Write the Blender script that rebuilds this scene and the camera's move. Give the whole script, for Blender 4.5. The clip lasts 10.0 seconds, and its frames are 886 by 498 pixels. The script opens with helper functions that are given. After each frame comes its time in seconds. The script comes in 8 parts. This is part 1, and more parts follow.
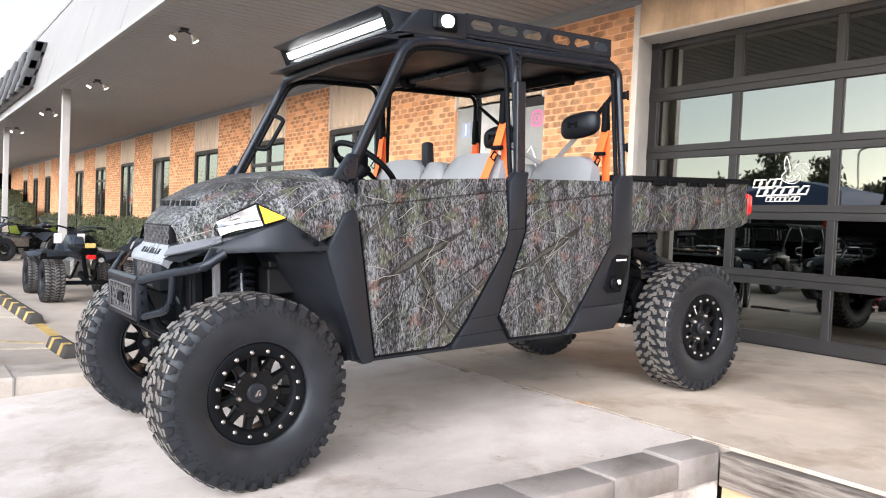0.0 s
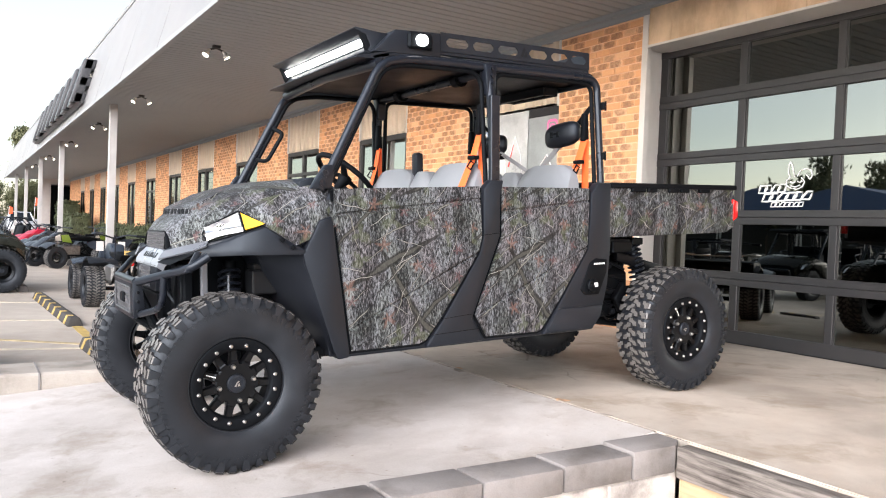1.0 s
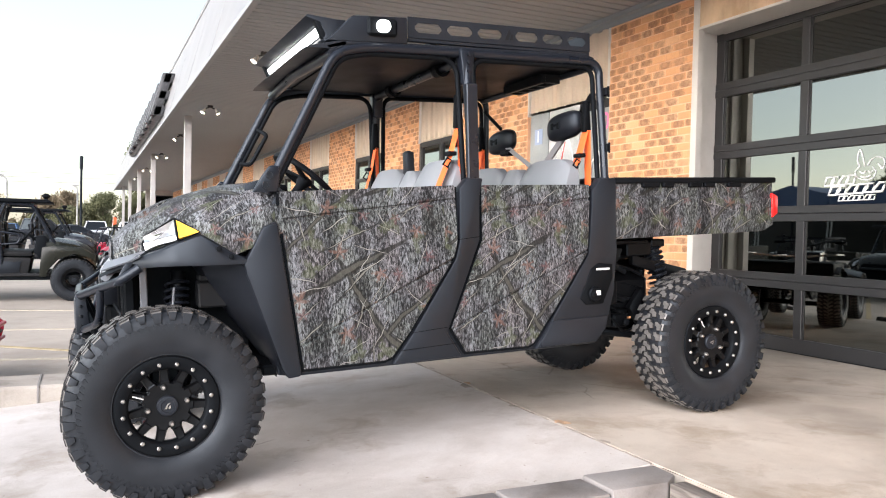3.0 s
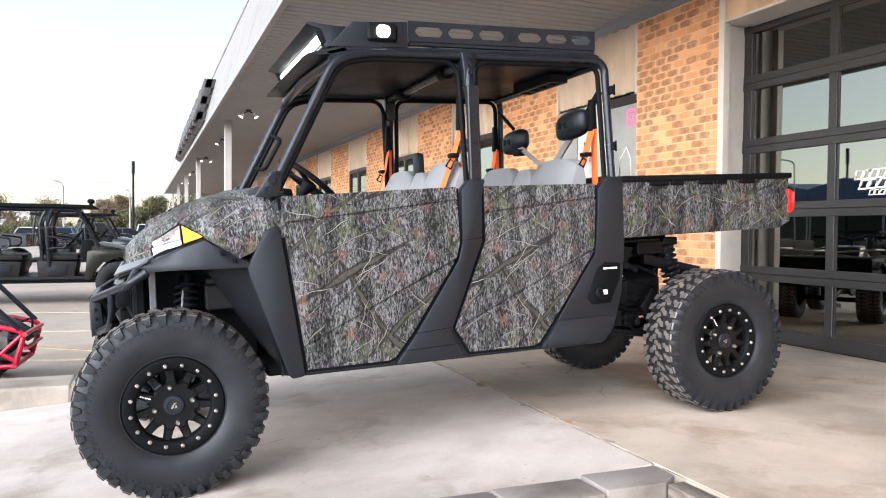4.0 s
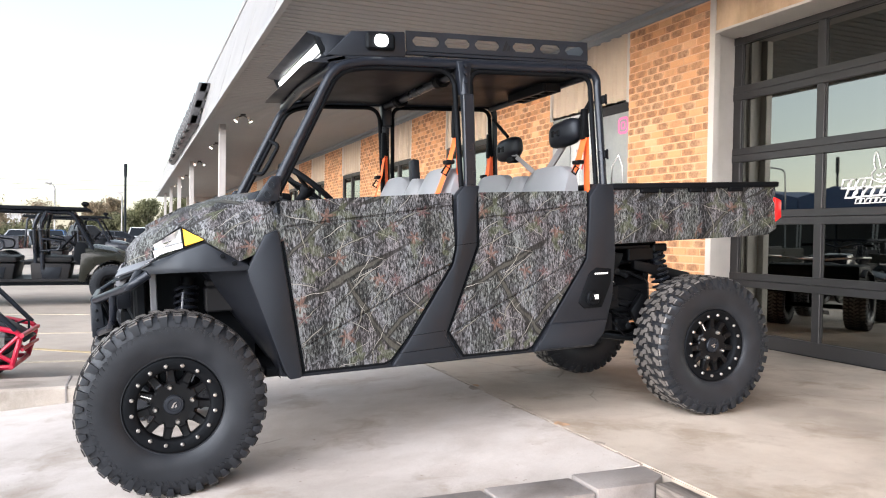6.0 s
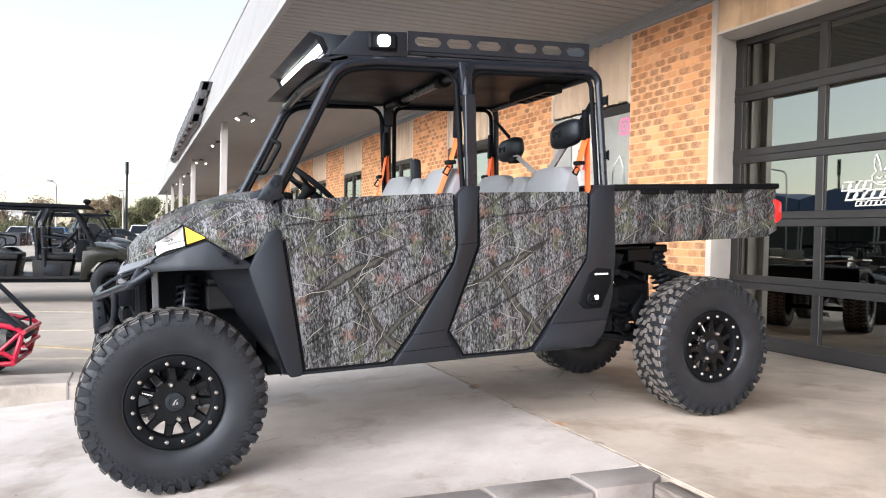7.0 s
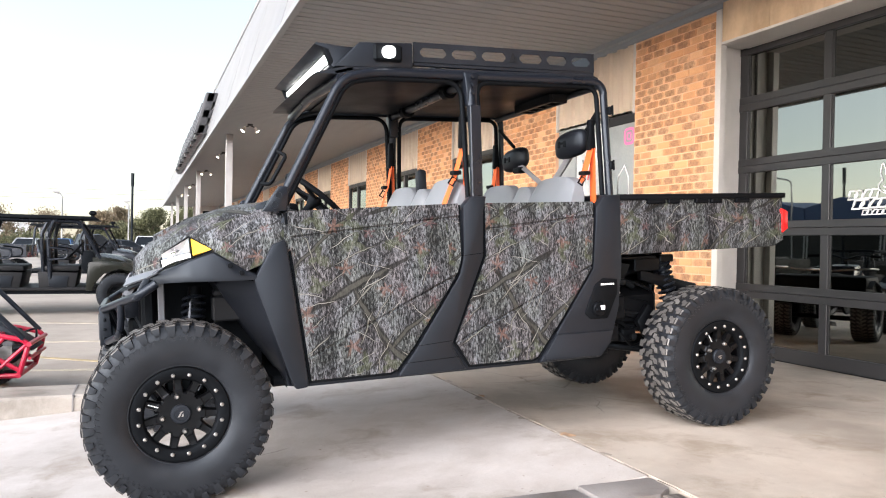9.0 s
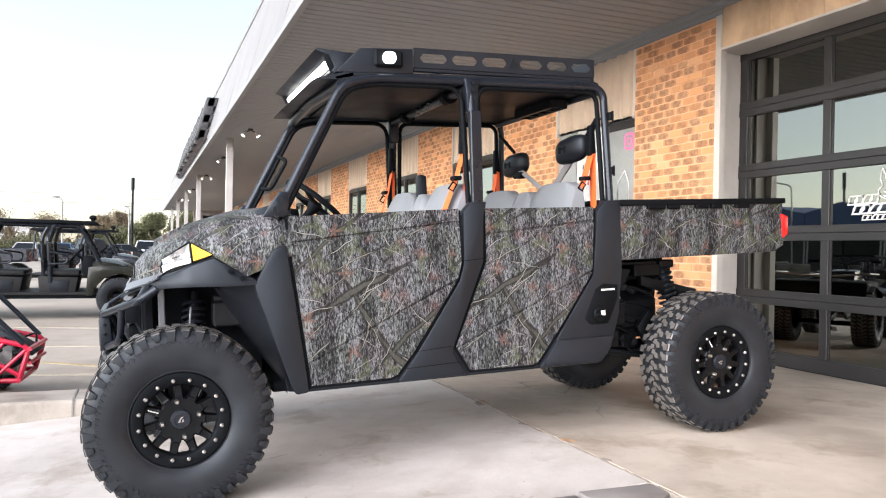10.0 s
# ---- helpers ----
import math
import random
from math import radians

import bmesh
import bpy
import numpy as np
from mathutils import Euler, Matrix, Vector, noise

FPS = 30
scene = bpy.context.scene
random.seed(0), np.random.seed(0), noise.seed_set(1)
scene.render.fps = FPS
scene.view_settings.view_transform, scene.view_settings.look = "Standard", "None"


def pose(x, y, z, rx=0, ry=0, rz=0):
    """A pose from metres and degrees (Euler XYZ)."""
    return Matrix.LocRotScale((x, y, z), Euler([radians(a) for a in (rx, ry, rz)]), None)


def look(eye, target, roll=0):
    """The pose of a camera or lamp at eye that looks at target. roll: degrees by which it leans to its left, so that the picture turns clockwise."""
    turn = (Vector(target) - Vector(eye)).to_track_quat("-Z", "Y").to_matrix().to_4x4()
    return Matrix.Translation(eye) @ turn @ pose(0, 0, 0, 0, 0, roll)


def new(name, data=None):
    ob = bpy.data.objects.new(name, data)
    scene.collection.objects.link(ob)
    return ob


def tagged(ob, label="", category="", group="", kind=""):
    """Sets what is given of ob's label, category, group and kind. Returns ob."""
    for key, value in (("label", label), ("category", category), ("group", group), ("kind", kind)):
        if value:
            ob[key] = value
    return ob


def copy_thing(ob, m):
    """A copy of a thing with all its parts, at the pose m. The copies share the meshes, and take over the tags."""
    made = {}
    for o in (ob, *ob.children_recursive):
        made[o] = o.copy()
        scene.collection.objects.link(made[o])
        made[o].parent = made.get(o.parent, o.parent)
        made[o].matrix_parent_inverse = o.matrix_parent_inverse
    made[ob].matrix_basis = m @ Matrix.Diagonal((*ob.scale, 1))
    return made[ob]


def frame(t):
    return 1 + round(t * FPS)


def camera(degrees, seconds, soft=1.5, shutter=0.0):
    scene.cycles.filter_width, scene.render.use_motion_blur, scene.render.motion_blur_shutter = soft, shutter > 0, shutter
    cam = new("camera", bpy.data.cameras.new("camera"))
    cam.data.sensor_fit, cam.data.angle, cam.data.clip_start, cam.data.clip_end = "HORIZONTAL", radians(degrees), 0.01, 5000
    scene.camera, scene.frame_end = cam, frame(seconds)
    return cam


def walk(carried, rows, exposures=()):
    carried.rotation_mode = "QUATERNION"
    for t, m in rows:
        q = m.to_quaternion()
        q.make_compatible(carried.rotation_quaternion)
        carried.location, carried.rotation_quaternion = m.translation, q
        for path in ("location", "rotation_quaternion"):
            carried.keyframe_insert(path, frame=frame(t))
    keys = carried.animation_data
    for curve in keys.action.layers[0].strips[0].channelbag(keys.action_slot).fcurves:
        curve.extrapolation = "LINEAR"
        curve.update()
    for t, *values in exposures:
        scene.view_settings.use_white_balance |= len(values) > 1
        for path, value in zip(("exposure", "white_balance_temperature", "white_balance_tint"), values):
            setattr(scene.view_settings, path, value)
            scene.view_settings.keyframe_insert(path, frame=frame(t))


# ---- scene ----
cam = camera(60.0, 10.0, soft=1.1)
METRES, EYE, TILT, LEAN, TURN = 1.7, 0.965, 0.0, 0.0, -35.8
ROWS = [
    (0.0, 0.0, 0.0, 0.0, 0.08, -1.72, -2.52),
    (0.5, 0.1109, -0.0836, 0.0001, 1.92, -1.42, -2.32),
    (1.0, 0.2252, -0.1438, 0.0004, 3.72, -1.26, -2.28),
    (1.5, 0.3554, -0.1064, 0.0035, 5.4, -1.15, -2.24),
    (2.0, 0.4528, -0.0393, 0.0117, 7.02, -1.12, -2.08),
    (2.5, 0.4837, 0.0893, 0.0135, 8.9, -1.14, -1.71),
    (4.0, 0.6955, 0.1432, 0.0264, 14.48, -1.44, -0.51),
    (4.5, 0.7006, 0.1035, 0.0296, 14.98, -1.33, -0.35),
    (5.0, 0.7011, 0.0894, 0.0274, 14.7, -1.16, -0.4),
    (5.5, 0.6988, 0.0946, 0.0258, 14.14, -1.05, -0.62),
    (7.0, 0.7017, 0.0845, 0.0255, 13.98, -1.06, -1.29),
    (7.5, 0.7003, 0.0807, 0.0263, 14.22, -0.95, -1.27),
    (8.0, 0.6972, 0.0811, 0.0267, 14.38, -0.76, -1.2),
    (8.5, 0.6955, 0.0847, 0.0265, 14.4, -0.56, -1.13),
    (9.0, 0.6979, 0.0869, 0.0272, 14.32, -0.32, -1.09),
    (9.5, 0.7002, 0.0857, 0.028, 14.3, -0.14, -1.1),
    (10.0, 0.6975, 0.0859, 0.0295, 14.33, 0.02, -1.12),
]
walk(cam, [(t, pose(0, 0, EYE, TILT, LEAN, TURN) @ pose(METRES * x, METRES * y, METRES * z, 90 + pitch, roll, yaw)) for t, x, y, z, yaw, pitch, roll in ROWS])

# ---- light ----
world = bpy.data.worlds.new("dusk_sky")
scene.world = world
world.use_nodes = True
wt = world.node_tree
bg = wt.nodes["Background"]
sky = wt.nodes.new("ShaderNodeTexSky")
sky.sky_type = "NISHITA"
sky.sun_disc = False
sky.sun_elevation = radians(8)
sky.sun_rotation = radians(-92)
sky.air_density, sky.dust_density, sky.ozone_density = 1.0, 0.8, 2.0
haze = wt.nodes.new("ShaderNodeHueSaturation")
haze.inputs["Saturation"].default_value = 0.46
wt.links.new(sky.outputs[0], haze.inputs["Color"])
wt.links.new(haze.outputs[0], bg.inputs[0])
bg.inputs[1].default_value = 0.22
sun_data = bpy.data.lights.new("sun", "SUN")
sun_data.energy, sun_data.angle, sun_data.color = 5.5, radians(78), (1.0, 0.935, 0.945)
sun = new("sun", sun_data)
sun.matrix_world = look((-26, -18, 7.0), (0, 2, 0))
scene.view_settings.exposure = 1.28

# ---- materials ----
def nodes_of(name):
    m = bpy.data.materials.new(name)
    m.use_nodes = True
    t = m.node_tree
    return m, t, t.nodes["Principled BSDF"]


def node(t, kind, **values):
    n = t.nodes.new(kind)
    for key, value in values.items():
        if key in n.inputs:
            n.inputs[key].default_value = value
    return n


def ramp(t, source, stops):
    r = t.nodes.new("ShaderNodeValToRGB")
    e = r.color_ramp.elements
    while len(e) < len(stops):
        e.new(0.5)
    for k, (at, c) in zip(e, stops):
        k.position = at
        k.color = (*c, 1) if len(c) == 3 else c
    t.links.new(source, r.inputs[0])
    return r.outputs[0]


def mixed(t, fac, a, b, mode="MIX"):
    m = t.nodes.new("ShaderNodeMix")
    m.data_type, m.blend_type = "RGBA", mode
    for slot, value in ((0, fac), (6, a), (7, b)):
        if isinstance(value, bpy.types.NodeSocket):
            t.links.new(value, m.inputs[slot])
        else:
            m.inputs[slot].default_value = value if slot == 0 else (*value, 1)
    return m.outputs[2]


def coords(t, scale=(1, 1, 1), turn=(0, 0, 0), warp=0.0, warp_scale=6.0):
    c = t.nodes.new("ShaderNodeTexCoord").outputs["Object"]
    if warp:
        n = node(t, "ShaderNodeTexNoise", Scale=warp_scale, Detail=3.0)
        t.links.new(c, n.inputs["Vector"])
        v = t.nodes.new("ShaderNodeVectorMath")
        v.operation = "MULTIPLY_ADD"
        t.links.new(n.outputs["Color"], v.inputs[0])
        v.inputs[1].default_value = (warp, warp, warp)
        t.links.new(c, v.inputs[2])
        c = v.outputs[0]
    m = t.nodes.new("ShaderNodeMapping")
    m.inputs["Scale"].default_value = scale
    m.inputs["Rotation"].default_value = [radians(a) for a in turn]
    t.links.new(c, m.inputs["Vector"])
    return m.outputs[0]


def noise_of(t, vec, scale, detail=4.0, rough=0.55):
    n = node(t, "ShaderNodeTexNoise", Scale=scale, Detail=detail, Roughness=rough)
    t.links.new(vec, n.inputs["Vector"])
    return n.outputs["Fac"]


def bumped(t, p, height, strength, distance=0.01):
    b = node(t, "ShaderNodeBump", Strength=strength, Distance=distance)
    t.links.new(height, b.inputs["Height"])
    t.links.new(b.outputs[0], p.inputs["Normal"])


def mat(name, color, rough=0.6, metal=0.0, var=0.18, scale=3.0, fine=90.0, bump=0.15, spec=0.5, depth=0.004, sheen=None):
    """A surface with broad and fine variation of its colour, gloss and relief."""
    m, t, p = nodes_of(name)
    v = coords(t)
    broad, grain = noise_of(t, v, scale, 5.0), noise_of(t, v, fine, 3.0)
    lo = [c * (1 - var) for c in color]
    hi = [min(1, c * (1 + var)) for c in color]
    c1 = ramp(t, broad, [(0.3, lo), (0.7, hi)])
    c2 = ramp(t, grain, [(0.3, (1 - var * 0.6,) * 3), (0.7, (1.0, 1.0, 1.0))])
    t.links.new(mixed(t, 1.0, c1, c2, "MULTIPLY"), p.inputs["Base Color"])
    p.inputs["Metallic"].default_value = metal
    p.inputs["Specular IOR Level"].default_value = spec
    if sheen:
        p.inputs["Specular Tint"].default_value = (*sheen, 1)
    r = ramp(t, broad, [(0.3, (max(0.02, rough - 0.08),) * 3), (0.7, (min(1, rough + 0.08),) * 3)])
    t.links.new(r, p.inputs["Roughness"])
    if bump:
        bumped(t, p, grain, bump, depth)
    return m


def glow(name, color, strength):
    m, t, p = nodes_of(name)
    p.inputs["Base Color"].default_value = (0.9, 0.9, 0.9, 1)
    p.inputs["Emission Color"].default_value = (*color, 1)
    p.inputs["Emission Strength"].default_value = strength
    return m


def camo_material():
    """Printed bark: fine upright flakes, a few branches and twigs, moss and russet oak leaves, in a tile that repeats."""
    m, t, p = nodes_of("bark_camouflage")

    def calc(op, *args):
        n = t.nodes.new("ShaderNodeMath")
        n.operation = op
        for k, v in enumerate(args):
            if isinstance(v, bpy.types.NodeSocket):
                t.links.new(v, n.inputs[k])
            else:
                n.inputs[k].default_value = v
        return n.outputs[0]

    def joined(x, y, z):
        n = t.nodes.new("ShaderNodeCombineXYZ")
        for k, v in enumerate((x, y, z)):
            if isinstance(v, bpy.types.NodeSocket):
                t.links.new(v, n.inputs[k])
            else:
                n.inputs[k].default_value = v
        return n.outputs[0]

    split = t.nodes.new("ShaderNodeSeparateXYZ")
    t.links.new(t.nodes.new("ShaderNodeTexCoord").outputs["Object"], split.inputs[0])
    u = split.outputs[0]
    v = calc("MULTIPLY_ADD", calc("ADD", split.outputs[1], 0.735), 0.75, split.outputs[2])
    flat = joined(u, v, 0.0)

    def warped(amount, scale):
        n = node(t, "ShaderNodeTexNoise", Scale=scale, Detail=3.0)
        t.links.new(flat, n.inputs["Vector"])
        w = t.nodes.new("ShaderNodeVectorMath")
        w.operation = "MULTIPLY_ADD"
        t.links.new(n.outputs["Color"], w.inputs[0])
        w.inputs[1].default_value = (amount, amount, 0)
        t.links.new(flat, w.inputs[2])
        return w.outputs[0]

    def scaled(vec, x, y, turn=0.0):
        q = t.nodes.new("ShaderNodeMapping")
        q.inputs["Scale"].default_value = (x, y, 1)
        q.inputs["Rotation"].default_value = (0, 0, radians(turn))
        t.links.new(vec, q.inputs["Vector"])
        return q.outputs[0]

    def planar(vec, detail, rough):
        n = node(t, "ShaderNodeTexNoise", Scale=1.0, Detail=detail, Roughness=rough)
        n.noise_dimensions = "2D"
        t.links.new(vec, n.inputs["Vector"])
        return n.outputs["Fac"]

    soft = warped(0.035, 9.0)
    wormy = warped(0.020, 30.0)
    flake = planar(scaled(wormy, 135, 42, 4), 3.0, 0.6)
    band = planar(scaled(soft, 13, 1.5, 3), 2.0, 0.5)
    vein = planar(scaled(wormy, 60, 9, 4), 2.0, 0.55)
    bark = calc("MULTIPLY_ADD", calc("SUBTRACT", band, 0.5), 0.50, flake)
    bark = calc("MULTIPLY_ADD", calc("SUBTRACT", vein, 0.5), 0.30, bark)
    base = ramp(t, bark, [(0.33, (0.006, 0.0064, 0.0072)), (0.43, (0.024, 0.0248, 0.0262)), (0.51, (0.054, 0.0555, 0.0575)), (0.57, (0.088, 0.091, 0.095)), (0.64, (0.118, 0.122, 0.128)), (0.73, (0.175, 0.180, 0.188))])
    # pale ridges and black cracks that wander upwards, gathered in patches
    def ridge(vec, width, fac):
        off = calc("ABSOLUTE", calc("SUBTRACT", planar(vec, 2.0, 0.5), 0.5))
        return ramp(t, off, [(width * 0.35, (fac, fac, fac)), (width, (0, 0, 0))])

    crowd = ramp(t, band, [(0.40, (0.35, 0.35, 0.35)), (0.58, (1, 1, 1))])
    base = mixed(t, ridge(scaled(wormy, 52, 15, -5), 0.040, 0.75), base, (0.008, 0.0084, 0.0095))
    base = mixed(t, mixed(t, 1.0, ridge(scaled(wormy, 44, 10, 6), 0.026, 0.85), crowd, "MULTIPLY"), base, (0.205, 0.211, 0.220))
    tint = planar(scaled(soft, 5.5, 4.0), 3.0, 0.5)
    base = mixed(t, 1.0, base, ramp(t, tint, [(0.36, (0.99, 0.94, 0.97)), (0.5, (0.96, 0.99, 1.04)), (0.64, (0.93, 0.99, 0.95))]), "MULTIPLY")

    # tile coordinates with a slight wander
    bent = t.nodes.new("ShaderNodeSeparateXYZ")
    t.links.new(warped(0.062, 6.5), bent.inputs[0])
    tile = joined(calc("WRAP", bent.outputs[0], 0.80, 0.0), calc("WRAP", bent.outputs[1], 1.36, 0.46), 0.0)

    def spindle(x, y, length, width, turn):
        q = t.nodes.new("ShaderNodeMapping")
        q.vector_type = "TEXTURE"
        q.inputs["Location"].default_value = (x, y, 0)
        q.inputs["Rotation"].default_value = (0, 0, radians(turn))
        q.inputs["Scale"].default_value = (length / 2, width / 2, 1)
        t.links.new(tile, q.inputs["Vector"])
        g = t.nodes.new("ShaderNodeTexGradient")
        g.gradient_type = "SPHERICAL"
        t.links.new(q.outputs[0], g.inputs[0])
        return g.outputs["Fac"]

    def strewn(count, lengths, width, turns, seed):
        random.seed(seed)
        acc = None
        for k in range(count):
            n = random.uniform(*lengths)
            one = spindle(random.uniform(0.08, 0.72), 0.46 + 0.9 * (k + random.random()) / count, n, width * random.uniform(0.7, 1.3), random.choice(turns) + random.uniform(-14, 14))
            acc = one if acc is None else calc("MAXIMUM", acc, one)
        return acc

    def laid(mask, lo, hi, fac, color, base):
        return mixed(t, ramp(t, mask, [(lo, (0, 0, 0)), (hi, (fac, fac, fac))]), base, color)

    big = strewn(6, (0.5, 0.8), 0.034, (28, 34, -52), 5)
    base = laid(big, 0.02, 0.20, 0.85, (0.012, 0.012, 0.011), base)
    base = laid(big, 0.45, 0.60, 0.8, mixed(t, flake, (0.022, 0.022, 0.019), (0.100, 0.101, 0.088)), base)
    mid = strewn(13, (0.22, 0.45), 0.012, (34, -40, 55, -58, 78), 11)
    base = laid(mid, 0.02, 0.2, 0.8, (0.010, 0.010, 0.010), base)
    base = laid(mid, 0.42, 0.6, 0.85, mixed(t, flake, (0.05, 0.05, 0.045), (0.28, 0.28, 0.255)), base)
    thin = strewn(26, (0.14, 0.38), 0.0058, (22, -28, 42, -46, 64, -62), 23)
    base = laid(thin, 0.04, 0.22, 0.7, (0.014, 0.014, 0.013), base)
    base = laid(thin, 0.34, 0.55, 0.85, (0.28, 0.28, 0.262), base)

    def leaves(cell, keep, size, lobes, color, fac, shift):
        """Ragged star-shaped leaves, one to a cell at most."""
        far = t.nodes.new("ShaderNodeVectorMath")
        far.operation = "ADD"
        far.inputs[1].default_value = (shift, shift * 0.7, 0)
        t.links.new(tile, far.inputs[0])
        k = node(t, "ShaderNodeTexVoronoi", Scale=1 / cell)
        k.voronoi_dimensions = "2D"
        t.links.new(far.outputs[0], k.inputs["Vector"])
        d = t.nodes.new("ShaderNodeVectorMath")
        d.operation = "SUBTRACT"
        t.links.new(far.outputs[0], d.inputs[0])
        t.links.new(k.outputs["Position"], d.inputs[1])
        q = t.nodes.new("ShaderNodeSeparateXYZ")
        t.links.new(d.outputs[0], q.inputs[0])
        hue = t.nodes.new("ShaderNodeSeparateColor")
        t.links.new(k.outputs["Color"], hue.inputs[0])
        ang = calc("ADD", calc("ARCTAN2", q.outputs[1], q.outputs[0]), calc("MULTIPLY", hue.outputs[1], 6.0))
        lobe = calc("MULTIPLY_ADD", calc("COSINE", calc("MULTIPLY", ang, float(lobes))), 0.42, 0.62)
        lobe = calc("MULTIPLY_ADD", calc("COSINE", ang), 0.22, lobe)
        r = calc("DIVIDE", calc("MULTIPLY", k.outputs["Distance"], cell), size)
        r = calc("ADD", calc("DIVIDE", r, calc("MAXIMUM", lobe, 0.12)), calc("MULTIPLY_ADD", flake, 1.6, -0.8))
        mask = calc("MULTIPLY", calc("LESS_THAN", hue.outputs[0], keep), ramp(t, r, [(0.75, (fac, fac, fac)), (1.0, (0, 0, 0))]))
        return mask, color

    for mask, color in (leaves(0.17, 0.5, 0.065, 3, (0.085, 0.10, 0.055), 0.5, 3.1), leaves(0.21, 0.5, 0.042, 5, (0.17, 0.095, 0.075), 0.6, 0.0), leaves(0.16, 0.3, 0.032, 5, (0.13, 0.068, 0.07), 0.6, 7.3)):
        base = mixed(t, mask, base, mixed(t, ramp(t, flake, [(0.35, (0, 0, 0)), (0.6, (1, 1, 1))]), [c * 0.45 for c in color], color))
    t.links.new(base, p.inputs["Base Color"])
    p.inputs["Roughness"].default_value = 0.55
    p.inputs["Specular IOR Level"].default_value = 0.15
    return m


def concrete_material(name, color, stain, blotch=1.0, cracks=False):
    m, t, p = nodes_of(name)
    v = coords(t, (1, 1, 1), (0, 0, 0), 0.5, 0.8)
    big, mid, grain = noise_of(t, v, 0.55 * blotch, 6.0, 0.6), noise_of(t, v, 4.0, 6.0, 0.65), noise_of(t, coords(t), 160.0, 3.0)
    c = ramp(t, big, [(0.35, stain), (0.52, color), (0.7, [min(1, k * 1.12) for k in color])])
    c = mixed(t, 1.0, c, ramp(t, mid, [(0.3, (0.84, 0.82, 0.80)), (0.6, (1, 1, 1))]), "MULTIPLY")
    c = mixed(t, 1.0, c, ramp(t, grain, [(0.25, (0.86, 0.86, 0.85)), (0.6, (1, 1, 1))]), "MULTIPLY")
    if cracks:
        spots = noise_of(t, coords(t, (1, 1, 1), (0, 0, 0), 0.25, 5.0), 1.9, 7.0, 0.62)
        c = mixed(t, 1.0, c, ramp(t, spots, [(0.33, (0.74, 0.70, 0.65)), (0.47, (1, 1, 1)), (0.66, (1, 1, 1)), (0.74, (1.07, 1.06, 1.05))]), "MULTIPLY")
        specks = noise_of(t, coords(t), 34.0, 2.0)
        c = mixed(t, 1.0, c, ramp(t, specks, [(0.235, (0.55, 0.50, 0.44)), (0.275, (1, 1, 1))]), "MULTIPLY")
        k = node(t, "ShaderNodeTexVoronoi", Scale=0.85)
        k.feature = "DISTANCE_TO_EDGE"
        t.links.new(coords(t, (1, 1, 0.0), (0, 0, 20), 0.22, 3.5), k.inputs["Vector"])
        where = ramp(t, noise_of(t, coords(t, (1, 1, 1)), 0.9, 2.0), [(0.57, (0, 0, 0)), (0.62, (1, 1, 1))])
        line = ramp(t, k.outputs["Distance"], [(0.0015, (0.7, 0.7, 0.7)), (0.0045, (0, 0, 0))])
        c = mixed(t, mixed(t, 1.0, where, line, "MULTIPLY"), c, (0.16, 0.14, 0.12))
    t.links.new(c, p.inputs["Base Color"])
    t.links.new(ramp(t, mid, [(0.3, (0.62,) * 3), (0.7, (0.85,) * 3)]), p.inputs["Roughness"])
    bumped(t, p, grain, 0.2, 0.003)
    return m


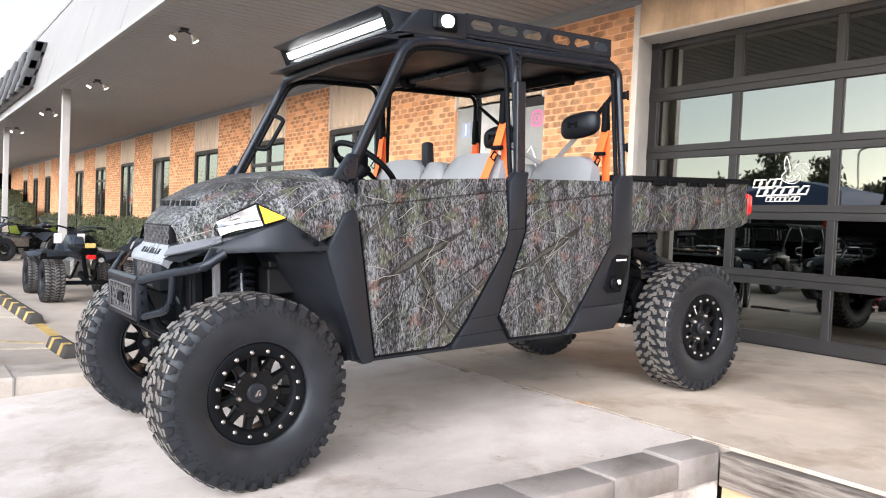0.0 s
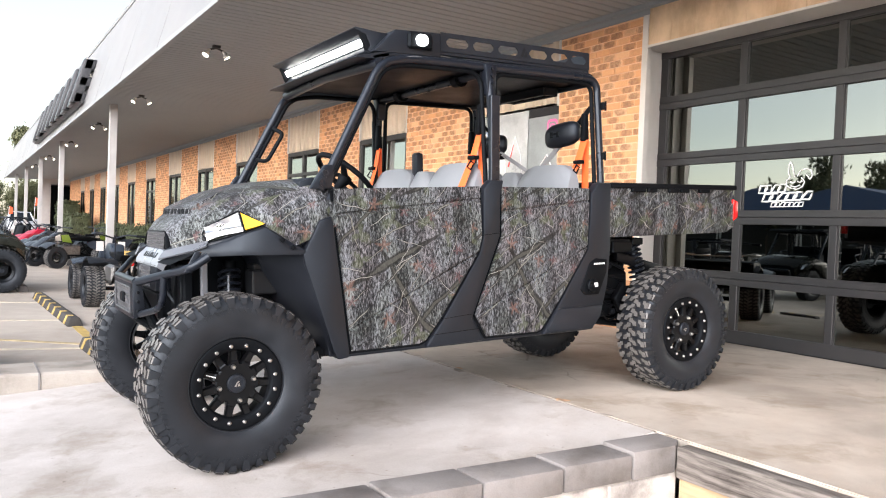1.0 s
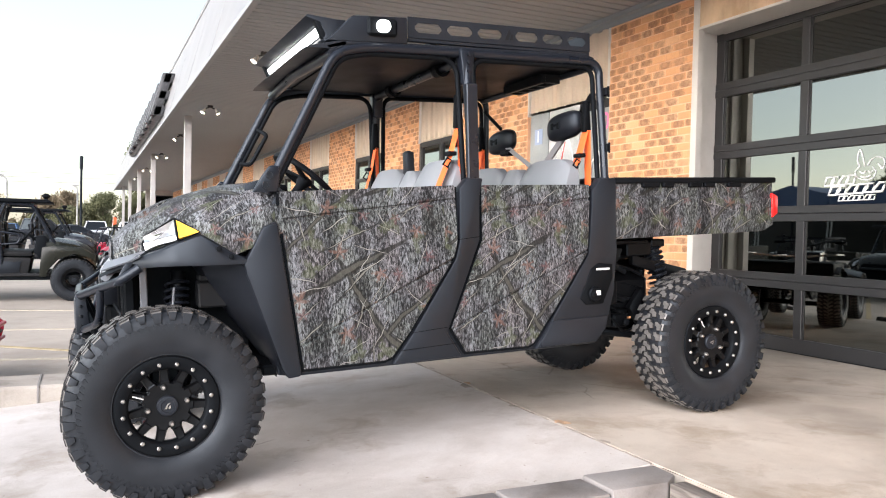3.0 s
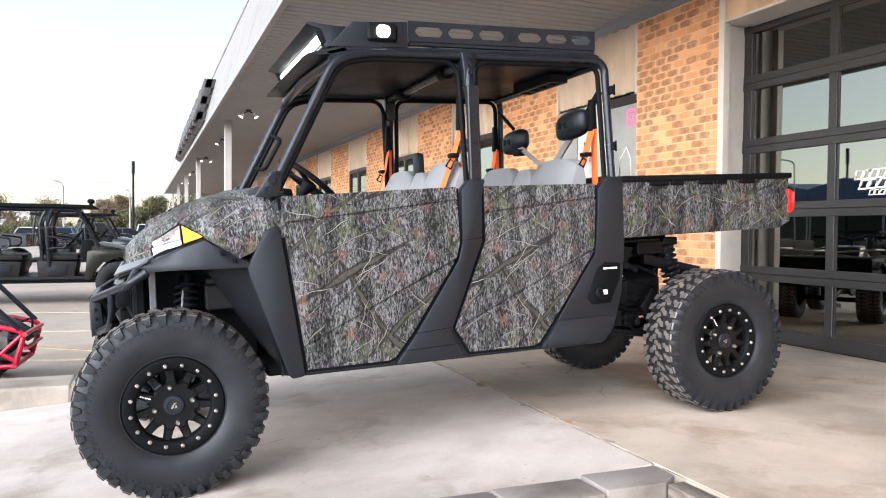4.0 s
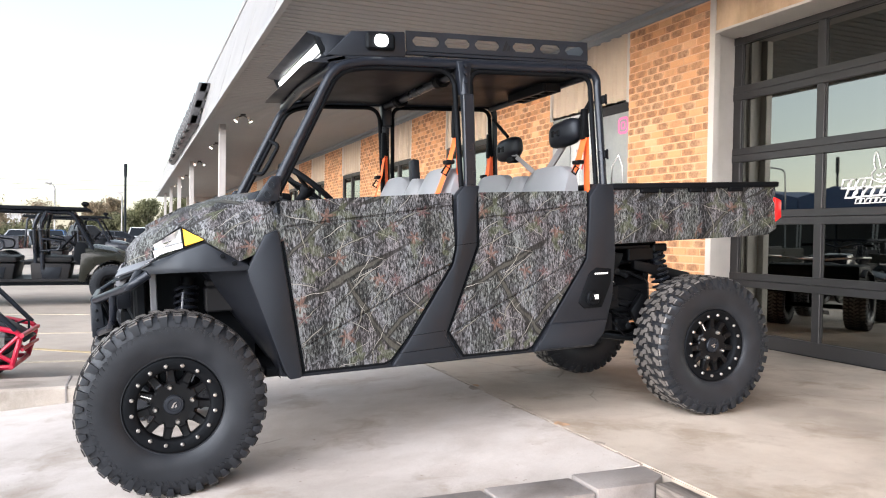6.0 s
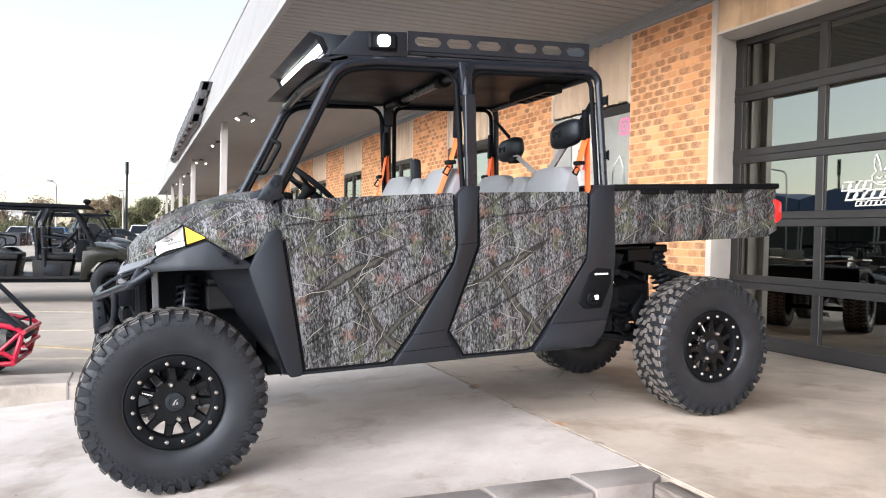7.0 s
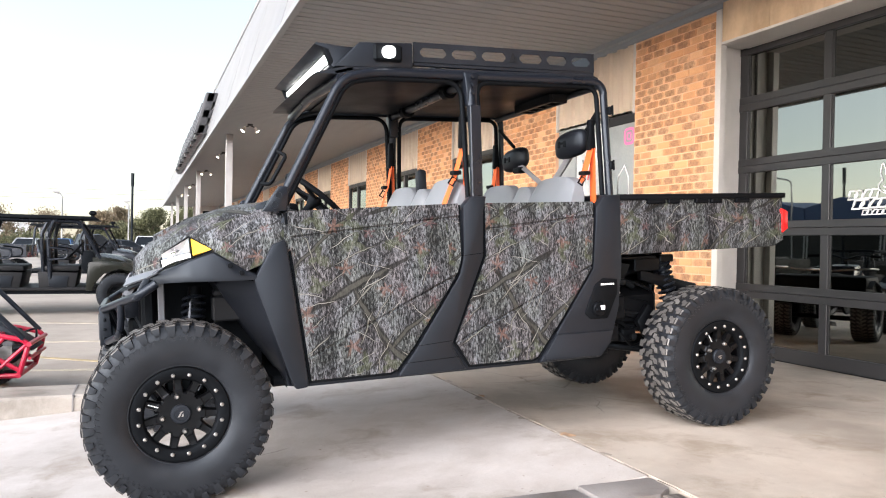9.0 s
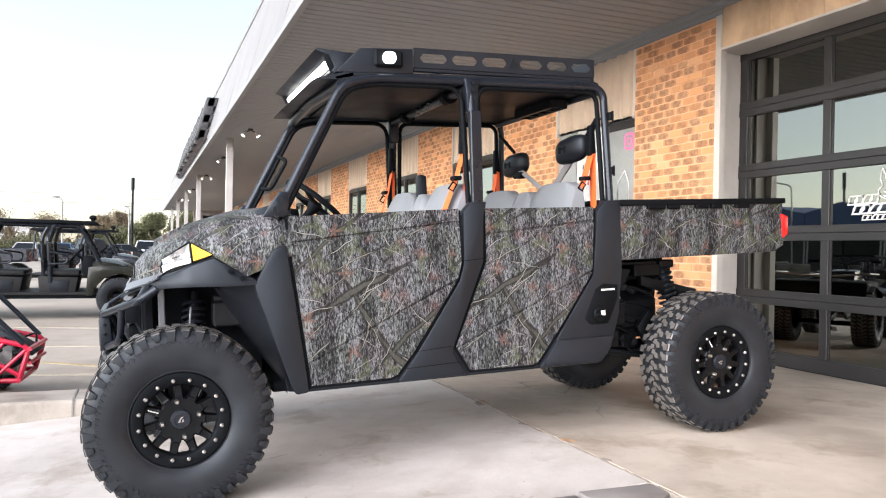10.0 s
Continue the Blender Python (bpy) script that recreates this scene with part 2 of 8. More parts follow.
def brick_material(name, per_object):
    """Flashed brick: a pale orange body, most faces burnt dark towards the middle."""
    m, t, p = nodes_of(name)
    if per_object:
        rnd = t.nodes.new("ShaderNodeObjectInfo").outputs["Random"]
    else:
        rnd = t.nodes.new("ShaderNodeNewGeometry").outputs["Random Per Island"]
    v = t.nodes.new("ShaderNodeNewGeometry").outputs["Position"]
    blot, grain = noise_of(t, v, 22.0, 5.0, 0.65), noise_of(t, v, 220.0, 3.0)
    c = ramp(t, rnd, [(0.0, (0.73, 0.36, 0.172)), (0.35, (0.79, 0.41, 0.202)), (0.7, (0.82, 0.455, 0.238)), (1.0, (0.86, 0.53, 0.31))])
    uv = t.nodes.new("ShaderNodeTexCoord").outputs["UV"]
    g = t.nodes.new("ShaderNodeMapping")
    g.vector_type = "TEXTURE"
    g.inputs["Location"].default_value = (0.775, 0.95, 0)
    g.inputs["Scale"].default_value = (0.60, 0.96, 1)
    ragged = node(t, "ShaderNodeTexNoise", Scale=38.0, Detail=4.0, Roughness=0.65)
    t.links.new(v, ragged.inputs["Vector"])
    drift = t.nodes.new("ShaderNodeVectorMath")
    drift.operation = "MULTIPLY_ADD"
    t.links.new(ragged.outputs["Color"], drift.inputs[0])
    drift.inputs[1].default_value = (0.55, 0.9, 0)
    t.links.new(uv, drift.inputs[2])
    t.links.new(drift.outputs[0], g.inputs["Vector"])
    ball = t.nodes.new("ShaderNodeTexGradient")
    ball.gradient_type = "SPHERICAL"
    t.links.new(g.outputs[0], ball.inputs[0])
    core = ramp(t, ball.outputs["Fac"], [(0.03, (0, 0, 0)), (0.48, (1, 1, 1))])
    core = mixed(t, 1.0, core, ramp(t, blot, [(0.36, (1, 1, 1)), (0.66, (0.55, 0.55, 0.55))]), "MULTIPLY")
    wave = t.nodes.new("ShaderNodeMath")
    wave.operation = "PINGPONG"
    t.links.new(rnd, wave.inputs[0])
    wave.inputs[1].default_value = 0.137
    burnt = ramp(t, wave.outputs[0], [(0.015, (0.08, 0.08, 0.08)), (0.04, (0.55, 0.55, 0.55)), (0.075, (0.95, 0.95, 0.95))])
    c = mixed(t, mixed(t, 1.0, core, burnt, "MULTIPLY"), c, (0.29, 0.150, 0.082))
    c = mixed(t, 1.0, c, ramp(t, grain, [(0.3, (0.86, 0.85, 0.83)), (0.6, (1, 1, 1))]), "MULTIPLY")
    t.links.new(c, p.inputs["Base Color"])
    p.inputs["Roughness"].default_value = 0.85
    bumped(t, p, blot, 0.35, 0.004)
    return m


def pane_material(name, tint, mirror):
    """Coated window glass: part clear, part sharp reflection."""
    m, t, p = nodes_of(name)
    t.nodes.remove(p)
    clear, shine = t.nodes.new("ShaderNodeBsdfTransparent"), t.nodes.new("ShaderNodeBsdfGlossy")
    clear.inputs[0].default_value = (*tint, 1)
    shine.inputs[0].default_value = (0.93, 0.96, 0.90, 1)
    shine.inputs["Roughness"].default_value = 0.015
    n = noise_of(t, coords(t), 1.3, 2.0)
    b = node(t, "ShaderNodeBump", Strength=0.03, Distance=0.02)
    t.links.new(n, b.inputs["Height"])
    t.links.new(b.outputs[0], shine.inputs["Normal"])
    mix = t.nodes.new("ShaderNodeMixShader")
    mix.inputs[0].default_value = mirror
    t.links.new(clear.outputs[0], mix.inputs[1])
    t.links.new(shine.outputs[0], mix.inputs[2])
    t.links.new(mix.outputs[0], t.nodes["Material Output"].inputs[0])
    return m


def wood_material(name, light, dark, along=(2.0, 40, 40)):
    m, t, p = nodes_of(name)
    g = noise_of(t, coords(t, along, (0, 0, 0), 0.03, 3.0), 1.0, 6.0, 0.65)
    b = noise_of(t, coords(t), 2.5, 4.0)
    c = ramp(t, g, [(0.35, dark), (0.6, light)])
    c = mixed(t, 1.0, c, ramp(t, b, [(0.3, (0.7, 0.7, 0.7)), (0.65, (1, 1, 1))]), "MULTIPLY")
    t.links.new(c, p.inputs["Base Color"])
    p.inputs["Roughness"].default_value = 0.8
    bumped(t, p, g, 0.5, 0.004)
    return m


CAMO = camo_material()
SLAB = concrete_material("pale_concrete", (0.532, 0.478, 0.417), (0.35, 0.312, 0.270), 1.0, True)
RAMP = concrete_material("cool_pale_concrete", (0.545, 0.520, 0.505), (0.40, 0.372, 0.350), 1.0, True)
LOT = concrete_material("lot_concrete", (0.44, 0.40, 0.355), (0.31, 0.275, 0.24), 0.5)
CAP = concrete_material("cap_block_concrete", (0.235, 0.222, 0.218), (0.15, 0.138, 0.132), 5.0)
KERB = concrete_material("kerb_concrete", (0.37, 0.34, 0.305), (0.22, 0.20, 0.175), 4.0)
BLOCK = concrete_material("whitewashed_block", (0.55, 0.52, 0.49), (0.25, 0.23, 0.22), 6.0)
BRICK_A = brick_material("orange_brick", True)
BRICK_B = brick_material("orange_brick_far", False)
MORTAR = mat("mortar", (0.80, 0.48, 0.30), 0.9, var=0.12, fine=200)
PLASTIC = mat("black_plastic", (0.0100, 0.0115, 0.0155), 0.46, var=0.12, scale=5, fine=500, bump=0.12, depth=0.0008, spec=0.34, sheen=(0.76, 0.88, 1.0))
PLASTIC_DARK = mat("dark_plastic", (0.003, 0.0031, 0.0037), 0.62, spec=0.14, sheen=(0.7, 0.85, 1.0), var=0.2, fine=300, bump=0.1, depth=0.001)
TUBE = mat("powder_coated_steel", (0.008, 0.010, 0.015), 0.32, spec=0.4, sheen=(0.80, 0.90, 1.0), var=0.12, fine=600, bump=0.08, depth=0.0006)
SATIN = mat("satin_grey_plastic", (0.20, 0.22, 0.25), 0.28, var=0.08, fine=300, bump=0.04, depth=0.0006)
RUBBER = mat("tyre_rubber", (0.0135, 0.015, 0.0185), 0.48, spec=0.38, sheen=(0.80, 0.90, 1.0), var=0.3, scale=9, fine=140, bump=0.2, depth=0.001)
# dust colour plus the sky's reflection, painted paler on lug tops
TREAD = mat("dusty_skylit_tread_rubber", (0.118, 0.114, 0.110), 0.42, spec=0.6, var=0.4, scale=14, fine=120, bump=0.3, depth=0.002)
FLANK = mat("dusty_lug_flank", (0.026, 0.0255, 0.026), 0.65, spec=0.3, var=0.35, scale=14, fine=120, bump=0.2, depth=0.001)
RIM = mat("gloss_black_alloy", (0.003, 0.003, 0.0035), 0.36, spec=0.25, sheen=(0.8, 0.9, 1.0), var=0.1, fine=300, bump=0.0)
STEEL = mat("bright_bolt_steel", (0.48, 0.465, 0.45), 0.38, 1.0, var=0.12, bump=0.0)
ALLOY = mat("cast_alloy", (0.42, 0.38, 0.31), 0.38, 0.85, var=0.3, scale=20, bump=0.1)
MESHGREY = mat("mesh_grey", (0.075, 0.078, 0.085), 0.4, var=0.1, bump=0.0)
CHASSIS = mat("chassis_steel", (0.003, 0.0031, 0.0037), 0.45, spec=0.2, sheen=(0.7, 0.85, 1.0), var=0.25, fine=150, bump=0.1)
CHROME = mat("headlight_chrome", (0.86, 0.86, 0.88), 0.32, 1.0, var=0.05, bump=0.0)
AMBER = mat("amber_lens", (0.80, 0.43, 0.01), 0.28, var=0.06, bump=0.0)
REDLENS = mat("red_lens", (0.58, 0.014, 0.014), 0.25, var=0.08, bump=0.0)
SEAT = mat("grey_vinyl", (0.20, 0.215, 0.235), 0.5, var=0.08, fine=260, bump=0.15, depth=0.001)
BELT = mat("orange_webbing", (0.82, 0.14, 0.03), 0.7, var=0.1, fine=700, bump=0.25, depth=0.001)
SPALL = mat("rusty_spall", (0.50, 0.33, 0.21), 0.9, var=0.3, scale=20, fine=150, bump=0.4)
GROUT = concrete_material("joint_grout", (0.40, 0.36, 0.32), (0.20, 0.175, 0.15), 9.0)
DARK_GROUND = mat("dark_reflected_ground", (0.055, 0.055, 0.057), 0.85, var=0.25, scale=0.6, fine=60, bump=0.3)
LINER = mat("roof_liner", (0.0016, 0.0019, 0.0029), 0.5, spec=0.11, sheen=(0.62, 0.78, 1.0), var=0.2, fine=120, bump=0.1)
LED = glow("led_lens", (1.0, 0.97, 0.92), 6.0)
LAMPGLOW = glow("spot_bulb", (1.0, 0.90, 0.76), 16.0)
WHITE = mat("white_vinyl", (0.80, 0.80, 0.80), 0.5, var=0.04, bump=0.0)
FRAME = mat("bronze_aluminium", (0.028, 0.0275, 0.029), 0.42, 0.1, var=0.1, fine=400, bump=0.05, depth=0.001)
CASING = mat("pale_metal_casing", (0.63, 0.60, 0.565), 0.45, 0.1, var=0.08, fine=200, bump=0.05)
SOFFIT = mat("soffit_metal", (0.288, 0.310, 0.322), 0.72, 0.0, var=0.06, scale=0.8, fine=60, bump=0.05, spec=0.25)
FASCIA = mat("fascia_metal", (0.235, 0.234, 0.236), 0.45, 0.1, var=0.06, scale=0.7, fine=60, bump=0.05)
SPANDREL = mat("tan_corrugated_metal", (0.60, 0.49, 0.38), 0.5, 0.1, var=0.1, scale=1.5, fine=80, bump=0.05)
HEADER = wood_material("tan_siding", (0.74, 0.54, 0.35), (0.56, 0.38, 0.23), (30, 3, 1.0))
TIMBER = wood_material("weathered_timber", (0.25, 0.225, 0.205), (0.06, 0.05, 0.044), (40, 2.5, 40))
PLANK = wood_material("fresh_plank", (0.46, 0.35, 0.215), (0.34, 0.25, 0.15), (40, 3, 40))
POSTPAINT = mat("column_paint", (0.36, 0.355, 0.35), 0.5, var=0.08, bump=0.05)
GLASS = pane_material("reflective_door_glass", (0.04, 0.045, 0.045), 0.235)
WINGLASS = pane_material("window_glass", (0.12, 0.13, 0.13), 0.42)
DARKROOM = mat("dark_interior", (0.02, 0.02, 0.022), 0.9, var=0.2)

# ---- builders ----
def thing(name, label, category, m=None, group="", kind=""):
    ob = new(name)
    ob.empty_display_size = 0.1
    if m is not None:
        ob.matrix_basis = m
    return tagged(ob, label, category, group, kind)


def mesh_of(name, bm, material, sharp=32, more=()):
    bmesh.ops.recalc_face_normals(bm, faces=bm.faces)
    me = bpy.data.meshes.new(name)
    bm.to_mesh(me)
    bm.free()
    for one in (material, *more):
        me.materials.append(one)
    me.polygons.foreach_set("use_smooth", [True] * len(me.polygons))
    me.set_sharp_from_angle(angle=radians(sharp))
    return me


def part(name, bm, material, parent, label="", m=None, sharp=32):
    """One mesh object under a thing or a part; bm may be a finished mesh that is shared."""
    me = bm if isinstance(bm, bpy.types.Mesh) else mesh_of(name, bm, material, sharp)
    ob = new(name, me)
    ob.parent = parent
    if m is not None:
        ob.matrix_basis = m
    return tagged(ob, label) if label else ob


def whole(name, bm, material, label, category="", group="", kind="", m=None, sharp=32):
    """A top-level thing of one mesh."""
    ob = part(name, bm, material, None, "", m, sharp)
    return tagged(ob, label, category, group, kind)


def fresh():
    return bmesh.new()


def merge(bm, other):
    me = bpy.data.meshes.new("tmp")
    other.to_mesh(me)
    other.free()
    bm.from_mesh(me)
    bpy.data.meshes.remove(me)
    return bm


def box(bm, x0, x1, y0, y1, z0, z1, bev=0.0, seg=1):
    b = fresh()
    bmesh.ops.create_cube(b, size=1.0)
    for v in b.verts:
        v.co = Vector(((x0 + x1) / 2 + v.co.x * (x1 - x0), (y0 + y1) / 2 + v.co.y * (y1 - y0), (z0 + z1) / 2 + v.co.z * (z1 - z0)))
    if bev:
        bmesh.ops.bevel(b, geom=b.edges[:], offset=bev, segments=seg, affect="EDGES", profile=0.5)
    return merge(bm, b)


def prism(bm, poly, d0, d1, axis="y", bev=0.0, seg=2):
    """A polygon of (a, b) pairs pushed along an axis from d0 to d1."""
    def at(a, b, d):
        return (a, d, b) if axis == "y" else (d, a, b) if axis == "x" else (a, b, d)
    t = fresh()
    lo = [t.verts.new(at(a, b, d0)) for a, b in poly]
    hi = [t.verts.new(at(a, b, d1)) for a, b in poly]
    n = len(poly)
    t.faces.new(lo)
    t.faces.new(hi[::-1])
    for i in range(n):
        t.faces.new((lo[i], hi[i], hi[(i + 1) % n], lo[(i + 1) % n]))
    bmesh.ops.recalc_face_normals(t, faces=t.faces)
    if bev:
        bmesh.ops.bevel(t, geom=t.edges[:], offset=bev, segments=seg, affect="EDGES", profile=0.5)
    return merge(bm, t)


def rounded(pts, r, steps=5):
    """A polyline with its inner corners rounded to radius r."""
    pts = [Vector(p) for p in pts]
    out = [pts[0]]
    for a, b, c in zip(pts, pts[1:], pts[2:]):
        u, w = (a - b), (c - b)
        k = min(r, u.length * 0.45, w.length * 0.45)
        p, q = b + u.normalized() * k, b + w.normalized() * k
        for i in range(steps + 1):
            f = i / steps
            out.append((1 - f) ** 2 * p + 2 * f * (1 - f) * b + f * f * q)
    return out + [pts[-1]]


def tube(bm, pts, r, seg=10, flat=1.0, up=(0, 0, 1), closed=False):
    """A round (or, with flat, oval) bar along a polyline."""
    pts = [Vector(p) for p in pts]
    rings = []
    n = len(pts)
    for i, p in enumerate(pts):
        a = pts[i - 1] if (i or closed) else p
        b = pts[(i + 1) % n] if (i < n - 1 or closed) else p
        d = (b - a).normalized()
        side = d.cross(Vector(up))
        if side.length < 1e-3:
            side = d.cross(Vector((0, 1, 0)))
        side.normalize()
        top = side.cross(d).normalized()
        rr = r[i] if isinstance(r, (list, tuple)) else r
        rings.append([bm.verts.new(p + side * (rr * flat * math.cos(k * math.tau / seg)) + top * (rr * math.sin(k * math.tau / seg))) for k in range(seg)])
    for i in range(n if closed else n - 1):
        a, b = rings[i], rings[(i + 1) % n]
        for k in range(seg):
            bm.faces.new((a[k], a[(k + 1) % seg], b[(k + 1) % seg], b[k]))
    if not closed:
        bm.faces.new(rings[0][::-1])
        bm.faces.new(rings[-1])
    return bm


def lathe(bm, profile, seg=48, axis="y", closed=False, at=(0, 0, 0)):
    """Turn (radius, height) pairs about an axis."""
    rings = []
    for r, h in profile:
        ring = []
        for k in range(seg):
            c, s = math.cos(k * math.tau / seg) * r, math.sin(k * math.tau / seg) * r
            co = (c, h, s) if axis == "y" else (c, s, h) if axis == "z" else (h, c, s)
            ring.append(bm.verts.new(Vector(co) + Vector(at)))
        rings.append(ring)
    pairs = list(zip(rings, rings[1:]))
    if closed:
        pairs.append((rings[-1], rings[0]))
    for a, b in pairs:
        for k in range(seg):
            bm.faces.new((a[k], a[(k + 1) % seg], b[(k + 1) % seg], b[k]))
    if not closed:
        for ring in (rings[0], rings[-1]):
            if len(ring) > 2 and profile[rings.index(ring)][0] > 1e-4:
                bm.faces.new(ring)
    return bm


def loft(bm, sections, caps=True):
    """Skin over open or closed rows of points, all of one length."""
    rows = [[bm.verts.new(p) for p in s] for s in sections]
    for a, b in zip(rows, rows[1:]):
        for k in range(len(a) - 1):
            bm.faces.new((a[k], a[k + 1], b[k + 1], b[k]))
    if caps:
        for row in (rows[0], rows[-1]):
            if len(row) > 2:
                bm.faces.new(row)
    return bm


def flipped(bm):
    """The mirror image across the vehicle's middle plane."""
    for v in bm.verts:
        v.co.y = -v.co.y
    return bm


# ---- ground, slab and kerbs ----
def ground_sheet():
    bm = fresh()
    rows = ((-700, -0.55), (-30, -0.55), (5.0, -0.55), (5.6, -0.25), (14, -0.25), (40, -0.28), (60, -0.56), (900, -0.70))
    xs = (-700, -40, -6, 0, 3, 12, 60, 700)
    grid = [[bm.verts.new((x, y, z)) for x in xs] for y, z in rows]
    for a, b in zip(grid, grid[1:]):
        for k in range(len(xs) - 1):
            bm.faces.new((a[k], a[k + 1], b[k + 1], b[k]))
    return whole("ground", bm, LOT, "pale worn concrete parking lot reaching the horizon", "ground", kind="structure")


ground_sheet()
# unseen dark strip, added so the door's lower panes mirror less light
bm = fresh()
box(bm, -34, -7.5, -80, 13, -0.75, -0.51)
whole("road", bm, DARK_GROUND, "added dark ground strip out of view, for the glass reflection", "road", kind="structure")
FALL = 0.0755
JOINT_X = 3.17


def slab(name, x0, x1, y0, y1, material, label):
    """A concrete bay; east of the joint it is level, west of it it falls away."""
    bm = fresh()
    zs = [min(0.0, (x - JOINT_X) * FALL) for x in (x0, x1)]
    top = [(x0, y0, zs[0]), (x1, y0, zs[1]), (x1, y1, zs[1]), (x0, y1, zs[0])]
    v = [bm.verts.new(p) for p in top] + [bm.verts.new((p[0], p[1], p[2] - 0.12)) for p in top]
    for f in ((0, 1, 2, 3), (7, 6, 5, 4), (0, 4, 5, 1), (1, 5, 6, 2), (2, 6, 7, 3), (3, 7, 4, 0)):
        bm.faces.new([v[i] for i in f])
    bmesh.ops.recalc_face_normals(bm, faces=bm.faces)
    bmesh.ops.bevel(bm, geom=[e for e in bm.edges if all(q in v[:4] for q in e.verts)], offset=0.006, segments=2, affect="EDGES")
    return whole(name, bm, material, label, "pavement", kind="structure")


slab("pavement_upper", JOINT_X + 0.006, 6.56, -8.0, 9.5, SLAB, "level pale concrete apron with dark stains before the shop door")
slab("pavement_ramp", -3.0, JOINT_X - 0.006, 2.255, 5.29, RAMP, "sloping pale concrete apron stained by tyres")
random.seed(4)
bm = fresh()
rows = []
for i in range(150):
    y = 2.262 + i * 0.0203
    m = JOINT_X + random.uniform(-0.005, 0.005) + 0.006 * math.sin(y * 7)
    w0, w1 = random.uniform(0.006, 0.016), random.uniform(0.006, 0.014)
    h = random.uniform(-0.004, 0.0035)
    rows.append([(m - w0, y, -0.004), (m - w0 * 0.5, y, h), (m + w1 * 0.5, y, h), (m + w1, y, -0.003)])
loft(bm, rows, False)
joint = whole("joint_filler", bm, GROUT, "cracked crumbling filler in the joint between two slabs", "joint", kind="structure")


def spall(x, y, r, material):
    """A shallow broken patch beside the joint."""
    bm = fresh()
    n = 14
    ring = [(x + math.cos(k * math.tau / n) * r * random.uniform(0.35, 0.8), y + math.sin(k * math.tau / n) * r * random.uniform(0.7, 1.5)) for k in range(n)]
    z = [min(0.0, (q[0] - JOINT_X) * FALL) for q in ring]
    mid = bm.verts.new((x, y, min(0.0, (x - JOINT_X) * FALL) + 0.004))
    v = [bm.verts.new((q[0], q[1], h + 0.0006)) for q, h in zip(ring, z)]
    for k in range(n):
        bm.faces.new((mid, v[k], v[(k + 1) % n]))
    part("spall", bm, material, joint)


for x, y, r, m in ((3.205, 3.02, 0.055, SPALL), (3.145, 4.05, 0.05, GROUT), (3.20, 4.12, 0.035, SPALL), (3.19, 2.62, 0.03, GROUT), (3.15, 3.45, 0.03, GROUT), (3.19, 4.7, 0.04, GROUT)):
    spall(x, y, r, m)
bm = fresh()
box(bm, 3.17, 6.21, 9.5, 75, -0.4, -0.06, 0.01)
whole("pavement_walk", bm, KERB, "concrete walk along the brick shop front", "pavement", kind="structure")
# far kerb band
far_kerb = whole("kerb_far", prism(fresh(), [(5.29, -0.5), (5.29, -0.095), (5.31, -0.078), (5.75, -0.085), (5.75, -0.5)], -6.0, 3.16, "x"), KERB,
                 "worn concrete kerb between apron and parking lot", "kerb", kind="structure")
bm = fresh()
for x in (-2.1, -0.75, 0.62, 1.9):
    box(bm, x, x + 0.012, 5.283, 5.74, -0.45, -0.0765)
part("kerb_joint", bm, CAP, far_kerb)

# near retaining wall with cap blocks, and the timber
wall_low = whole("retaining_wall", box(fresh(), -4.0, 3.113, 2.075, 2.26, -0.62, -0.135), BLOCK, "whitewashed block retaining wall under cap blocks", "wall", kind="structure")
random.seed(9)
edges = [3.285, 2.80, 2.385, 1.955, 1.54]
while edges[-1] > -3.6:
    edges.append(edges[-1] - 0.42)
for k, (b, a) in enumerate(zip(edges, edges[1:])):
    bm = fresh()
    dz, dy = random.uniform(-0.004, 0.004), random.uniform(-0.006, 0.006)
    if k == 0:
        prism(bm, [(a + 0.004, 2.055 + dy), (3.08, 2.055 + dy), (3.285, 2.20), (3.17, 2.262), (a + 0.004, 2.262)], -0.140, -0.008, "z", 0.008)
    else:
        box(bm, a + 0.005, b - 0.005, 2.05 + dy, 2.262, -0.140, -0.012 + dz - 0.006 * k, 0.01, 2)
    part("cap_block", bm, CAP, wall_low)
for k in range(9):
    bm = fresh()
    box(bm, 3.07 - 0.41 * (k + 1) + 0.006, 3.07 - 0.41 * k - 0.006, 2.066, 2.2, -0.345, -0.148, 0.008)
    part("block", bm, BLOCK, wall_low)
timber = whole("timber_edging", box(fresh(), 3.084, 3.168, -6.0, 2.052, -0.165, -0.012, 0.008, 2), TIMBER, "weathered split timber edging along the apron", "timber", kind="structure")
bm = fresh()
box(bm, 3.112, 3.16, -6.0, 2.05, -0.62, -0.165)
part("plank", bm, PLANK, timber, "fresh yellow plank below the timber")
bm = fresh()
prism(bm, [(3.17, 2.056), (3.17, 2.2), (3.28, 2.2)], -0.12, -0.004, "z")
whole("mortar_fill", bm, KERB, "mortar fill behind the last cap block", "joint", kind="structure")

# lot markings and parking stops
PAINT = mat("worn_yellow_paint", (0.50, 0.36, 0.12), 0.8, var=0.3, scale=9, fine=60, bump=0.1)
PALEPAINT = mat("worn_pale_paint", (0.52, 0.465, 0.375), 0.8, var=0.25, scale=9, fine=60, bump=0.1)

FADEPAINT = mat("faded_yellow_paint", (0.47, 0.38, 0.23), 0.8, var=0.3, scale=9, fine=60, bump=0.1)


def lot_z(y):
    if y < 40:
        return -0.25 - max(0, y - 14) / 26 * 0.03
    return -0.28 - min(y - 40, 20) / 20 * 0.28


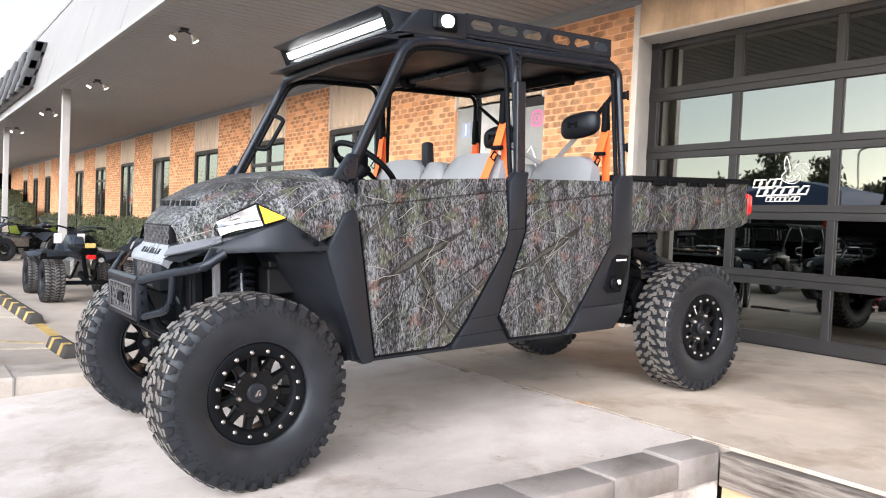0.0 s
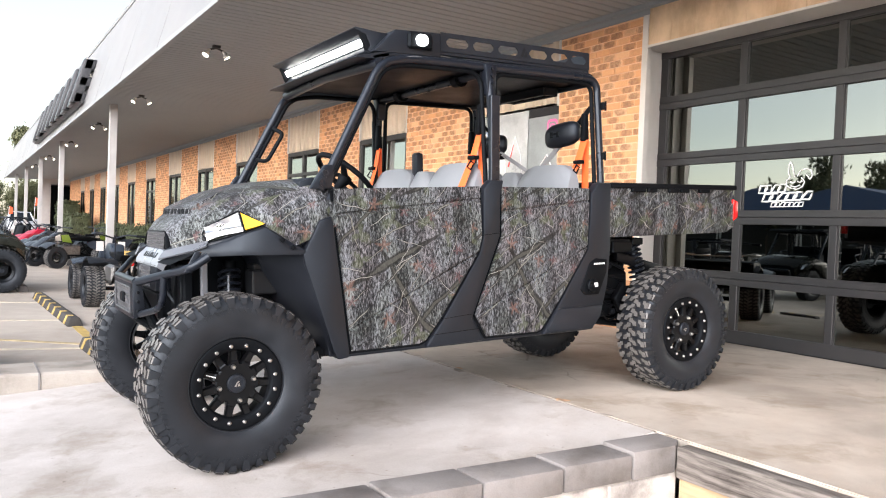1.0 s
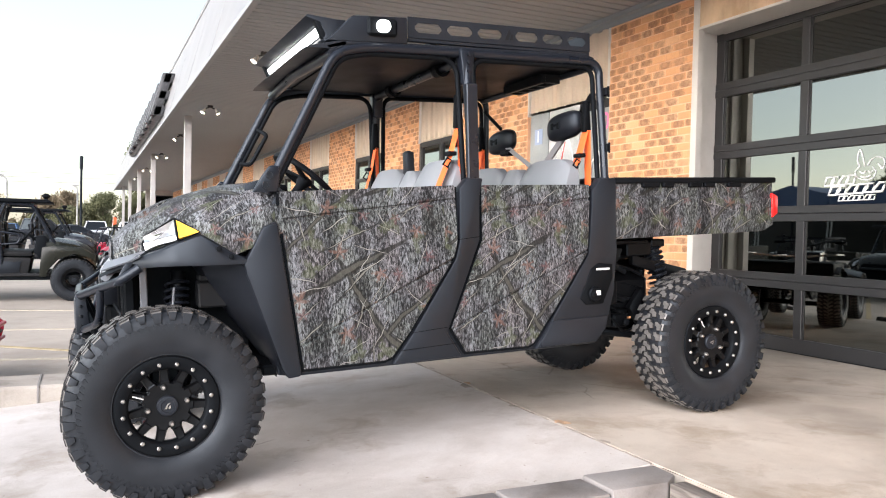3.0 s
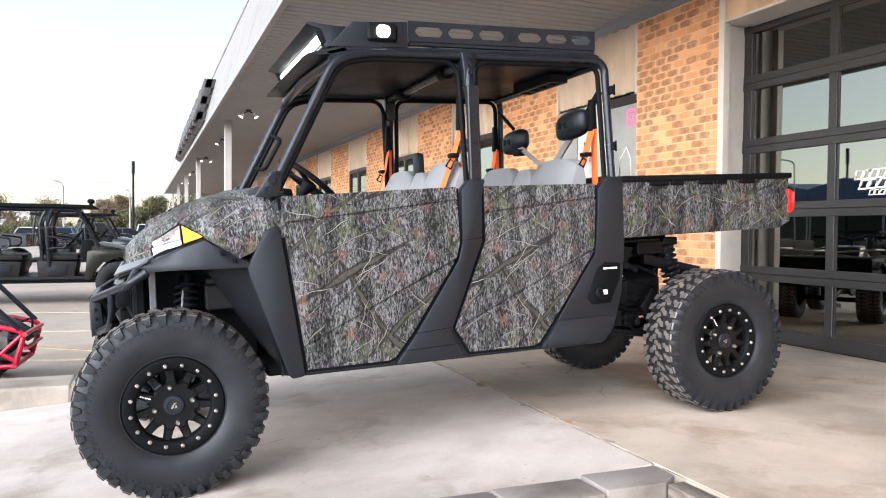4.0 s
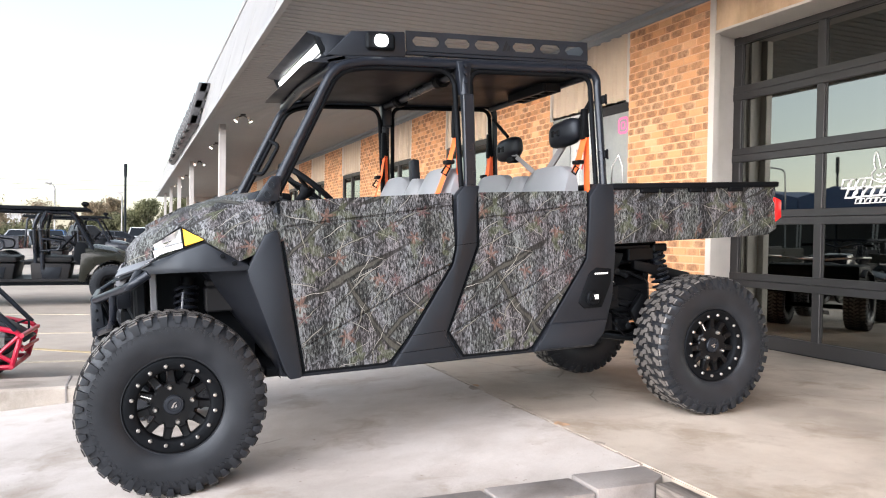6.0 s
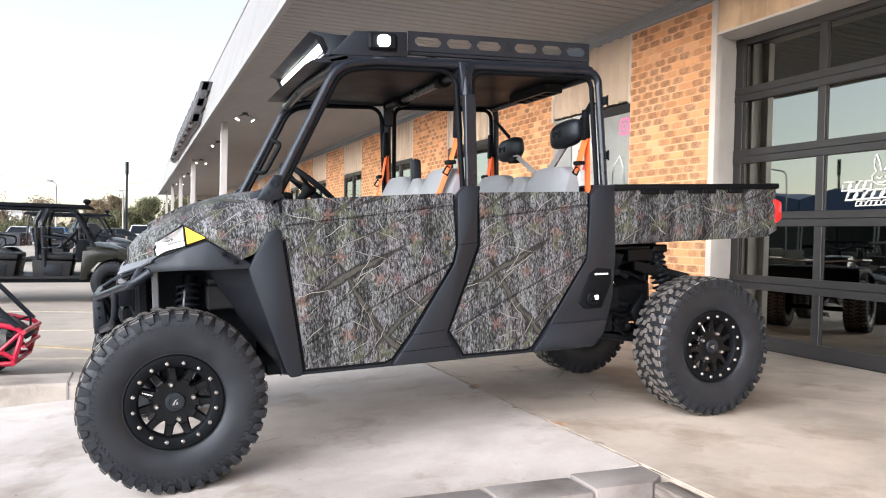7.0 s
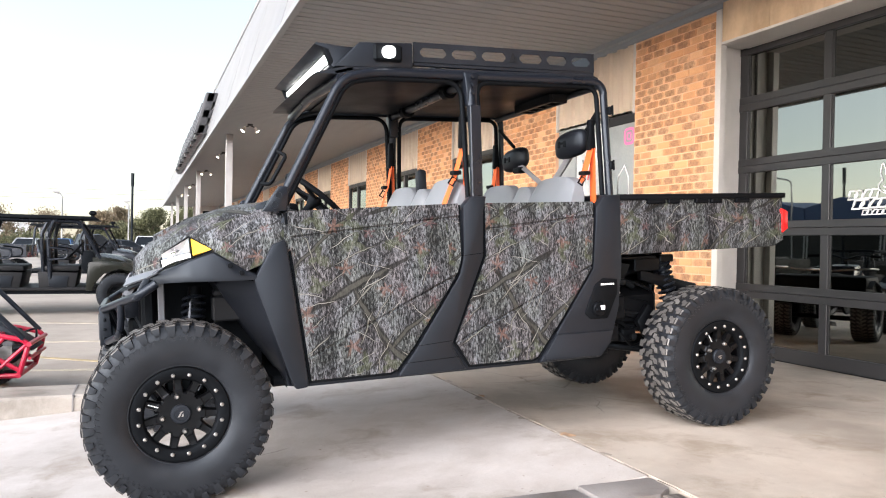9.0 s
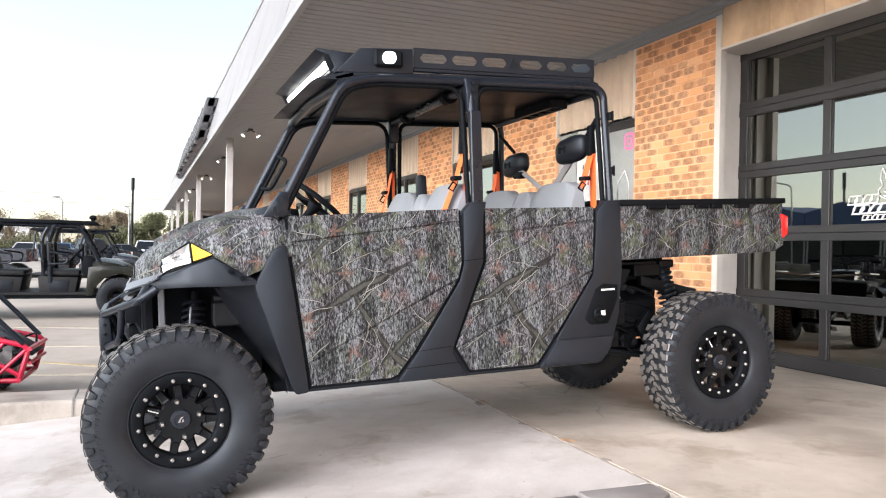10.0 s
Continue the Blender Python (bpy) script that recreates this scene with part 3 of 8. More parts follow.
def stripe(x0, y0, x1, y1, w, material, label):
    d = Vector((x1 - x0, y1 - y0, 0)).normalized()
    s = Vector((-d.y, d.x, 0)) * w / 2
    bm = fresh()
    n = max(2, int(math.hypot(x1 - x0, y1 - y0) / 0.5))
    rows = []
    for i in range(n + 1):
        p = Vector((x0 + (x1 - x0) * i / n, y0 + (y1 - y0) * i / n, 0))
        rows.append([(p + q).to_tuple()[:2] + (lot_z(p.y) + 0.006,) for q in (s, -s)])
    loft(bm, rows, False)
    r = bmesh.ops.extrude_face_region(bm, geom=bm.faces[:])
    for v in [g for g in r["geom"] if isinstance(g, bmesh.types.BMVert)]:
        v.co.z -= 0.02
    whole("lot_stripe", bm, material, label, "marking", kind="structure")


stripe(1.33, 6.3, 1.20, 13.0, 0.10, PAINT, "worn yellow line along the parking stops")
for x0, y0, x1, y1 in ((1.2, 7.38, -5.0, 8.45), (1.2, 11.65, -6.0, 13.6), (1.2, 9.6, -9.0, 10.9)):
    stripe(x0, y0, x1, y1, 0.08, PALEPAINT, "worn pale parking bay line")
stripe(1.2, 7.62, -3.0, 10.7, 0.08, FADEPAINT, "worn yellow slanting bay line")
for y0 in (19, 23, 27, 31, 36):
    stripe(0.8, y0, -14.0, y0 + 0.1, 0.1, PALEPAINT, "worn pale parking bay line")


def parking_stop(x0, y0, x1, y1, marked):
    d = Vector((x1 - x0, y1 - y0, 0))
    n = d.length
    m = Matrix.Translation((x0, y0, lot_z(y0))) @ Matrix.Rotation(math.atan2(d.y, d.x), 4, "Z")
    ob = thing("parking_stop", "black rubber parking stop with worn yellow patches" if marked else "plain grey concrete parking stop", "parking stop", m, "parking stops")
    bm = fresh()
    prism(bm, [(-0.085, 0), (-0.05, 0.10), (0.05, 0.10), (0.085, 0)], 0, n, "x", 0.012)
    part("body", bm, STOPRUBBER if marked else CAP, ob)
    if marked:
        k = max(2, round(n * 2.1))
        for i in range(k):
            bm = fresh()
            a = n * (i + 0.38) / k
            prism(bm, [(0.0885, 0.012), (0.053, 0.1035), (-0.010, 0.1035), (-0.010, 0.098), (0.05, 0.095), (0.082, 0.012)], a, a + n / k * 0.22, "x")
            part("patch", bm, PAINT, ob, "worn yellow patch")


STOPRUBBER = mat("stop_rubber", (0.05, 0.048, 0.046), 0.8, var=0.3, fine=80)
parking_stop(1.26, 8.95, 1.15, 12.3, True)
parking_stop(1.235, 6.80, 1.20, 7.45, True)
parking_stop(1.02, 13.4, 0.96, 15.2, False)
parking_stop(0.92, 16.6, 0.86, 18.4, False)
parking_stop(0.82, 20.0, 0.78, 21.8, False)
parking_stop(0.76, 23.4, 0.72, 25.2, False)

# ---- shop front ----
WALL_X = 6.2
SOFFIT_Z = 3.42
STARTS = [6.70, 10.42, 14.02, 17.78, 21.62, 25.45, 29.35, 33.25, 37.1, 41.0, 44.9, 48.8]
BAY = 1.76
BAYS = [(s, s + BAY) for s in STARTS]
PIERS = [(5.385, 6.70)] + [(a[1], b[0]) for a, b in zip(BAYS, BAYS[1:])] + [(BAYS[-1][1], 56.0)]

bm = fresh()
for a, b in PIERS:
    box(bm, WALL_X + 0.006, WALL_X + 0.055, a, b, -0.3, SOFFIT_Z)
    box(bm, WALL_X + 0.055, WALL_X + 0.34, max(a, 5.45), b, -0.3, SOFFIT_Z)
wall = whole("wall_front", bm, MORTAR, "orange brick shop front with window bays", "wall", kind="structure")
for a, b in BAYS:
    s = whole("spandrel_panel", box(fresh(), WALL_X + 0.03, WALL_X + 0.12, a, b, 2.56, SOFFIT_Z), SPANDREL, "tan corrugated metal panel above a window bay", "panel", "spandrel panels", "structure")
    bm = fresh()
    y = a + 0.06
    while y < b - 0.12:
        prism(bm, [(WALL_X + 0.034, y), (WALL_X - 0.008, y + 0.024), (WALL_X - 0.008, y + 0.086), (WALL_X + 0.034, y + 0.11)], 2.575, SOFFIT_Z - 0.02, "z")
        y += 0.212
    part("rib", bm, SPANDREL, s)
    bm = fresh()
    box(bm, WALL_X - 0.004, WALL_X + 0.05, a + 0.002, a + 0.035, 2.54, SOFFIT_Z)
    box(bm, WALL_X - 0.004, WALL_X + 0.05, b - 0.035, b - 0.002, 2.54, SOFFIT_Z)
    part("edge_trim", bm, CASING, s)


def window_bay(a, b, first):
    w = thing("window_bay", "dark bronze framed shop window with reflecting panes", "window", None, "shop windows", "structure")
    x0, x1 = WALL_X + 0.02, WALL_X + 0.10
    for y0, y1, z0, z1 in ((a, a + 0.07, 0, 2.55), (b - 0.07, b, 0, 2.55), ((a + b) / 2 - 0.04, (a + b) / 2 + 0.04, 0, 2.55)):
        part("mullion", box(fresh(), x0, x1, y0, y1, z0, z1, 0.004), FRAME, w)
    for z0, z1 in ((-0.05, 0.12), (2.47, 2.555)) if not first else ((-0.05, 0.12), (2.03, 2.10), (2.47, 2.555)):
        part("rail", box(fresh(), x0 + 0.004, x1 - 0.004, a, b, z0, z1, 0.004), FRAME, w)
    for y0, y1 in ((a + 0.07, (a + b) / 2 - 0.04), ((a + b) / 2 + 0.04, b - 0.07)):
        for z0, z1 in ((0.12, 2.47),) if not first else ((0.12, 2.03), (2.10, 2.47)):
            part("pane", box(fresh(), WALL_X + 0.06, WALL_X + 0.068, y0, y1, z0, z1), WINGLASS, w)


for i, (a, b) in enumerate(BAYS[1:]):
    window_bay(a, b, i in (1, 5))

# poster boards in the first bay
POSTER = mat("grey_poster", (0.30, 0.32, 0.32), 0.35, var=0.25, scale=1.6, bump=0.0)
POSTER2 = mat("pale_poster", (0.52, 0.53, 0.53), 0.35, var=0.3, scale=2.2, bump=0.0)
PINK = mat("pink_print", (0.85, 0.18, 0.42), 0.4, var=0.05, bump=0.0)
BLUE = mat("blue_print", (0.34, 0.42, 0.58), 0.4, var=0.05, bump=0.0)
a, b = BAYS[0]
board = thing("poster_window", "window bay covered by grey printed poster panels", "poster", None, "", "structure")
part("board", box(fresh(), WALL_X + 0.05, WALL_X + 0.08, a, a + 0.62, 0.0, 2.56), POSTER, board)
part("board", box(fresh(), WALL_X + 0.05, WALL_X + 0.08, a + 0.64, a + 1.3, 0.0, 2.56), POSTER2, board)
part("board", box(fresh(), WALL_X + 0.05, WALL_X + 0.08, a + 1.32, b, 0.0, 2.56), POSTER, board)


def ring_shape(bm, y, z, r, w, x):
    pts = [(math.copysign(abs(math.cos(k * math.tau / 24)) ** 0.5, math.cos(k * math.tau / 24)), math.copysign(abs(math.sin(k * math.tau / 24)) ** 0.5, math.sin(k * math.tau / 24))) for k in range(24)]
    loft(bm, [[(x, y + c * k, z + s * k) for k in (r, r - w)] for c, s in pts + pts[:1]], False)
    return bm


part("dark_band", box(fresh(), WALL_X + 0.043, WALL_X + 0.05, a, a + 0.62, 2.45, 2.56), DARKROOM, board, "black band along the poster top")
REDPRINT = mat("red_print", (0.62, 0.06, 0.05), 0.4, var=0.05, bump=0.0)
part("red_stroke", tube(fresh(), [(WALL_X + 0.046, a + 1.02, 1.86), (WALL_X + 0.046, a + 0.93, 2.14)], [0.012, 0.004], 6), REDPRINT, board)
part("head_trim", box(fresh(), WALL_X + 0.03, WALL_X + 0.052, a, b, 2.56, 2.585), CASING, board)
part("pink_badge", ring_shape(fresh(), a + 0.16, 2.30, 0.10, 0.03, WALL_X + 0.046), PINK, board)
part("pink_badge", ring_shape(fresh(), a + 0.16, 2.30, 0.045, 0.02, WALL_X + 0.046), PINK, board)
part("blue_badge", box(fresh(), WALL_X + 0.044, WALL_X + 0.05, b - 0.30, b - 0.12, 2.16, 2.36), BLUE, board)
part("white_mark", box(fresh(), WALL_X + 0.042, WALL_X + 0.046, b - 0.22, b - 0.19, 2.19, 2.34), WHITE, board)
bm = fresh()
tube(bm, [(WALL_X + 0.046, a + 0.14 + p, 1.55 + q) for p, q in ((0, 0), (0.02, 0.28), (0.10, 0.42), (0.22, 0.30), (0.24, 0.05), (0.12, -0.04))], 0.009, 6, closed=True)
part("white_outline", bm, WHITE, board)
bm = fresh()
tube(bm, [(WALL_X + 0.046, a + 0.72 + p, 1.7 + q) for p, q in ((0, 0), (0.05, 0.30), (0.18, 0.55), (0.26, 0.32), (0.42, 0.42), (0.36, 0.12), (0.40, -0.2), (0.12, -0.22))], 0.009, 6, closed=True)
part("white_outline", bm, WHITE, board)
for k in range(3):
    part("white_bar", box(fresh(), WALL_X + 0.044, WALL_X + 0.05, a + 0.10, a + 0.5, 1.10 + 0.1 * k, 1.16 + 0.1 * k), WHITE, board)

# soffit with pressed grooves, fascia, trims, roof
bm = fresh()
prof = []
y = -12.0
while y < 58:
    prof += [(y, SOFFIT_Z), (y + 0.120, SOFFIT_Z), (y + 0.130, SOFFIT_Z + 0.016), (y + 0.146, SOFFIT_Z + 0.016)]
    y += 0.156
loft(bm, [[(x, p, z) for x in (2.46, 4.3, WALL_X + 0.3)] for p, z in prof], False)
whole("ceiling_soffit", bm, SOFFIT, "grey pressed metal soffit under the walkway canopy", "ceiling", kind="structure", sharp=20)
fas = whole("canopy_fascia", prism(fresh(), [(2.43, 3.34), (2.47, 3.34), (3.03, 5.25), (3.03, 5.29), (2.94, 5.29)], -14, 58, "y"), FASCIA, "tall pale metal canopy fascia leaning back", "fascia", kind="structure")
bm = fresh()
box(bm, 2.425, 2.50, -14, 58, 3.33, 3.385, 0.004)
part("drip_edge", bm, SOFFIT, fas)
bm = fresh()
tube(bm, [(2.95 + 0.012 * (i % 2), -14 + i * 0.24, 5.295 + 0.02 * (i % 2)) for i in range(300)], 0.022, 5)
part("top_trim", bm, FRAME, fas)
bm = fresh()
for k in range(24):
    y = -13 + k * 3.0
    prism(bm, [(2.4385, 3.39), (2.9385, 5.28), (2.944, 5.28), (2.444, 3.39)], y, y + 0.006, "y")
part("seam", bm, FASCIA, fas)
whole("canopy_roof", box(fresh(), 2.9, 9.0, -14, 58, 5.2, 5.28), FASCIA, "flat canopy roof deck", "roof", kind="structure")
bm = fresh()
box(bm, WALL_X - 0.02, WALL_X + 0.05, 5.3, 58, SOFFIT_Z - 0.10, SOFFIT_Z + 0.004, 0.004)
box(bm, WALL_X - 0.09, WALL_X - 0.02, -12, 58, SOFFIT_Z - 0.05, SOFFIT_Z + 0.004, 0.004)
whole("soffit_trim", bm, SOFFIT, "grey metal trim where the soffit meets the wall", "trim", kind="structure")
bm = fresh()
box(bm, 4.42, 5.07, 56, 56.4, -0.6, 3.42)
box(bm, 5.07, 9.0, 56, 56.4, 3.08, 5.2)
box(bm, 2.9, 5.07, 56.1, 56.4, 3.424, 5.2)
box(bm, 6.75, 9.0, 56, 56.4, -0.6, 3.08)
whole("wall_far_end", bm, POSTPAINT, "pale rendered end pier and lintel of the arcade", "wall", kind="structure")
# black walls added behind the end opening, their colour standing in for shade
bm = fresh()
box(bm, 5.0, 9.0, 59.6, 59.8, -0.6, 5.2)
box(bm, 4.8, 5.0, 56.404, 59.8, -0.6, 5.2)
box(bm, 5.0, 9.0, 56.404, 59.6, 3.1, 3.3)
whole("wall_recess", bm, CHASSIS, "black walls behind the arcade's end opening, coloured for its shade", "wall", kind="structure")

# sectional garage door
DOOR_X = 6.54
TOP = 2.985
COLS = [(5.42, 5.315), (4.420, 4.340), (3.433, 3.366), (2.445, 2.37), (1.47, 1.395), (0.50, 0.36)]
RAILS = [(0.0, 0.127), (0.555, 0.690), (1.155, 1.290), (1.765, 1.900), (2.368, 2.506), (2.910, 3.0)]
gate = thing("door_1", "closed dark bronze sectional door with reflecting glass panes", "garage door", None, "", "structure")
for b, a in COLS:
    part("stile", box(fresh(), DOOR_X - 0.012, DOOR_X + 0.045, a, b, 0.0, TOP, 0.004), FRAME, gate)
for k, (z0, z1) in enumerate(RAILS):
    bm = fresh()
    if 0 < k < 5:
        zm = (z0 + z1) / 2
        box(bm, DOOR_X - 0.02, DOOR_X + 0.045, 0.36, 5.42, z0, zm - 0.0015, 0.003)
        box(bm, DOOR_X - 0.018, DOOR_X + 0.045, 0.36, 5.42, zm + 0.0015, z1, 0.003)
    else:
        box(bm, DOOR_X - 0.02, DOOR_X + 0.045, 0.36, 5.42, z0 + 0.004, z1, 0.004)
    part("rail", bm, FRAME, gate)
for (b0, a0), (b1, a1) in zip(COLS, COLS[1:]):
    for (z0, z1), (z2, z3) in zip(RAILS, RAILS[1:]):
        part("pane", box(fresh(), DOOR_X + 0.012, DOOR_X + 0.020, b1 - 0.004, a0 + 0.004, z1 - 0.004, z2 + 0.004), GLASS, gate)
        bm = fresh()
        box(bm, DOOR_X + 0.002, DOOR_X + 0.012, b1, b1 + 0.012, z1, z2)
        box(bm, DOOR_X + 0.002, DOOR_X + 0.012, a0 - 0.012, a0, z1, z2)
        part("glazing_bead", bm, FRAME, gate)
bm = fresh()
box(bm, DOOR_X - 0.03, DOOR_X + 0.03, 0.36, 5.42, -0.02, 0.006, 0.004)
part("bottom_seal", bm, PLASTIC_DARK, gate)

# white decal on one pane: plain shapes
decal = thing("window_decal", "white vinyl decal on the glass of the shop door", "decal")
DX = DOOR_X + 0.008
def decal_piece(poly, r=0.008):
    """The outline of one raised shape."""
    bm = fresh()
    tube(bm, [(DX, p, q) for p, q in poly], r, 5, closed=True)
    part("decal_shape", bm, WHITE, decal)


def decal_row(y0, y1, z0, z1, count, rise, lean, r):
    """A row of slanted hollow blocks, their ends cut in turn at the top and at the foot."""
    w = (y0 - y1) / count
    for k in range(count):
        a, c, d = y0 - k * w, z0 + rise * k, z1 + rise * k
        e, g = a - w * 0.86, lean * (d - c)
        notch = w * (0.24 if k % 3 == 1 else 0.0)
        decal_piece([(a, c), (e, c), (e - g * 0.5, (c + d) / 2), (e - g + notch, d), (a - g - (w * 0.2 if k % 3 == 2 else 0.0), d), (a - g * 0.5 - notch * 0.5, (c + d) / 2)], r)


decal_row(4.165, 3.885, 1.452, 1.520, 4, 0.002, 0.30, 0.0085)
decal_row(4.125, 3.635, 1.372, 1.442, 6, 0.003, 0.45, 0.0095)
decal_row(4.030, 3.705, 1.322, 1.360, 7, 0.0006, 0.35, 0.0055)
# the animal's head: two long ears, cheeks and muzzle
for line, r in (([(3.845, 1.590), (3.865, 1.640), (3.862, 1.690), (3.846, 1.735), (3.825, 1.690), (3.812, 1.640), (3.800, 1.592)], 0.005),
                ([(3.775, 1.596), (3.745, 1.645), (3.690, 1.665), (3.640, 1.645), (3.628, 1.600), (3.650, 1.560), (3.668, 1.590), (3.690, 1.610)], 0.005),
                ([(3.850, 1.590), (3.885, 1.555), (3.875, 1.515), (3.830, 1.490), (3.770, 1.480), (3.720, 1.500), (3.700, 1.545), (3.735, 1.585)], 0.005),
                ([(3.840, 1.550), (3.815, 1.535), (3.790, 1.552)], 0.006), ([(3.770, 1.552), (3.745, 1.538), (3.725, 1.555)], 0.006),
                ([(3.835, 1.512), (3.790, 1.500), (3.745, 1.518)], 0.007)):
    bm = fresh()
    tube(bm, rounded([(DX, p, q) for p, q in line], 0.012, 3), r, 6)
    part("decal_line", bm, WHITE, decal)

# casing, reveal and header
bm = fresh()
box(bm, WALL_X - 0.012, WALL_X + 0.06, 5.312, 5.388, -0.01, SOFFIT_Z, 0.003)
box(bm, WALL_X + 0.06, WALL_X + 0.19, 5.385, 5.425, -0.01, 3.0, 0.003)
box(bm, WALL_X + 0.19, DOOR_X + 0.06, 5.421, 5.448, -0.01, 3.0)
whole("door_casing", bm, CASING, "pale metal casing beside the shop door", "casing", kind="structure")
bm = fresh()
box(bm, WALL_X, WALL_X + 0.05, -10, 5.312, 3.0, SOFFIT_Z)
hd = whole("door_header", bm, HEADER, "tan wood-look siding above the shop door", "panel", kind="structure")
y = 5.3
while y > -4:
    part("board", box(fresh(), WALL_X - 0.008, WALL_X + 0.002, y - 0.292, y, 2.995, SOFFIT_Z - 0.01, 0.002), HEADER, hd)
    y -= 0.295
bm = fresh()
box(bm, WALL_X - 0.014, DOOR_X + 0.05, -10, 5.312, 2.975, 2.999, 0.003)
box(bm, WALL_X + 0.05, DOOR_X + 0.3, 0.3, 5.4, 2.985, SOFFIT_Z)
whole("header_flashing", bm, CASING, "pale metal flashing under the siding", "trim", kind="structure")
bm = fresh()
box(bm, WALL_X + 0.02, WALL_X + 0.3, -12, 0.36, -0.3, 3.0)
whole("wall_front_south", bm, MORTAR, "plain orange wall beyond the shop door", "wall", kind="structure")
# box behind the glass, near-black colour standing in for the unlit room
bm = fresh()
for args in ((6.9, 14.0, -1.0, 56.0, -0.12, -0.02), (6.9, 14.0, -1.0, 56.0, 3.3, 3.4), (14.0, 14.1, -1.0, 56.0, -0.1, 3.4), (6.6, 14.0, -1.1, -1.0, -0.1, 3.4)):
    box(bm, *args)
whole("shop_interior", bm, DARKROOM, "near-black box standing in for the unlit shop interior", "room", kind="structure")

# canopy columns and twin spot lights
def column(y):
    bm = fresh()
    box(bm, 2.80, 2.95, y - 0.075, y + 0.075, lot_z(y) - 0.02, SOFFIT_Z - 0.004, 0.006)
    ob = whole("canopy_column", bm, POSTPAINT, "pale painted square steel column under the canopy", "column", "canopy columns", "structure")
    part("base_plate", box(fresh(), 2.74, 3.01, y - 0.135, y + 0.135, lot_z(y) - 0.02, lot_z(y) + 0.02), POSTPAINT, ob)


for y in (17.4, 27.4, 35.3, 43.6, 52.0):
    column(y)

spot = thing("twin_spot_light", "twin white spot lamps lit under the soffit", "spot light", pose(3.1, 10.35, SOFFIT_Z), "twin spot lights")
spot.scale = (0.74, 0.74, 0.74)
part("mount", box(fresh(), -0.07, 0.07, -0.05, 0.05, -0.05, 0.012, 0.01), FRAME, spot)
bm = fresh()
tube(bm, [(-0.15, 0, -0.10), (0, 0, -0.045), (0.15, 0, -0.10)], 0.016, 8)
part("arm", bm, FRAME, spot)
for s in (-1, 1):
    tilt = Matrix.Translation((s * 0.14, 0, -0.10)) @ Euler((radians(-8), radians(s * -32), 0)).to_matrix().to_4x4()
    bm = fresh()
    lathe(bm, [(0.028, 0.02), (0.034, -0.03), (0.045, -0.07), (0.068, -0.13), (0.064, -0.13), (0.04, -0.07)], 16, "z")
    shade = part("lamp_head", bm, CASING, spot, "white flared lamp head", tilt)
    bm = fresh()
    lathe(bm, [(0.054, -0.118), (0.042, -0.128), (0.0005, -0.132)], 16, "z")
    part("bulb", bm, LAMPGLOW, shade, "glowing reflector bulb")
for y in (15.6, 21.1, 27.0, 34.2, 41.0):
    copy_thing(spot, pose(3.1, y, SOFFIT_Z))

# sign on the fascia: plain dark blocks standing off it
sign = thing("canopy_sign", "dark raised sign letters on the canopy fascia", "sign")
SIGNMAT = mat("sign_dark", (0.035, 0.036, 0.04), 0.35, var=0.1, bump=0.0)
part("sign_rail", prism(fresh(), [(2.34, 3.62), (2.38, 3.60), (2.48, 3.60), (2.48, 3.64)], 19.0, 31.5, "y"), FRAME, sign)
random.seed(12)
for k in range(8):
    y0 = 19.2 + k * 1.55
    for z0, z1, dy in ((3.62, 3.86, 0.0), (4.02, 4.24, 0.05), (4.42, 4.66, 0.1)):
        if random.random() < 0.85:
            o = (z0 - 3.4) * 0.27
            part("letter_block", prism(fresh(), [(2.20 + o, z0), (2.44 + o, z0), (2.44 + o + 0.06, z1), (2.20 + o + 0.06, z1)], y0, y0 + 1.15, "y", 0.02), SIGNMAT, sign)
    o = 0.1
    part("letter_block", prism(fresh(), [(2.21, 3.62), (2.44, 3.62), (2.72, 4.66), (2.49, 4.66)], y0, y0 + 0.32, "y", 0.02), SIGNMAT, sign)

# ---- the lifted crew utility vehicle ----
UTV_AT = pose(4.15, 3.725, 0.0, 0, -2.87, 0)
utv = thing("utility_vehicle", "lifted four-door utility vehicle in bark camouflage with black trim", "utility vehicle", UTV_AT)


def both(name, make, material, label="", sharp=32):
    """The same part on the near and on the far side."""
    made = []
    for far in (False, True):
        bm = make()
        if far:
            flipped(bm)
        made.append(part(name, bm, material, utv, label, None, sharp))
    return made


# wheels: the axle lies along y, the outer face towards -y
TYRE_R, RIM_R, HALF = 0.400, 0.213, 0.138


def tyre_mesh():
    bm = fresh()
    side = [(0.198, 0.085), (0.206, 0.107), (0.212, 0.1165), (0.216, 0.1165), (0.221, 0.121), (0.238, 0.129), (0.262, 0.1358), (0.286, 0.1385), (0.310, 0.1385), (0.334, 0.1362), (0.356, 0.1315), (0.372, 0.1235), (0.386, 0.108), (0.3885, 0.08)]
    lathe(bm, [(r, -y) for r, y in side] + [(0.389, 0.0)] + side[::-1], 96, "y", True)
    return bm


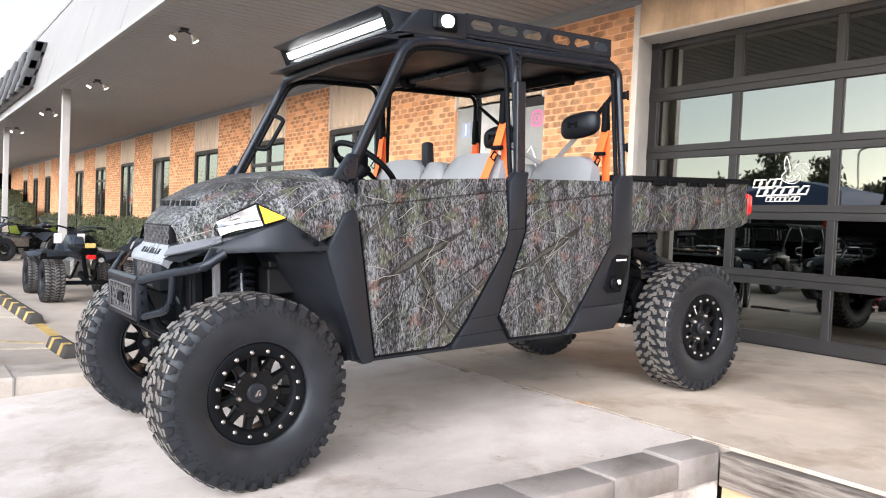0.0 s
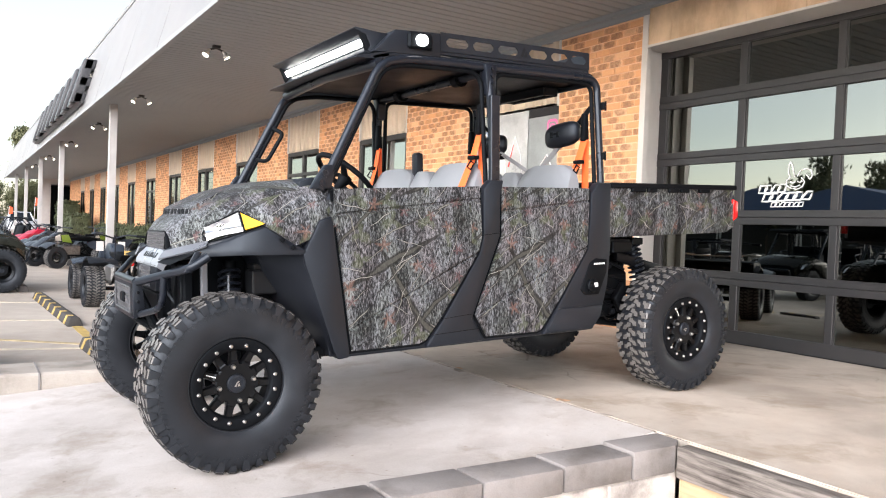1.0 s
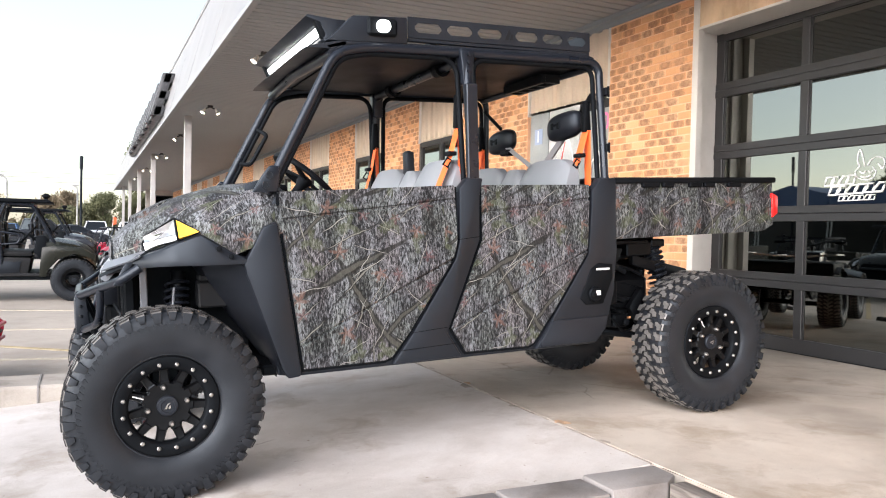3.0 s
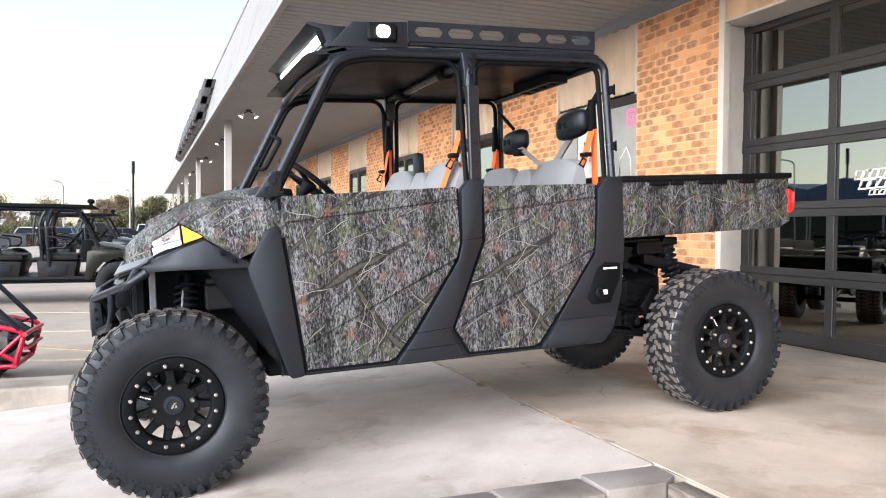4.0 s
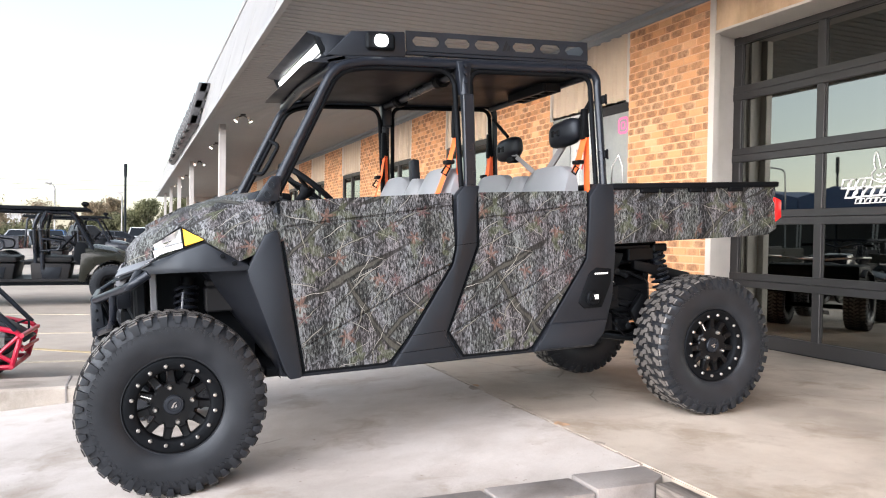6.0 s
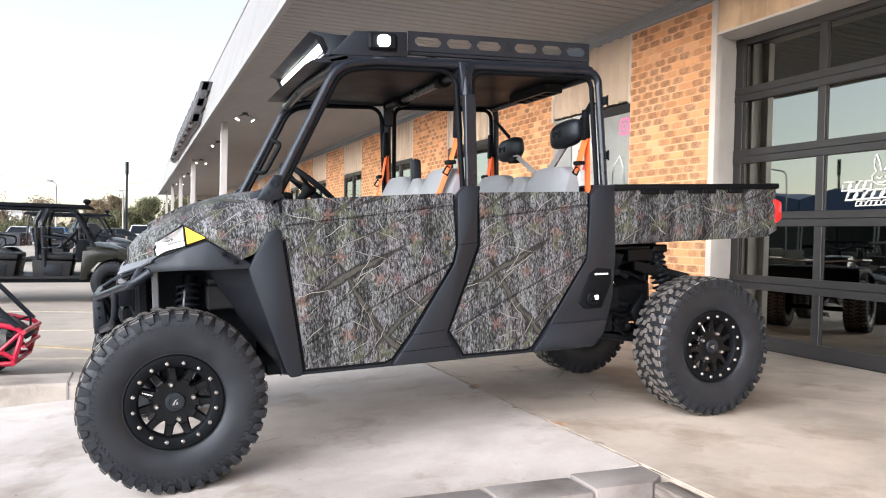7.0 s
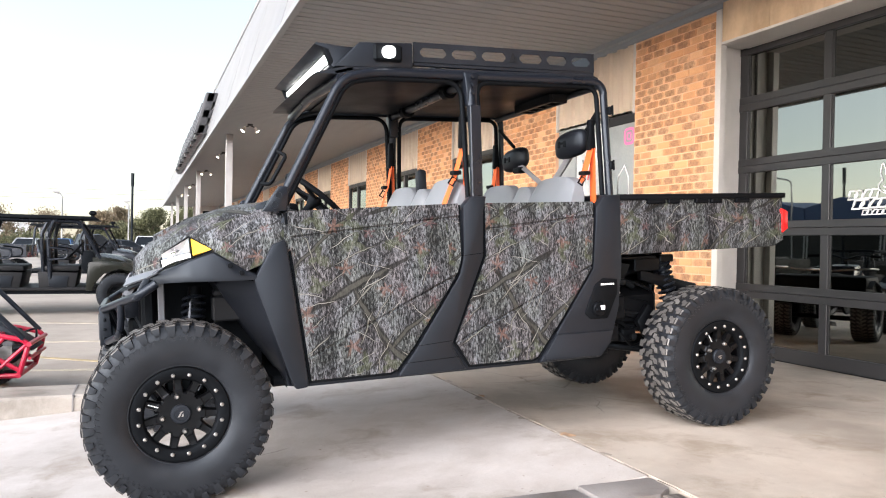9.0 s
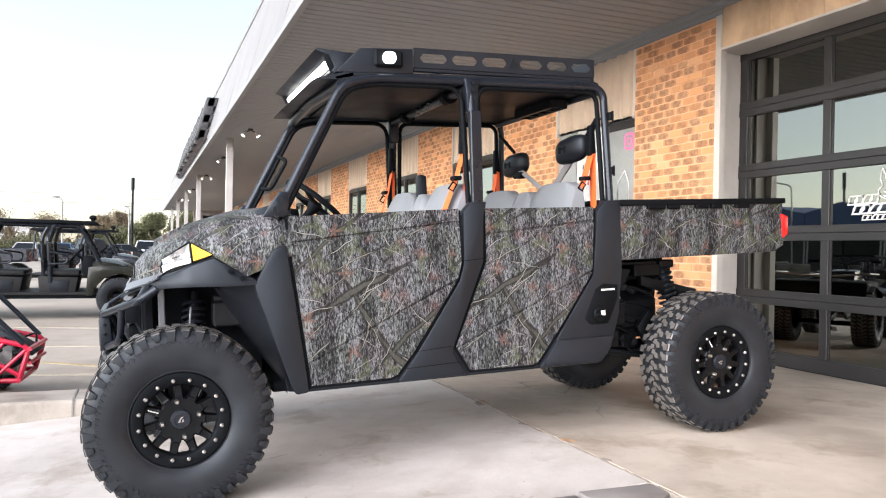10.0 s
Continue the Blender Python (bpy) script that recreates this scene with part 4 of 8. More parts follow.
def tread_mesh():
    """Interlocking S-shaped lugs across the crown and hooked shoulder blocks; worn tops paled for sky light, dark
    flanks.
    """
    bm = fresh()
    random.seed(31)
    n = 40
    pitch = math.tau / n

    def lug(th, outline, r0, r1, shrink=0.90):
        """outline: (share of the pitch, y) pairs round the lug."""
        cy = sum(p[1] for p in outline) / len(outline)
        cx = sum(p[0] for p in outline) / len(outline)
        rings = []
        for r, k in ((r0, 1.04), (r1, shrink)):
            rings.append([bm.verts.new((math.cos(th + (cx + (a - cx) * k) * pitch) * r, cy + (y - cy) * k, math.sin(th + (cx + (a - cx) * k) * pitch) * r)) for a, y in outline])
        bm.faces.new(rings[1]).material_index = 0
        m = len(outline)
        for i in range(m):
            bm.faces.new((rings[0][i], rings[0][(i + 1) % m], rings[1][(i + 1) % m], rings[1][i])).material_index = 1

    centre = [(-0.06, -0.010), (0.36, -0.014), (0.48, 0.018), (0.78, 0.030), (0.76, 0.062), (0.30, 0.054), (0.16, 0.026), (-0.04, 0.022)]
    hook = [(0.04, 0.064), (0.40, 0.068), (0.52, 0.086), (0.84, 0.094), (0.82, 0.128), (0.24, 0.126), (0.18, 0.098), (0.02, 0.090)]
    for k in range(n):
        th = k * pitch + random.uniform(-0.004, 0.004)
        for s in (-1, 1):
            o = th + (0.5 * pitch if s > 0 else 0)
            long = k % 2 == 0
            lug(o, [(a, s * y) for a, y in centre], 0.378, 0.3995 + random.uniform(-0.001, 0.001))
            lug(o, [(a + (0.06 if long else 0.0), s * y) for a, y in hook], 0.376, 0.3985 if long else 0.3965)
            # block that wraps over the shoulder on to the sidewall
            b = []
            w, c = (0.32, 0.52) if long else (0.27, 0.50)
            low = 0.342 if long else 0.357
            for r, y, q in ((0.3955, 0.120, w), (0.3885, 0.1335, w * 0.95), (low + 0.012, 0.1400, w * 0.8), (low, 0.1385, w * 0.62), (low - 0.003, 0.128, w * 0.62), (0.376, 0.112, w)):
                b.append([bm.verts.new((math.cos(o + (c + e * q) * pitch) * r, s * y, math.sin(o + (c + e * q) * pitch) * r)) for e in (-1, 1)])
            for q, (c0, d0) in enumerate(zip(b, b[1:] + b[:1])):
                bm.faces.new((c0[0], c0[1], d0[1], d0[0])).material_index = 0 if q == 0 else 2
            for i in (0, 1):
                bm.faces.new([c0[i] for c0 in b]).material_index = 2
            # saw-tooth relief lower on the sidewall
            for f in (0.0, 0.5):
                tooth = [(f + 0.04, 0.340), (f + 0.40, 0.346), (f + 0.44, 0.336), (f + 0.22, 0.322)]
                lo = [bm.verts.new((math.cos(o + a * pitch) * r, s * 0.1325, math.sin(o + a * pitch) * r)) for a, r in tooth]
                hi = [bm.verts.new((math.cos(o + (0.22 + f + (a - 0.22 - f) * 0.9) * pitch) * r, s * (0.1392 + (0.346 - r) * 0.055), math.sin(o + (0.22 + f + (a - 0.22 - f) * 0.9) * pitch) * r)) for a, r in tooth]
                bm.faces.new(hi).material_index = 2
                for i in range(4):
                    bm.faces.new((lo[i], lo[(i + 1) % 4], hi[(i + 1) % 4], hi[i])).material_index = 2
    return bm


def side_text_mesh():
    bm = fresh()
    rows = []
    for k in range(19):
        t = math.radians(80) + (k - 9) * 0.038
        r = 0.300 if k % 2 else 0.316
        rows.append([(math.cos(t) * q, -0.1395, math.sin(t) * q) for q in (r, r + 0.007)])
    loft(bm, rows, False)
    return bm


def rim_mesh():
    """Barrel and the flat face round the hub; the spokes are parts of their own."""
    bm = fresh()
    lathe(bm, [(0.198, -0.10), (0.189, -0.095), (0.154, -0.07), (0.160, -0.02), (0.186, 0.06), (0.193, 0.10), (0.200, 0.095), (0.193, 0.05), (0.167, -0.02), (0.165, -0.06)], 48, "y", True)
    lathe(bm, [(0.0005, -0.088), (0.088, -0.090), (0.094, -0.084), (0.094, -0.045), (0.0005, -0.045)], 44, "y")
    return bm


def spoke_mesh():
    """A broad flat spoke with chamfered sides and a small step at its root."""
    bm = fresh()
    rows = []
    for r, w, y0, y1 in ((0.078, 0.0240, -0.0900, -0.055), (0.100, 0.0225, -0.0915, -0.055), (0.106, 0.0200, -0.0870, -0.055), (0.135, 0.0180, -0.0850, -0.058), (0.158, 0.0172, -0.090, -0.060)):
        rows.append([(r, y, a * w) for a, y in ((-1, y0 + 0.012), (-0.68, y0), (0.68, y0), (1, y0 + 0.012), (1, y1), (-1, y1), (-1, y0 + 0.012))])
    loft(bm, rows, False)
    return bm


def ring_mesh():
    bm = fresh()
    lathe(bm, [(0.149, -0.078), (0.151, -0.096), (0.156, -0.107), (0.162, -0.111), (0.196, -0.113), (0.203, -0.1115), (0.2075, -0.106), (0.2075, -0.092), (0.19, -0.086)], 64, "y", True)
    return bm


def bolt_mesh(r, h):
    bm = fresh()
    lathe(bm, [(r, 0.0), (r, -h * 0.6), (r * 0.6, -h), (0.0003, -h)], 8, "y")
    return bm


def disc_mesh():
    bm = fresh()
    lathe(bm, [(0.05, 0.035), (0.108, 0.035), (0.108, 0.042), (0.05, 0.042)], 32, "y", True)
    box(bm, -0.06, 0.06, -0.01, 0.07, 0.07, 0.145, 0.012)
    lathe(bm, [(0.058, -0.02), (0.058, 0.16), (0.0005, 0.16)], 20, "y")
    return bm


def narrowed(bm, k=0.935):
    for v in bm.verts:
        v.co.y *= k
    return bm


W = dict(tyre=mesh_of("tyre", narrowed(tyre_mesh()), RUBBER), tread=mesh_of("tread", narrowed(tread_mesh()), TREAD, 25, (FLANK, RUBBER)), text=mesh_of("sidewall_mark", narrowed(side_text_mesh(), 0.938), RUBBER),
         rim=mesh_of("wheel", rim_mesh(), RIM), spoke=mesh_of("spoke", spoke_mesh(), RIM), ring=mesh_of("beadlock_ring", ring_mesh(), PLASTIC_DARK), bolt=mesh_of("bolt", bolt_mesh(0.0090, 0.010), STEEL),
         lug=mesh_of("wheel_nut", bolt_mesh(0.0115, 0.022), STEEL), disc=mesh_of("brake_disc", disc_mesh(), CHASSIS))
bm = fresh()
box(bm, -0.045, 0.065, 0.030, 0.105, 0.045, 0.115, 0.014, 2)
lathe(bm, [(0.036, 0.02), (0.040, 0.10), (0.030, 0.125), (0.0005, 0.125)], 18, "y")
box(bm, -0.07, -0.03, 0.05, 0.10, -0.06, 0.02, 0.010)
W["caliper"] = mesh_of("brake_caliper", bm, ALLOY)
W["darkbolt"] = mesh_of("bolt", bolt_mesh(0.0080, 0.008), CHASSIS)
bm = fresh()
lathe(bm, [(0.043, -0.08), (0.043, -0.098), (0.039, -0.104), (0.027, -0.105), (0.026, -0.1025), (0.0005, -0.1025)], 28, "y")
W["cap"] = mesh_of("hub_cap", bm, PLASTIC)
bm = fresh()
prism(bm, [(-0.013, -0.011), (-0.004, -0.012), (0.001, 0.003), (0.012, 0.013), (0.0, 0.010)], -0.1020, -0.1055, "y")
prism(bm, [(0.002, -0.012), (0.012, -0.009), (0.010, 0.003), (0.005, -0.002)], -0.1020, -0.1055, "y")
W["emblem"] = mesh_of("emblem", bm, STEEL)
bm = fresh()
for k in range(7):
    box(bm, 0.098 + k * 0.0066, 0.1025 + k * 0.0066, -0.0932, -0.088, -0.0024, 0.0024)
W["mark"] = mesh_of("spoke_mark", bm, WHITE)


def wheel(x, far, spin, steer=0.0):
    m = pose(x, 0.690 if far else -0.690, 0.400, 0, 0, (180 if far else 0) + steer) @ pose(0, 0, 0, 0, spin, 0)
    w = part("wheel", W["rim"], None, utv, "gloss black beadlock wheel", m)
    part("tyre", W["tyre"], None, w, "black off-road tyre")
    part("tread", W["tread"], None, w, "dusty knobby tread with lug tops paled for sky light")
    part("sidewall_mark", W["text"], None, w)
    part("beadlock_ring", W["ring"], None, w)
    part("brake_disc", W["disc"], None, w)
    part("brake_caliper", W["caliper"], None, w, "bare cast brake caliper and hub")
    part("hub_cap", W["cap"], None, w)
    part("emblem", W["emblem"], None, w)
    part("spoke_mark", W["mark"], None, w, "", pose(0, 0, 0, 0, 5 + 360 / 11 * 6, 0))
    for k in range(11):
        part("spoke", W["spoke"], None, w, "", pose(0, 0, 0, 0, k * 360 / 11 + 5, 0))
    for k in range(16):
        t = (k + 0.4) * math.tau / 16
        part("bolt", W["bolt"], None, w, "", pose(math.cos(t) * 0.174, -0.1115, math.sin(t) * 0.174))
    for k in range(4):
        t = (k + 0.05) * math.tau / 4 + 0.1
        part("wheel_nut", W["lug"], None, w, "", pose(math.cos(t) * 0.078, -0.086, math.sin(t) * 0.078))


wheel(-2.912, False, 0)
wheel(0.02, False, 40)
wheel(-2.912, True, 15)
wheel(0.02, True, 70)

# chassis under the body
bm = fresh()
for s in (-1, 1):
    box(bm, -2.75, 0.35, s * 0.30 - 0.03, s * 0.30 + 0.03, 0.43, 0.49, 0.006)
    box(bm, -0.62, 0.05, s * 0.30 - 0.025, s * 0.30 + 0.025, 0.88, 0.94, 0.006)
    for x in (-0.5, -0.15):
        tube(bm, [(x, s * 0.32, 0.46), (x + 0.06, s * 0.34, 0.9)], 0.022, 8)
    tube(bm, [(-2.95, s * 0.26, 0.50), (-3.15, s * 0.24, 0.62), (-3.22, s * 0.2, 0.8)], 0.025, 8)
for x in (-2.7, -1.5, -0.5, 0.3):
    box(bm, x, x + 0.05, -0.3, 0.3, 0.43, 0.49)
part("chassis_frame", bm, CHASSIS, utv, "black steel frame rails")
bm = fresh()
box(bm, -2.5, -0.64, -0.66, 0.66, 0.452, 0.50, 0.01)
part("floor_pan", bm, PLASTIC_DARK, utv)
bm = fresh()
box(bm, -0.58, -0.05, -0.30, 0.28, 0.50, 0.86, 0.04)
box(bm, -0.50, -0.15, -0.48, -0.30, 0.55, 0.80, 0.05)
lathe(bm, [(0.10, -0.40), (0.12, -0.38), (0.12, -0.20), (0.10, -0.18)], 20, "y", False, (-0.30, 0, 0.70))
tube(bm, rounded([(-0.50, -0.30, 0.80), (-0.30, -0.42, 0.92), (-0.05, -0.35, 0.86), (0.2, -0.2, 0.75)], 0.08), 0.035, 10)
part("engine", bm, CHASSIS, utv, "black engine and gearbox below the bed")
bm = fresh()
prism(bm, [(-0.56, 0.72), (-0.50, 0.80), (-0.46, 0.78), (-0.53, 0.68)], -0.52, -0.515, "y")
part("warning_sticker", bm, WHITE, utv, "white warning sticker")


def arms(front):
    bm = fresh()
    x = -2.91 if front else 0.02
    for z0, z1 in ((0.47, 0.34), (0.60, 0.46)):
        for dx in (-0.17, 0.17):
            tube(bm, rounded([(x + dx, -0.24, z0), (x + dx * 0.6, -0.42, z1 + 0.05), (x, -0.56, z1)], 0.05), 0.019, 8)
    tube(bm, [(x, -0.1, 0.46), (x, -0.58, 0.40)], 0.024, 10)
    return bm


def spring(front):
    bm = fresh()
    x = -2.86 if front else -0.06
    a, b = Vector((x, -0.50, 0.47 if front else 0.53)), Vector((x + (0.05 if front else -0.06), -0.36 if front else -0.44, 0.92 if front else 0.98))
    d = (b - a)
    u = d.cross(Vector((1, 0, 0))).normalized()
    w = d.cross(u).normalized()
    pts = []
    for k in range(8 * 12):
        t = k / 12 * math.tau
        f = 0.36 + 0.56 * k / (8 * 12)
        pts.append(a + d * f + (u * math.cos(t) + w * math.sin(t)) * 0.050)
    tube(bm, pts, 0.0085, 7)
    return bm


def damper(front):
    bm = fresh()
    x = -2.86 if front else -0.06
    a, b = Vector((x, -0.50, 0.47 if front else 0.53)), Vector((x + (0.05 if front else -0.06), -0.36 if front else -0.44, 0.92 if front else 0.98))
    tube(bm, [a, a.lerp(b, 0.5)], 0.013, 10)
    tube(bm, [a.lerp(b, 0.34), a.lerp(b, 0.37)], 0.056, 14)
    tube(bm, [a.lerp(b, 0.5), b], 0.032, 14)
    return bm


for front in (True, False):
    both("suspension_arm", lambda: arms(front), CHASSIS, "black suspension arms and half shaft")
    both("coil_spring", lambda: spring(front), TUBE, "black coil spring")
    both("shock_absorber", lambda: damper(front), CHASSIS)


def bed_brace():
    bm = fresh()
    tube(bm, [(-0.52, -0.40, 0.93), (-0.34, -0.48, 0.80)], 0.018, 8)
    prism(bm, [(-0.30, 0.90), (0.10, 0.80), (0.12, 0.74), (-0.04, 0.72), (-0.16, 0.80), (-0.30, 0.84)], -0.50, -0.46, "y", 0.006)
    box(bm, -0.57, -0.20, -0.52, -0.38, 0.965, 0.985, 0.004)
    box(bm, -0.34, -0.16, -0.50, -0.34, 0.89, 0.97, 0.008)
    box(bm, -0.16, -0.06, -0.50, -0.42, 0.94, 0.985, 0.006)
    tube(bm, rounded([(-0.60, -0.44, 0.86), (-0.45, -0.50, 0.78), (-0.40, -0.46, 0.62), (-0.52, -0.40, 0.52)], 0.05), 0.014, 8)
    tube(bm, [(-0.62, -0.42, 0.60), (-0.30, -0.46, 0.56), (-0.05, -0.50, 0.48)], 0.018, 8)
    tube(bm, [(-0.58, -0.46, 0.70), (-0.36, -0.50, 0.64)], 0.022, 8)
    return bm


both("shock_tower", bed_brace, CHASSIS)


def rear_gear():
    """Cables, hoses, brackets and a brake caliper in front of the rear wheel."""
    bm = fresh()
    random.seed(8)
    for k in range(5):
        z = 0.60 + 0.07 * k
        tube(bm, rounded([(-0.60, -0.36, z), (-0.46, -0.52 + 0.02 * k, z - 0.06), (-0.36, -0.48, z - 0.16 + 0.03 * k), (-0.24, -0.50, z - 0.10)], 0.05), 0.007 + 0.002 * (k % 3), 6)
    box(bm, -0.60, -0.50, -0.56, -0.40, 0.50, 0.60, 0.01)
    box(bm, -0.52, -0.44, -0.54, -0.46, 0.62, 0.76, 0.01)
    box(bm, -0.44, -0.34, -0.50, -0.40, 0.48, 0.56, 0.01)
    prism(bm, [(-0.60, 0.80), (-0.44, 0.86), (-0.40, 0.94), (-0.60, 0.97)], -0.54, -0.50, "y", 0.006)
    prism(bm, [(-0.36, 0.60), (-0.28, 0.70), (-0.24, 0.66), (-0.30, 0.50)], -0.54, -0.50, "y", 0.006)
    for x, z in ((-0.50, 0.69), (-0.40, 0.52), (-0.55, 0.55), (-0.47, 0.84)):
        lathe(bm, [(0.02, -0.54), (0.02, -0.565), (0.0005, -0.57)], 10, "y", False, (x, 0, z))
    tube(bm, [(-0.62, -0.30, 0.47), (-0.10, -0.52, 0.40)], 0.022, 8)
    return bm


both("rear_linkage", rear_gear, CHASSIS, "black cables, brackets and linkage before the rear wheel")

# body sides: lower tray, pillars and flares in black plastic
SIDE = 0.735
DOOR1 = [(-2.415, 1.275), (-1.56, 1.30), (-1.558, 1.03), (-1.58, 0.95), (-1.82, 0.60), (-1.905, 0.495), (-1.94, 0.482), (-2.325, 0.48), (-2.408, 1.14)]
DOOR2 = [(-1.41, 1.30), (-1.41, 1.03), (-1.59, 0.605), (-1.515, 0.482), (-1.16, 0.478), (-1.13, 0.49), (-1.01, 0.65), (-0.80, 0.945), (-0.775, 1.20), (-0.77, 1.30)]


def grow(poly, d):
    """The polygon with its outline moved outwards by d."""
    n, out = len(poly), []
    area = sum(a[0] * b[1] - b[0] * a[1] for a, b in zip(poly, poly[1:] + poly[:1]))
    s = 1 if area > 0 else -1
    for i in range(n):
        p, q, r = Vector(poly[i - 1]), Vector(poly[i]), Vector(poly[(i + 1) % n])
        e, f = (q - p).normalized(), (r - q).normalized()
        n1, n2 = Vector((e.y, -e.x)) * s, Vector((f.y, -f.x)) * s
        m = (n1 + n2).normalized()
        out.append(tuple(q + m * (d / max(0.4, m.dot(n1)))))
    return out


def tray():
    return prism(fresh(), [(-2.44, 0.462), (-2.36, 0.45), (-0.74, 0.452), (-0.67, 0.53), (-0.62, 0.72), (-0.60, 0.95), (-0.60, 1.285), (-2.43, 1.255), (-2.50, 1.12), (-2.47, 0.72)], -SIDE + 0.012, -SIDE + 0.07, "y", 0.008)


both("side_tray", tray, PLASTIC, "black plastic body side")


def flare():
    """Panel ahead of the front door, folding in to the wheel well."""
    bm = fresh()
    out = [(-2.49, 1.125), (-2.43, 1.145), (-2.422, 1.12), (-2.342, 0.48), (-2.345, 0.452), (-2.40, 0.447), (-2.425, 0.49), (-2.50, 0.72), (-2.565, 0.915), (-2.575, 0.965)]
    prism(bm, out, -SIDE - 0.016, -SIDE + 0.05, "y", 0.008)
    rows = []
    for z, x0, x1 in ((0.47, -2.425, -2.43), (0.60, -2.462, -2.52), (0.74, -2.505, -2.62), (0.86, -2.546, -2.70), (0.96, -2.57, -2.76)):
        rows.append([(x0, -SIDE - 0.006, z), (x0 - 0.012, -SIDE + 0.03, z), (x1 + 0.02, -SIDE + 0.20, z + 0.005), (x1, -SIDE + 0.38, z + 0.01)])
    loft(bm, rows, False)
    return bm


both("fender_flare", flare, PLASTIC, "black front fender flare")


def well():
    bm = fresh()
    rows = []
    for k in range(9):
        t = math.radians(-2 + k * 15)
        rows.append([(-2.91 + 0.50 * math.cos(t), y, 0.44 + 0.55 * math.sin(t)) for y in (-0.30, -0.45, -0.56)])
    loft(bm, rows, False)
    box(bm, -2.72, -2.50, -0.36, -0.30, 0.50, 1.0)
    box(bm, -3.06, -2.62, -0.28, 0.0, 0.50, 1.02)
    return bm


# well set in the darker plastic, its recess shade put into the colour
both("wheel_well", well, PLASTIC_DARK)


BOXGREY = mat("dark_grey_plastic", (0.010, 0.011, 0.013), 0.5, spec=0.16, var=0.1, bump=0.05)


def battery_box():
    bm = fresh()
    box(bm, -2.74, -2.60, -0.50, -0.38, 0.76, 0.88, 0.008)
    box(bm, -2.735, -2.605, -0.505, -0.40, 0.882, 0.912, 0.006)
    return bm


both("splash_box", battery_box, BOXGREY, "dark grey battery box")


# pale bar beside the spring, put in for the damper rod's highlight
def rod(front):
    bm = fresh()
    x = -2.86 if front else -0.06
    a, b = Vector((x, -0.50, 0.47 if front else 0.53)), Vector((x + (0.05 if front else -0.06), -0.36 if front else -0.44, 0.92 if front else 0.98))
    off = Vector((-0.02, -0.052, 0))
    tube(bm, [a.lerp(b, 0.40) + off, a.lerp(b, 0.86) + off], 0.0055, 8)
    return bm


both("hose", lambda: rod(True), SATIN, "pale grey rod put in as the damper's highlight")


def b_post():
    bm = fresh()
    top = [(-1.535, 1.285), (-1.49, 1.335), (-1.405, 1.335), (-1.425, 1.25), (-1.43, 1.03), (-1.605, 0.61), (-1.615, 0.585), (-1.54, 0.462), (-1.90, 0.458), (-1.895, 0.475), (-1.80, 0.595), (-1.565, 0.94), (-1.54, 1.03)]
    prism(bm, top, -SIDE - 0.012, -SIDE + 0.05, "y", 0.009)
    return bm


both("pillar_cladding", b_post, PLASTIC, "black cladding between the doors")


def c_post():
    bm = fresh()
    poly = [(-0.755, 1.27), (-0.70, 1.335), (-0.60, 1.335), (-0.60, 0.95), (-0.625, 0.72), (-0.68, 0.53), (-0.745, 0.458), (-1.12, 0.458), (-1.11, 0.475), (-0.995, 0.64), (-0.785, 0.935), (-0.758, 1.20)]
    prism(bm, poly, -SIDE - 0.012, -SIDE + 0.05, "y", 0.009)
    prism(bm, [(-1.02, 0.60), (-0.67, 0.60), (-0.69, 0.53), (-0.76, 0.466), (-1.09, 0.466), (-1.09, 0.50)], -SIDE - 0.022, -SIDE, "y", 0.008)
    return bm


def post_seam(x0, z0, x1, z1):
    """A fine joint line where two cladding pieces meet."""
    return prism(fresh(), [(x0, z0), (x1, z1), (x1, z1 + 0.003), (x0, z0 + 0.003)], -SIDE - 0.0128, -SIDE, "y")


for ends in ((-1.800, 0.600, -1.618, 0.612), (-1.545, 1.035, -1.432, 1.045), (-1.86, 0.520, -1.57, 0.530)):
    both("cladding_seam", lambda: post_seam(*ends), PLASTIC_DARK)
rear_clad = both("rear_cladding", c_post, PLASTIC, "black cladding behind the rear door")
bm = prism(fresh(), [(-0.775, 0.855), (-0.725, 0.885), (-0.635, 0.875), (-0.635, 0.80), (-0.70, 0.665), (-0.81, 0.665), (-0.845, 0.70)], -SIDE - 0.018, -SIDE, "y", 0.006)
part("filler_recess", bm, PLASTIC_DARK, rear_clad[0])
bm = fresh()
lathe(bm, [(0.036, -SIDE - 0.010), (0.040, -SIDE - 0.036), (0.034, -SIDE - 0.044), (0.0005, -SIDE - 0.044)], 20, "y", False, (-0.765, 0, 0.722))
box(bm, -0.795, -0.735, -SIDE - 0.056, -SIDE - 0.04, 0.712, 0.732, 0.005)
part("fuel_cap", bm, PLASTIC_DARK, rear_clad[0], "black fuel cap with a white mark")
bm = fresh()
box(bm, -0.768, -0.746, -SIDE - 0.0585, -SIDE - 0.05, 0.718, 0.742)
part("cap_mark", bm, WHITE, rear_clad[0])
bm = fresh()
for k in range(7):
    box(bm, -0.742 + k * 0.0125, -0.733 + k * 0.0125, -SIDE - 0.0195, -SIDE - 0.01, 0.846, 0.856)
part("badge_bars", bm, WHITE, rear_clad[0], "small white lettering")


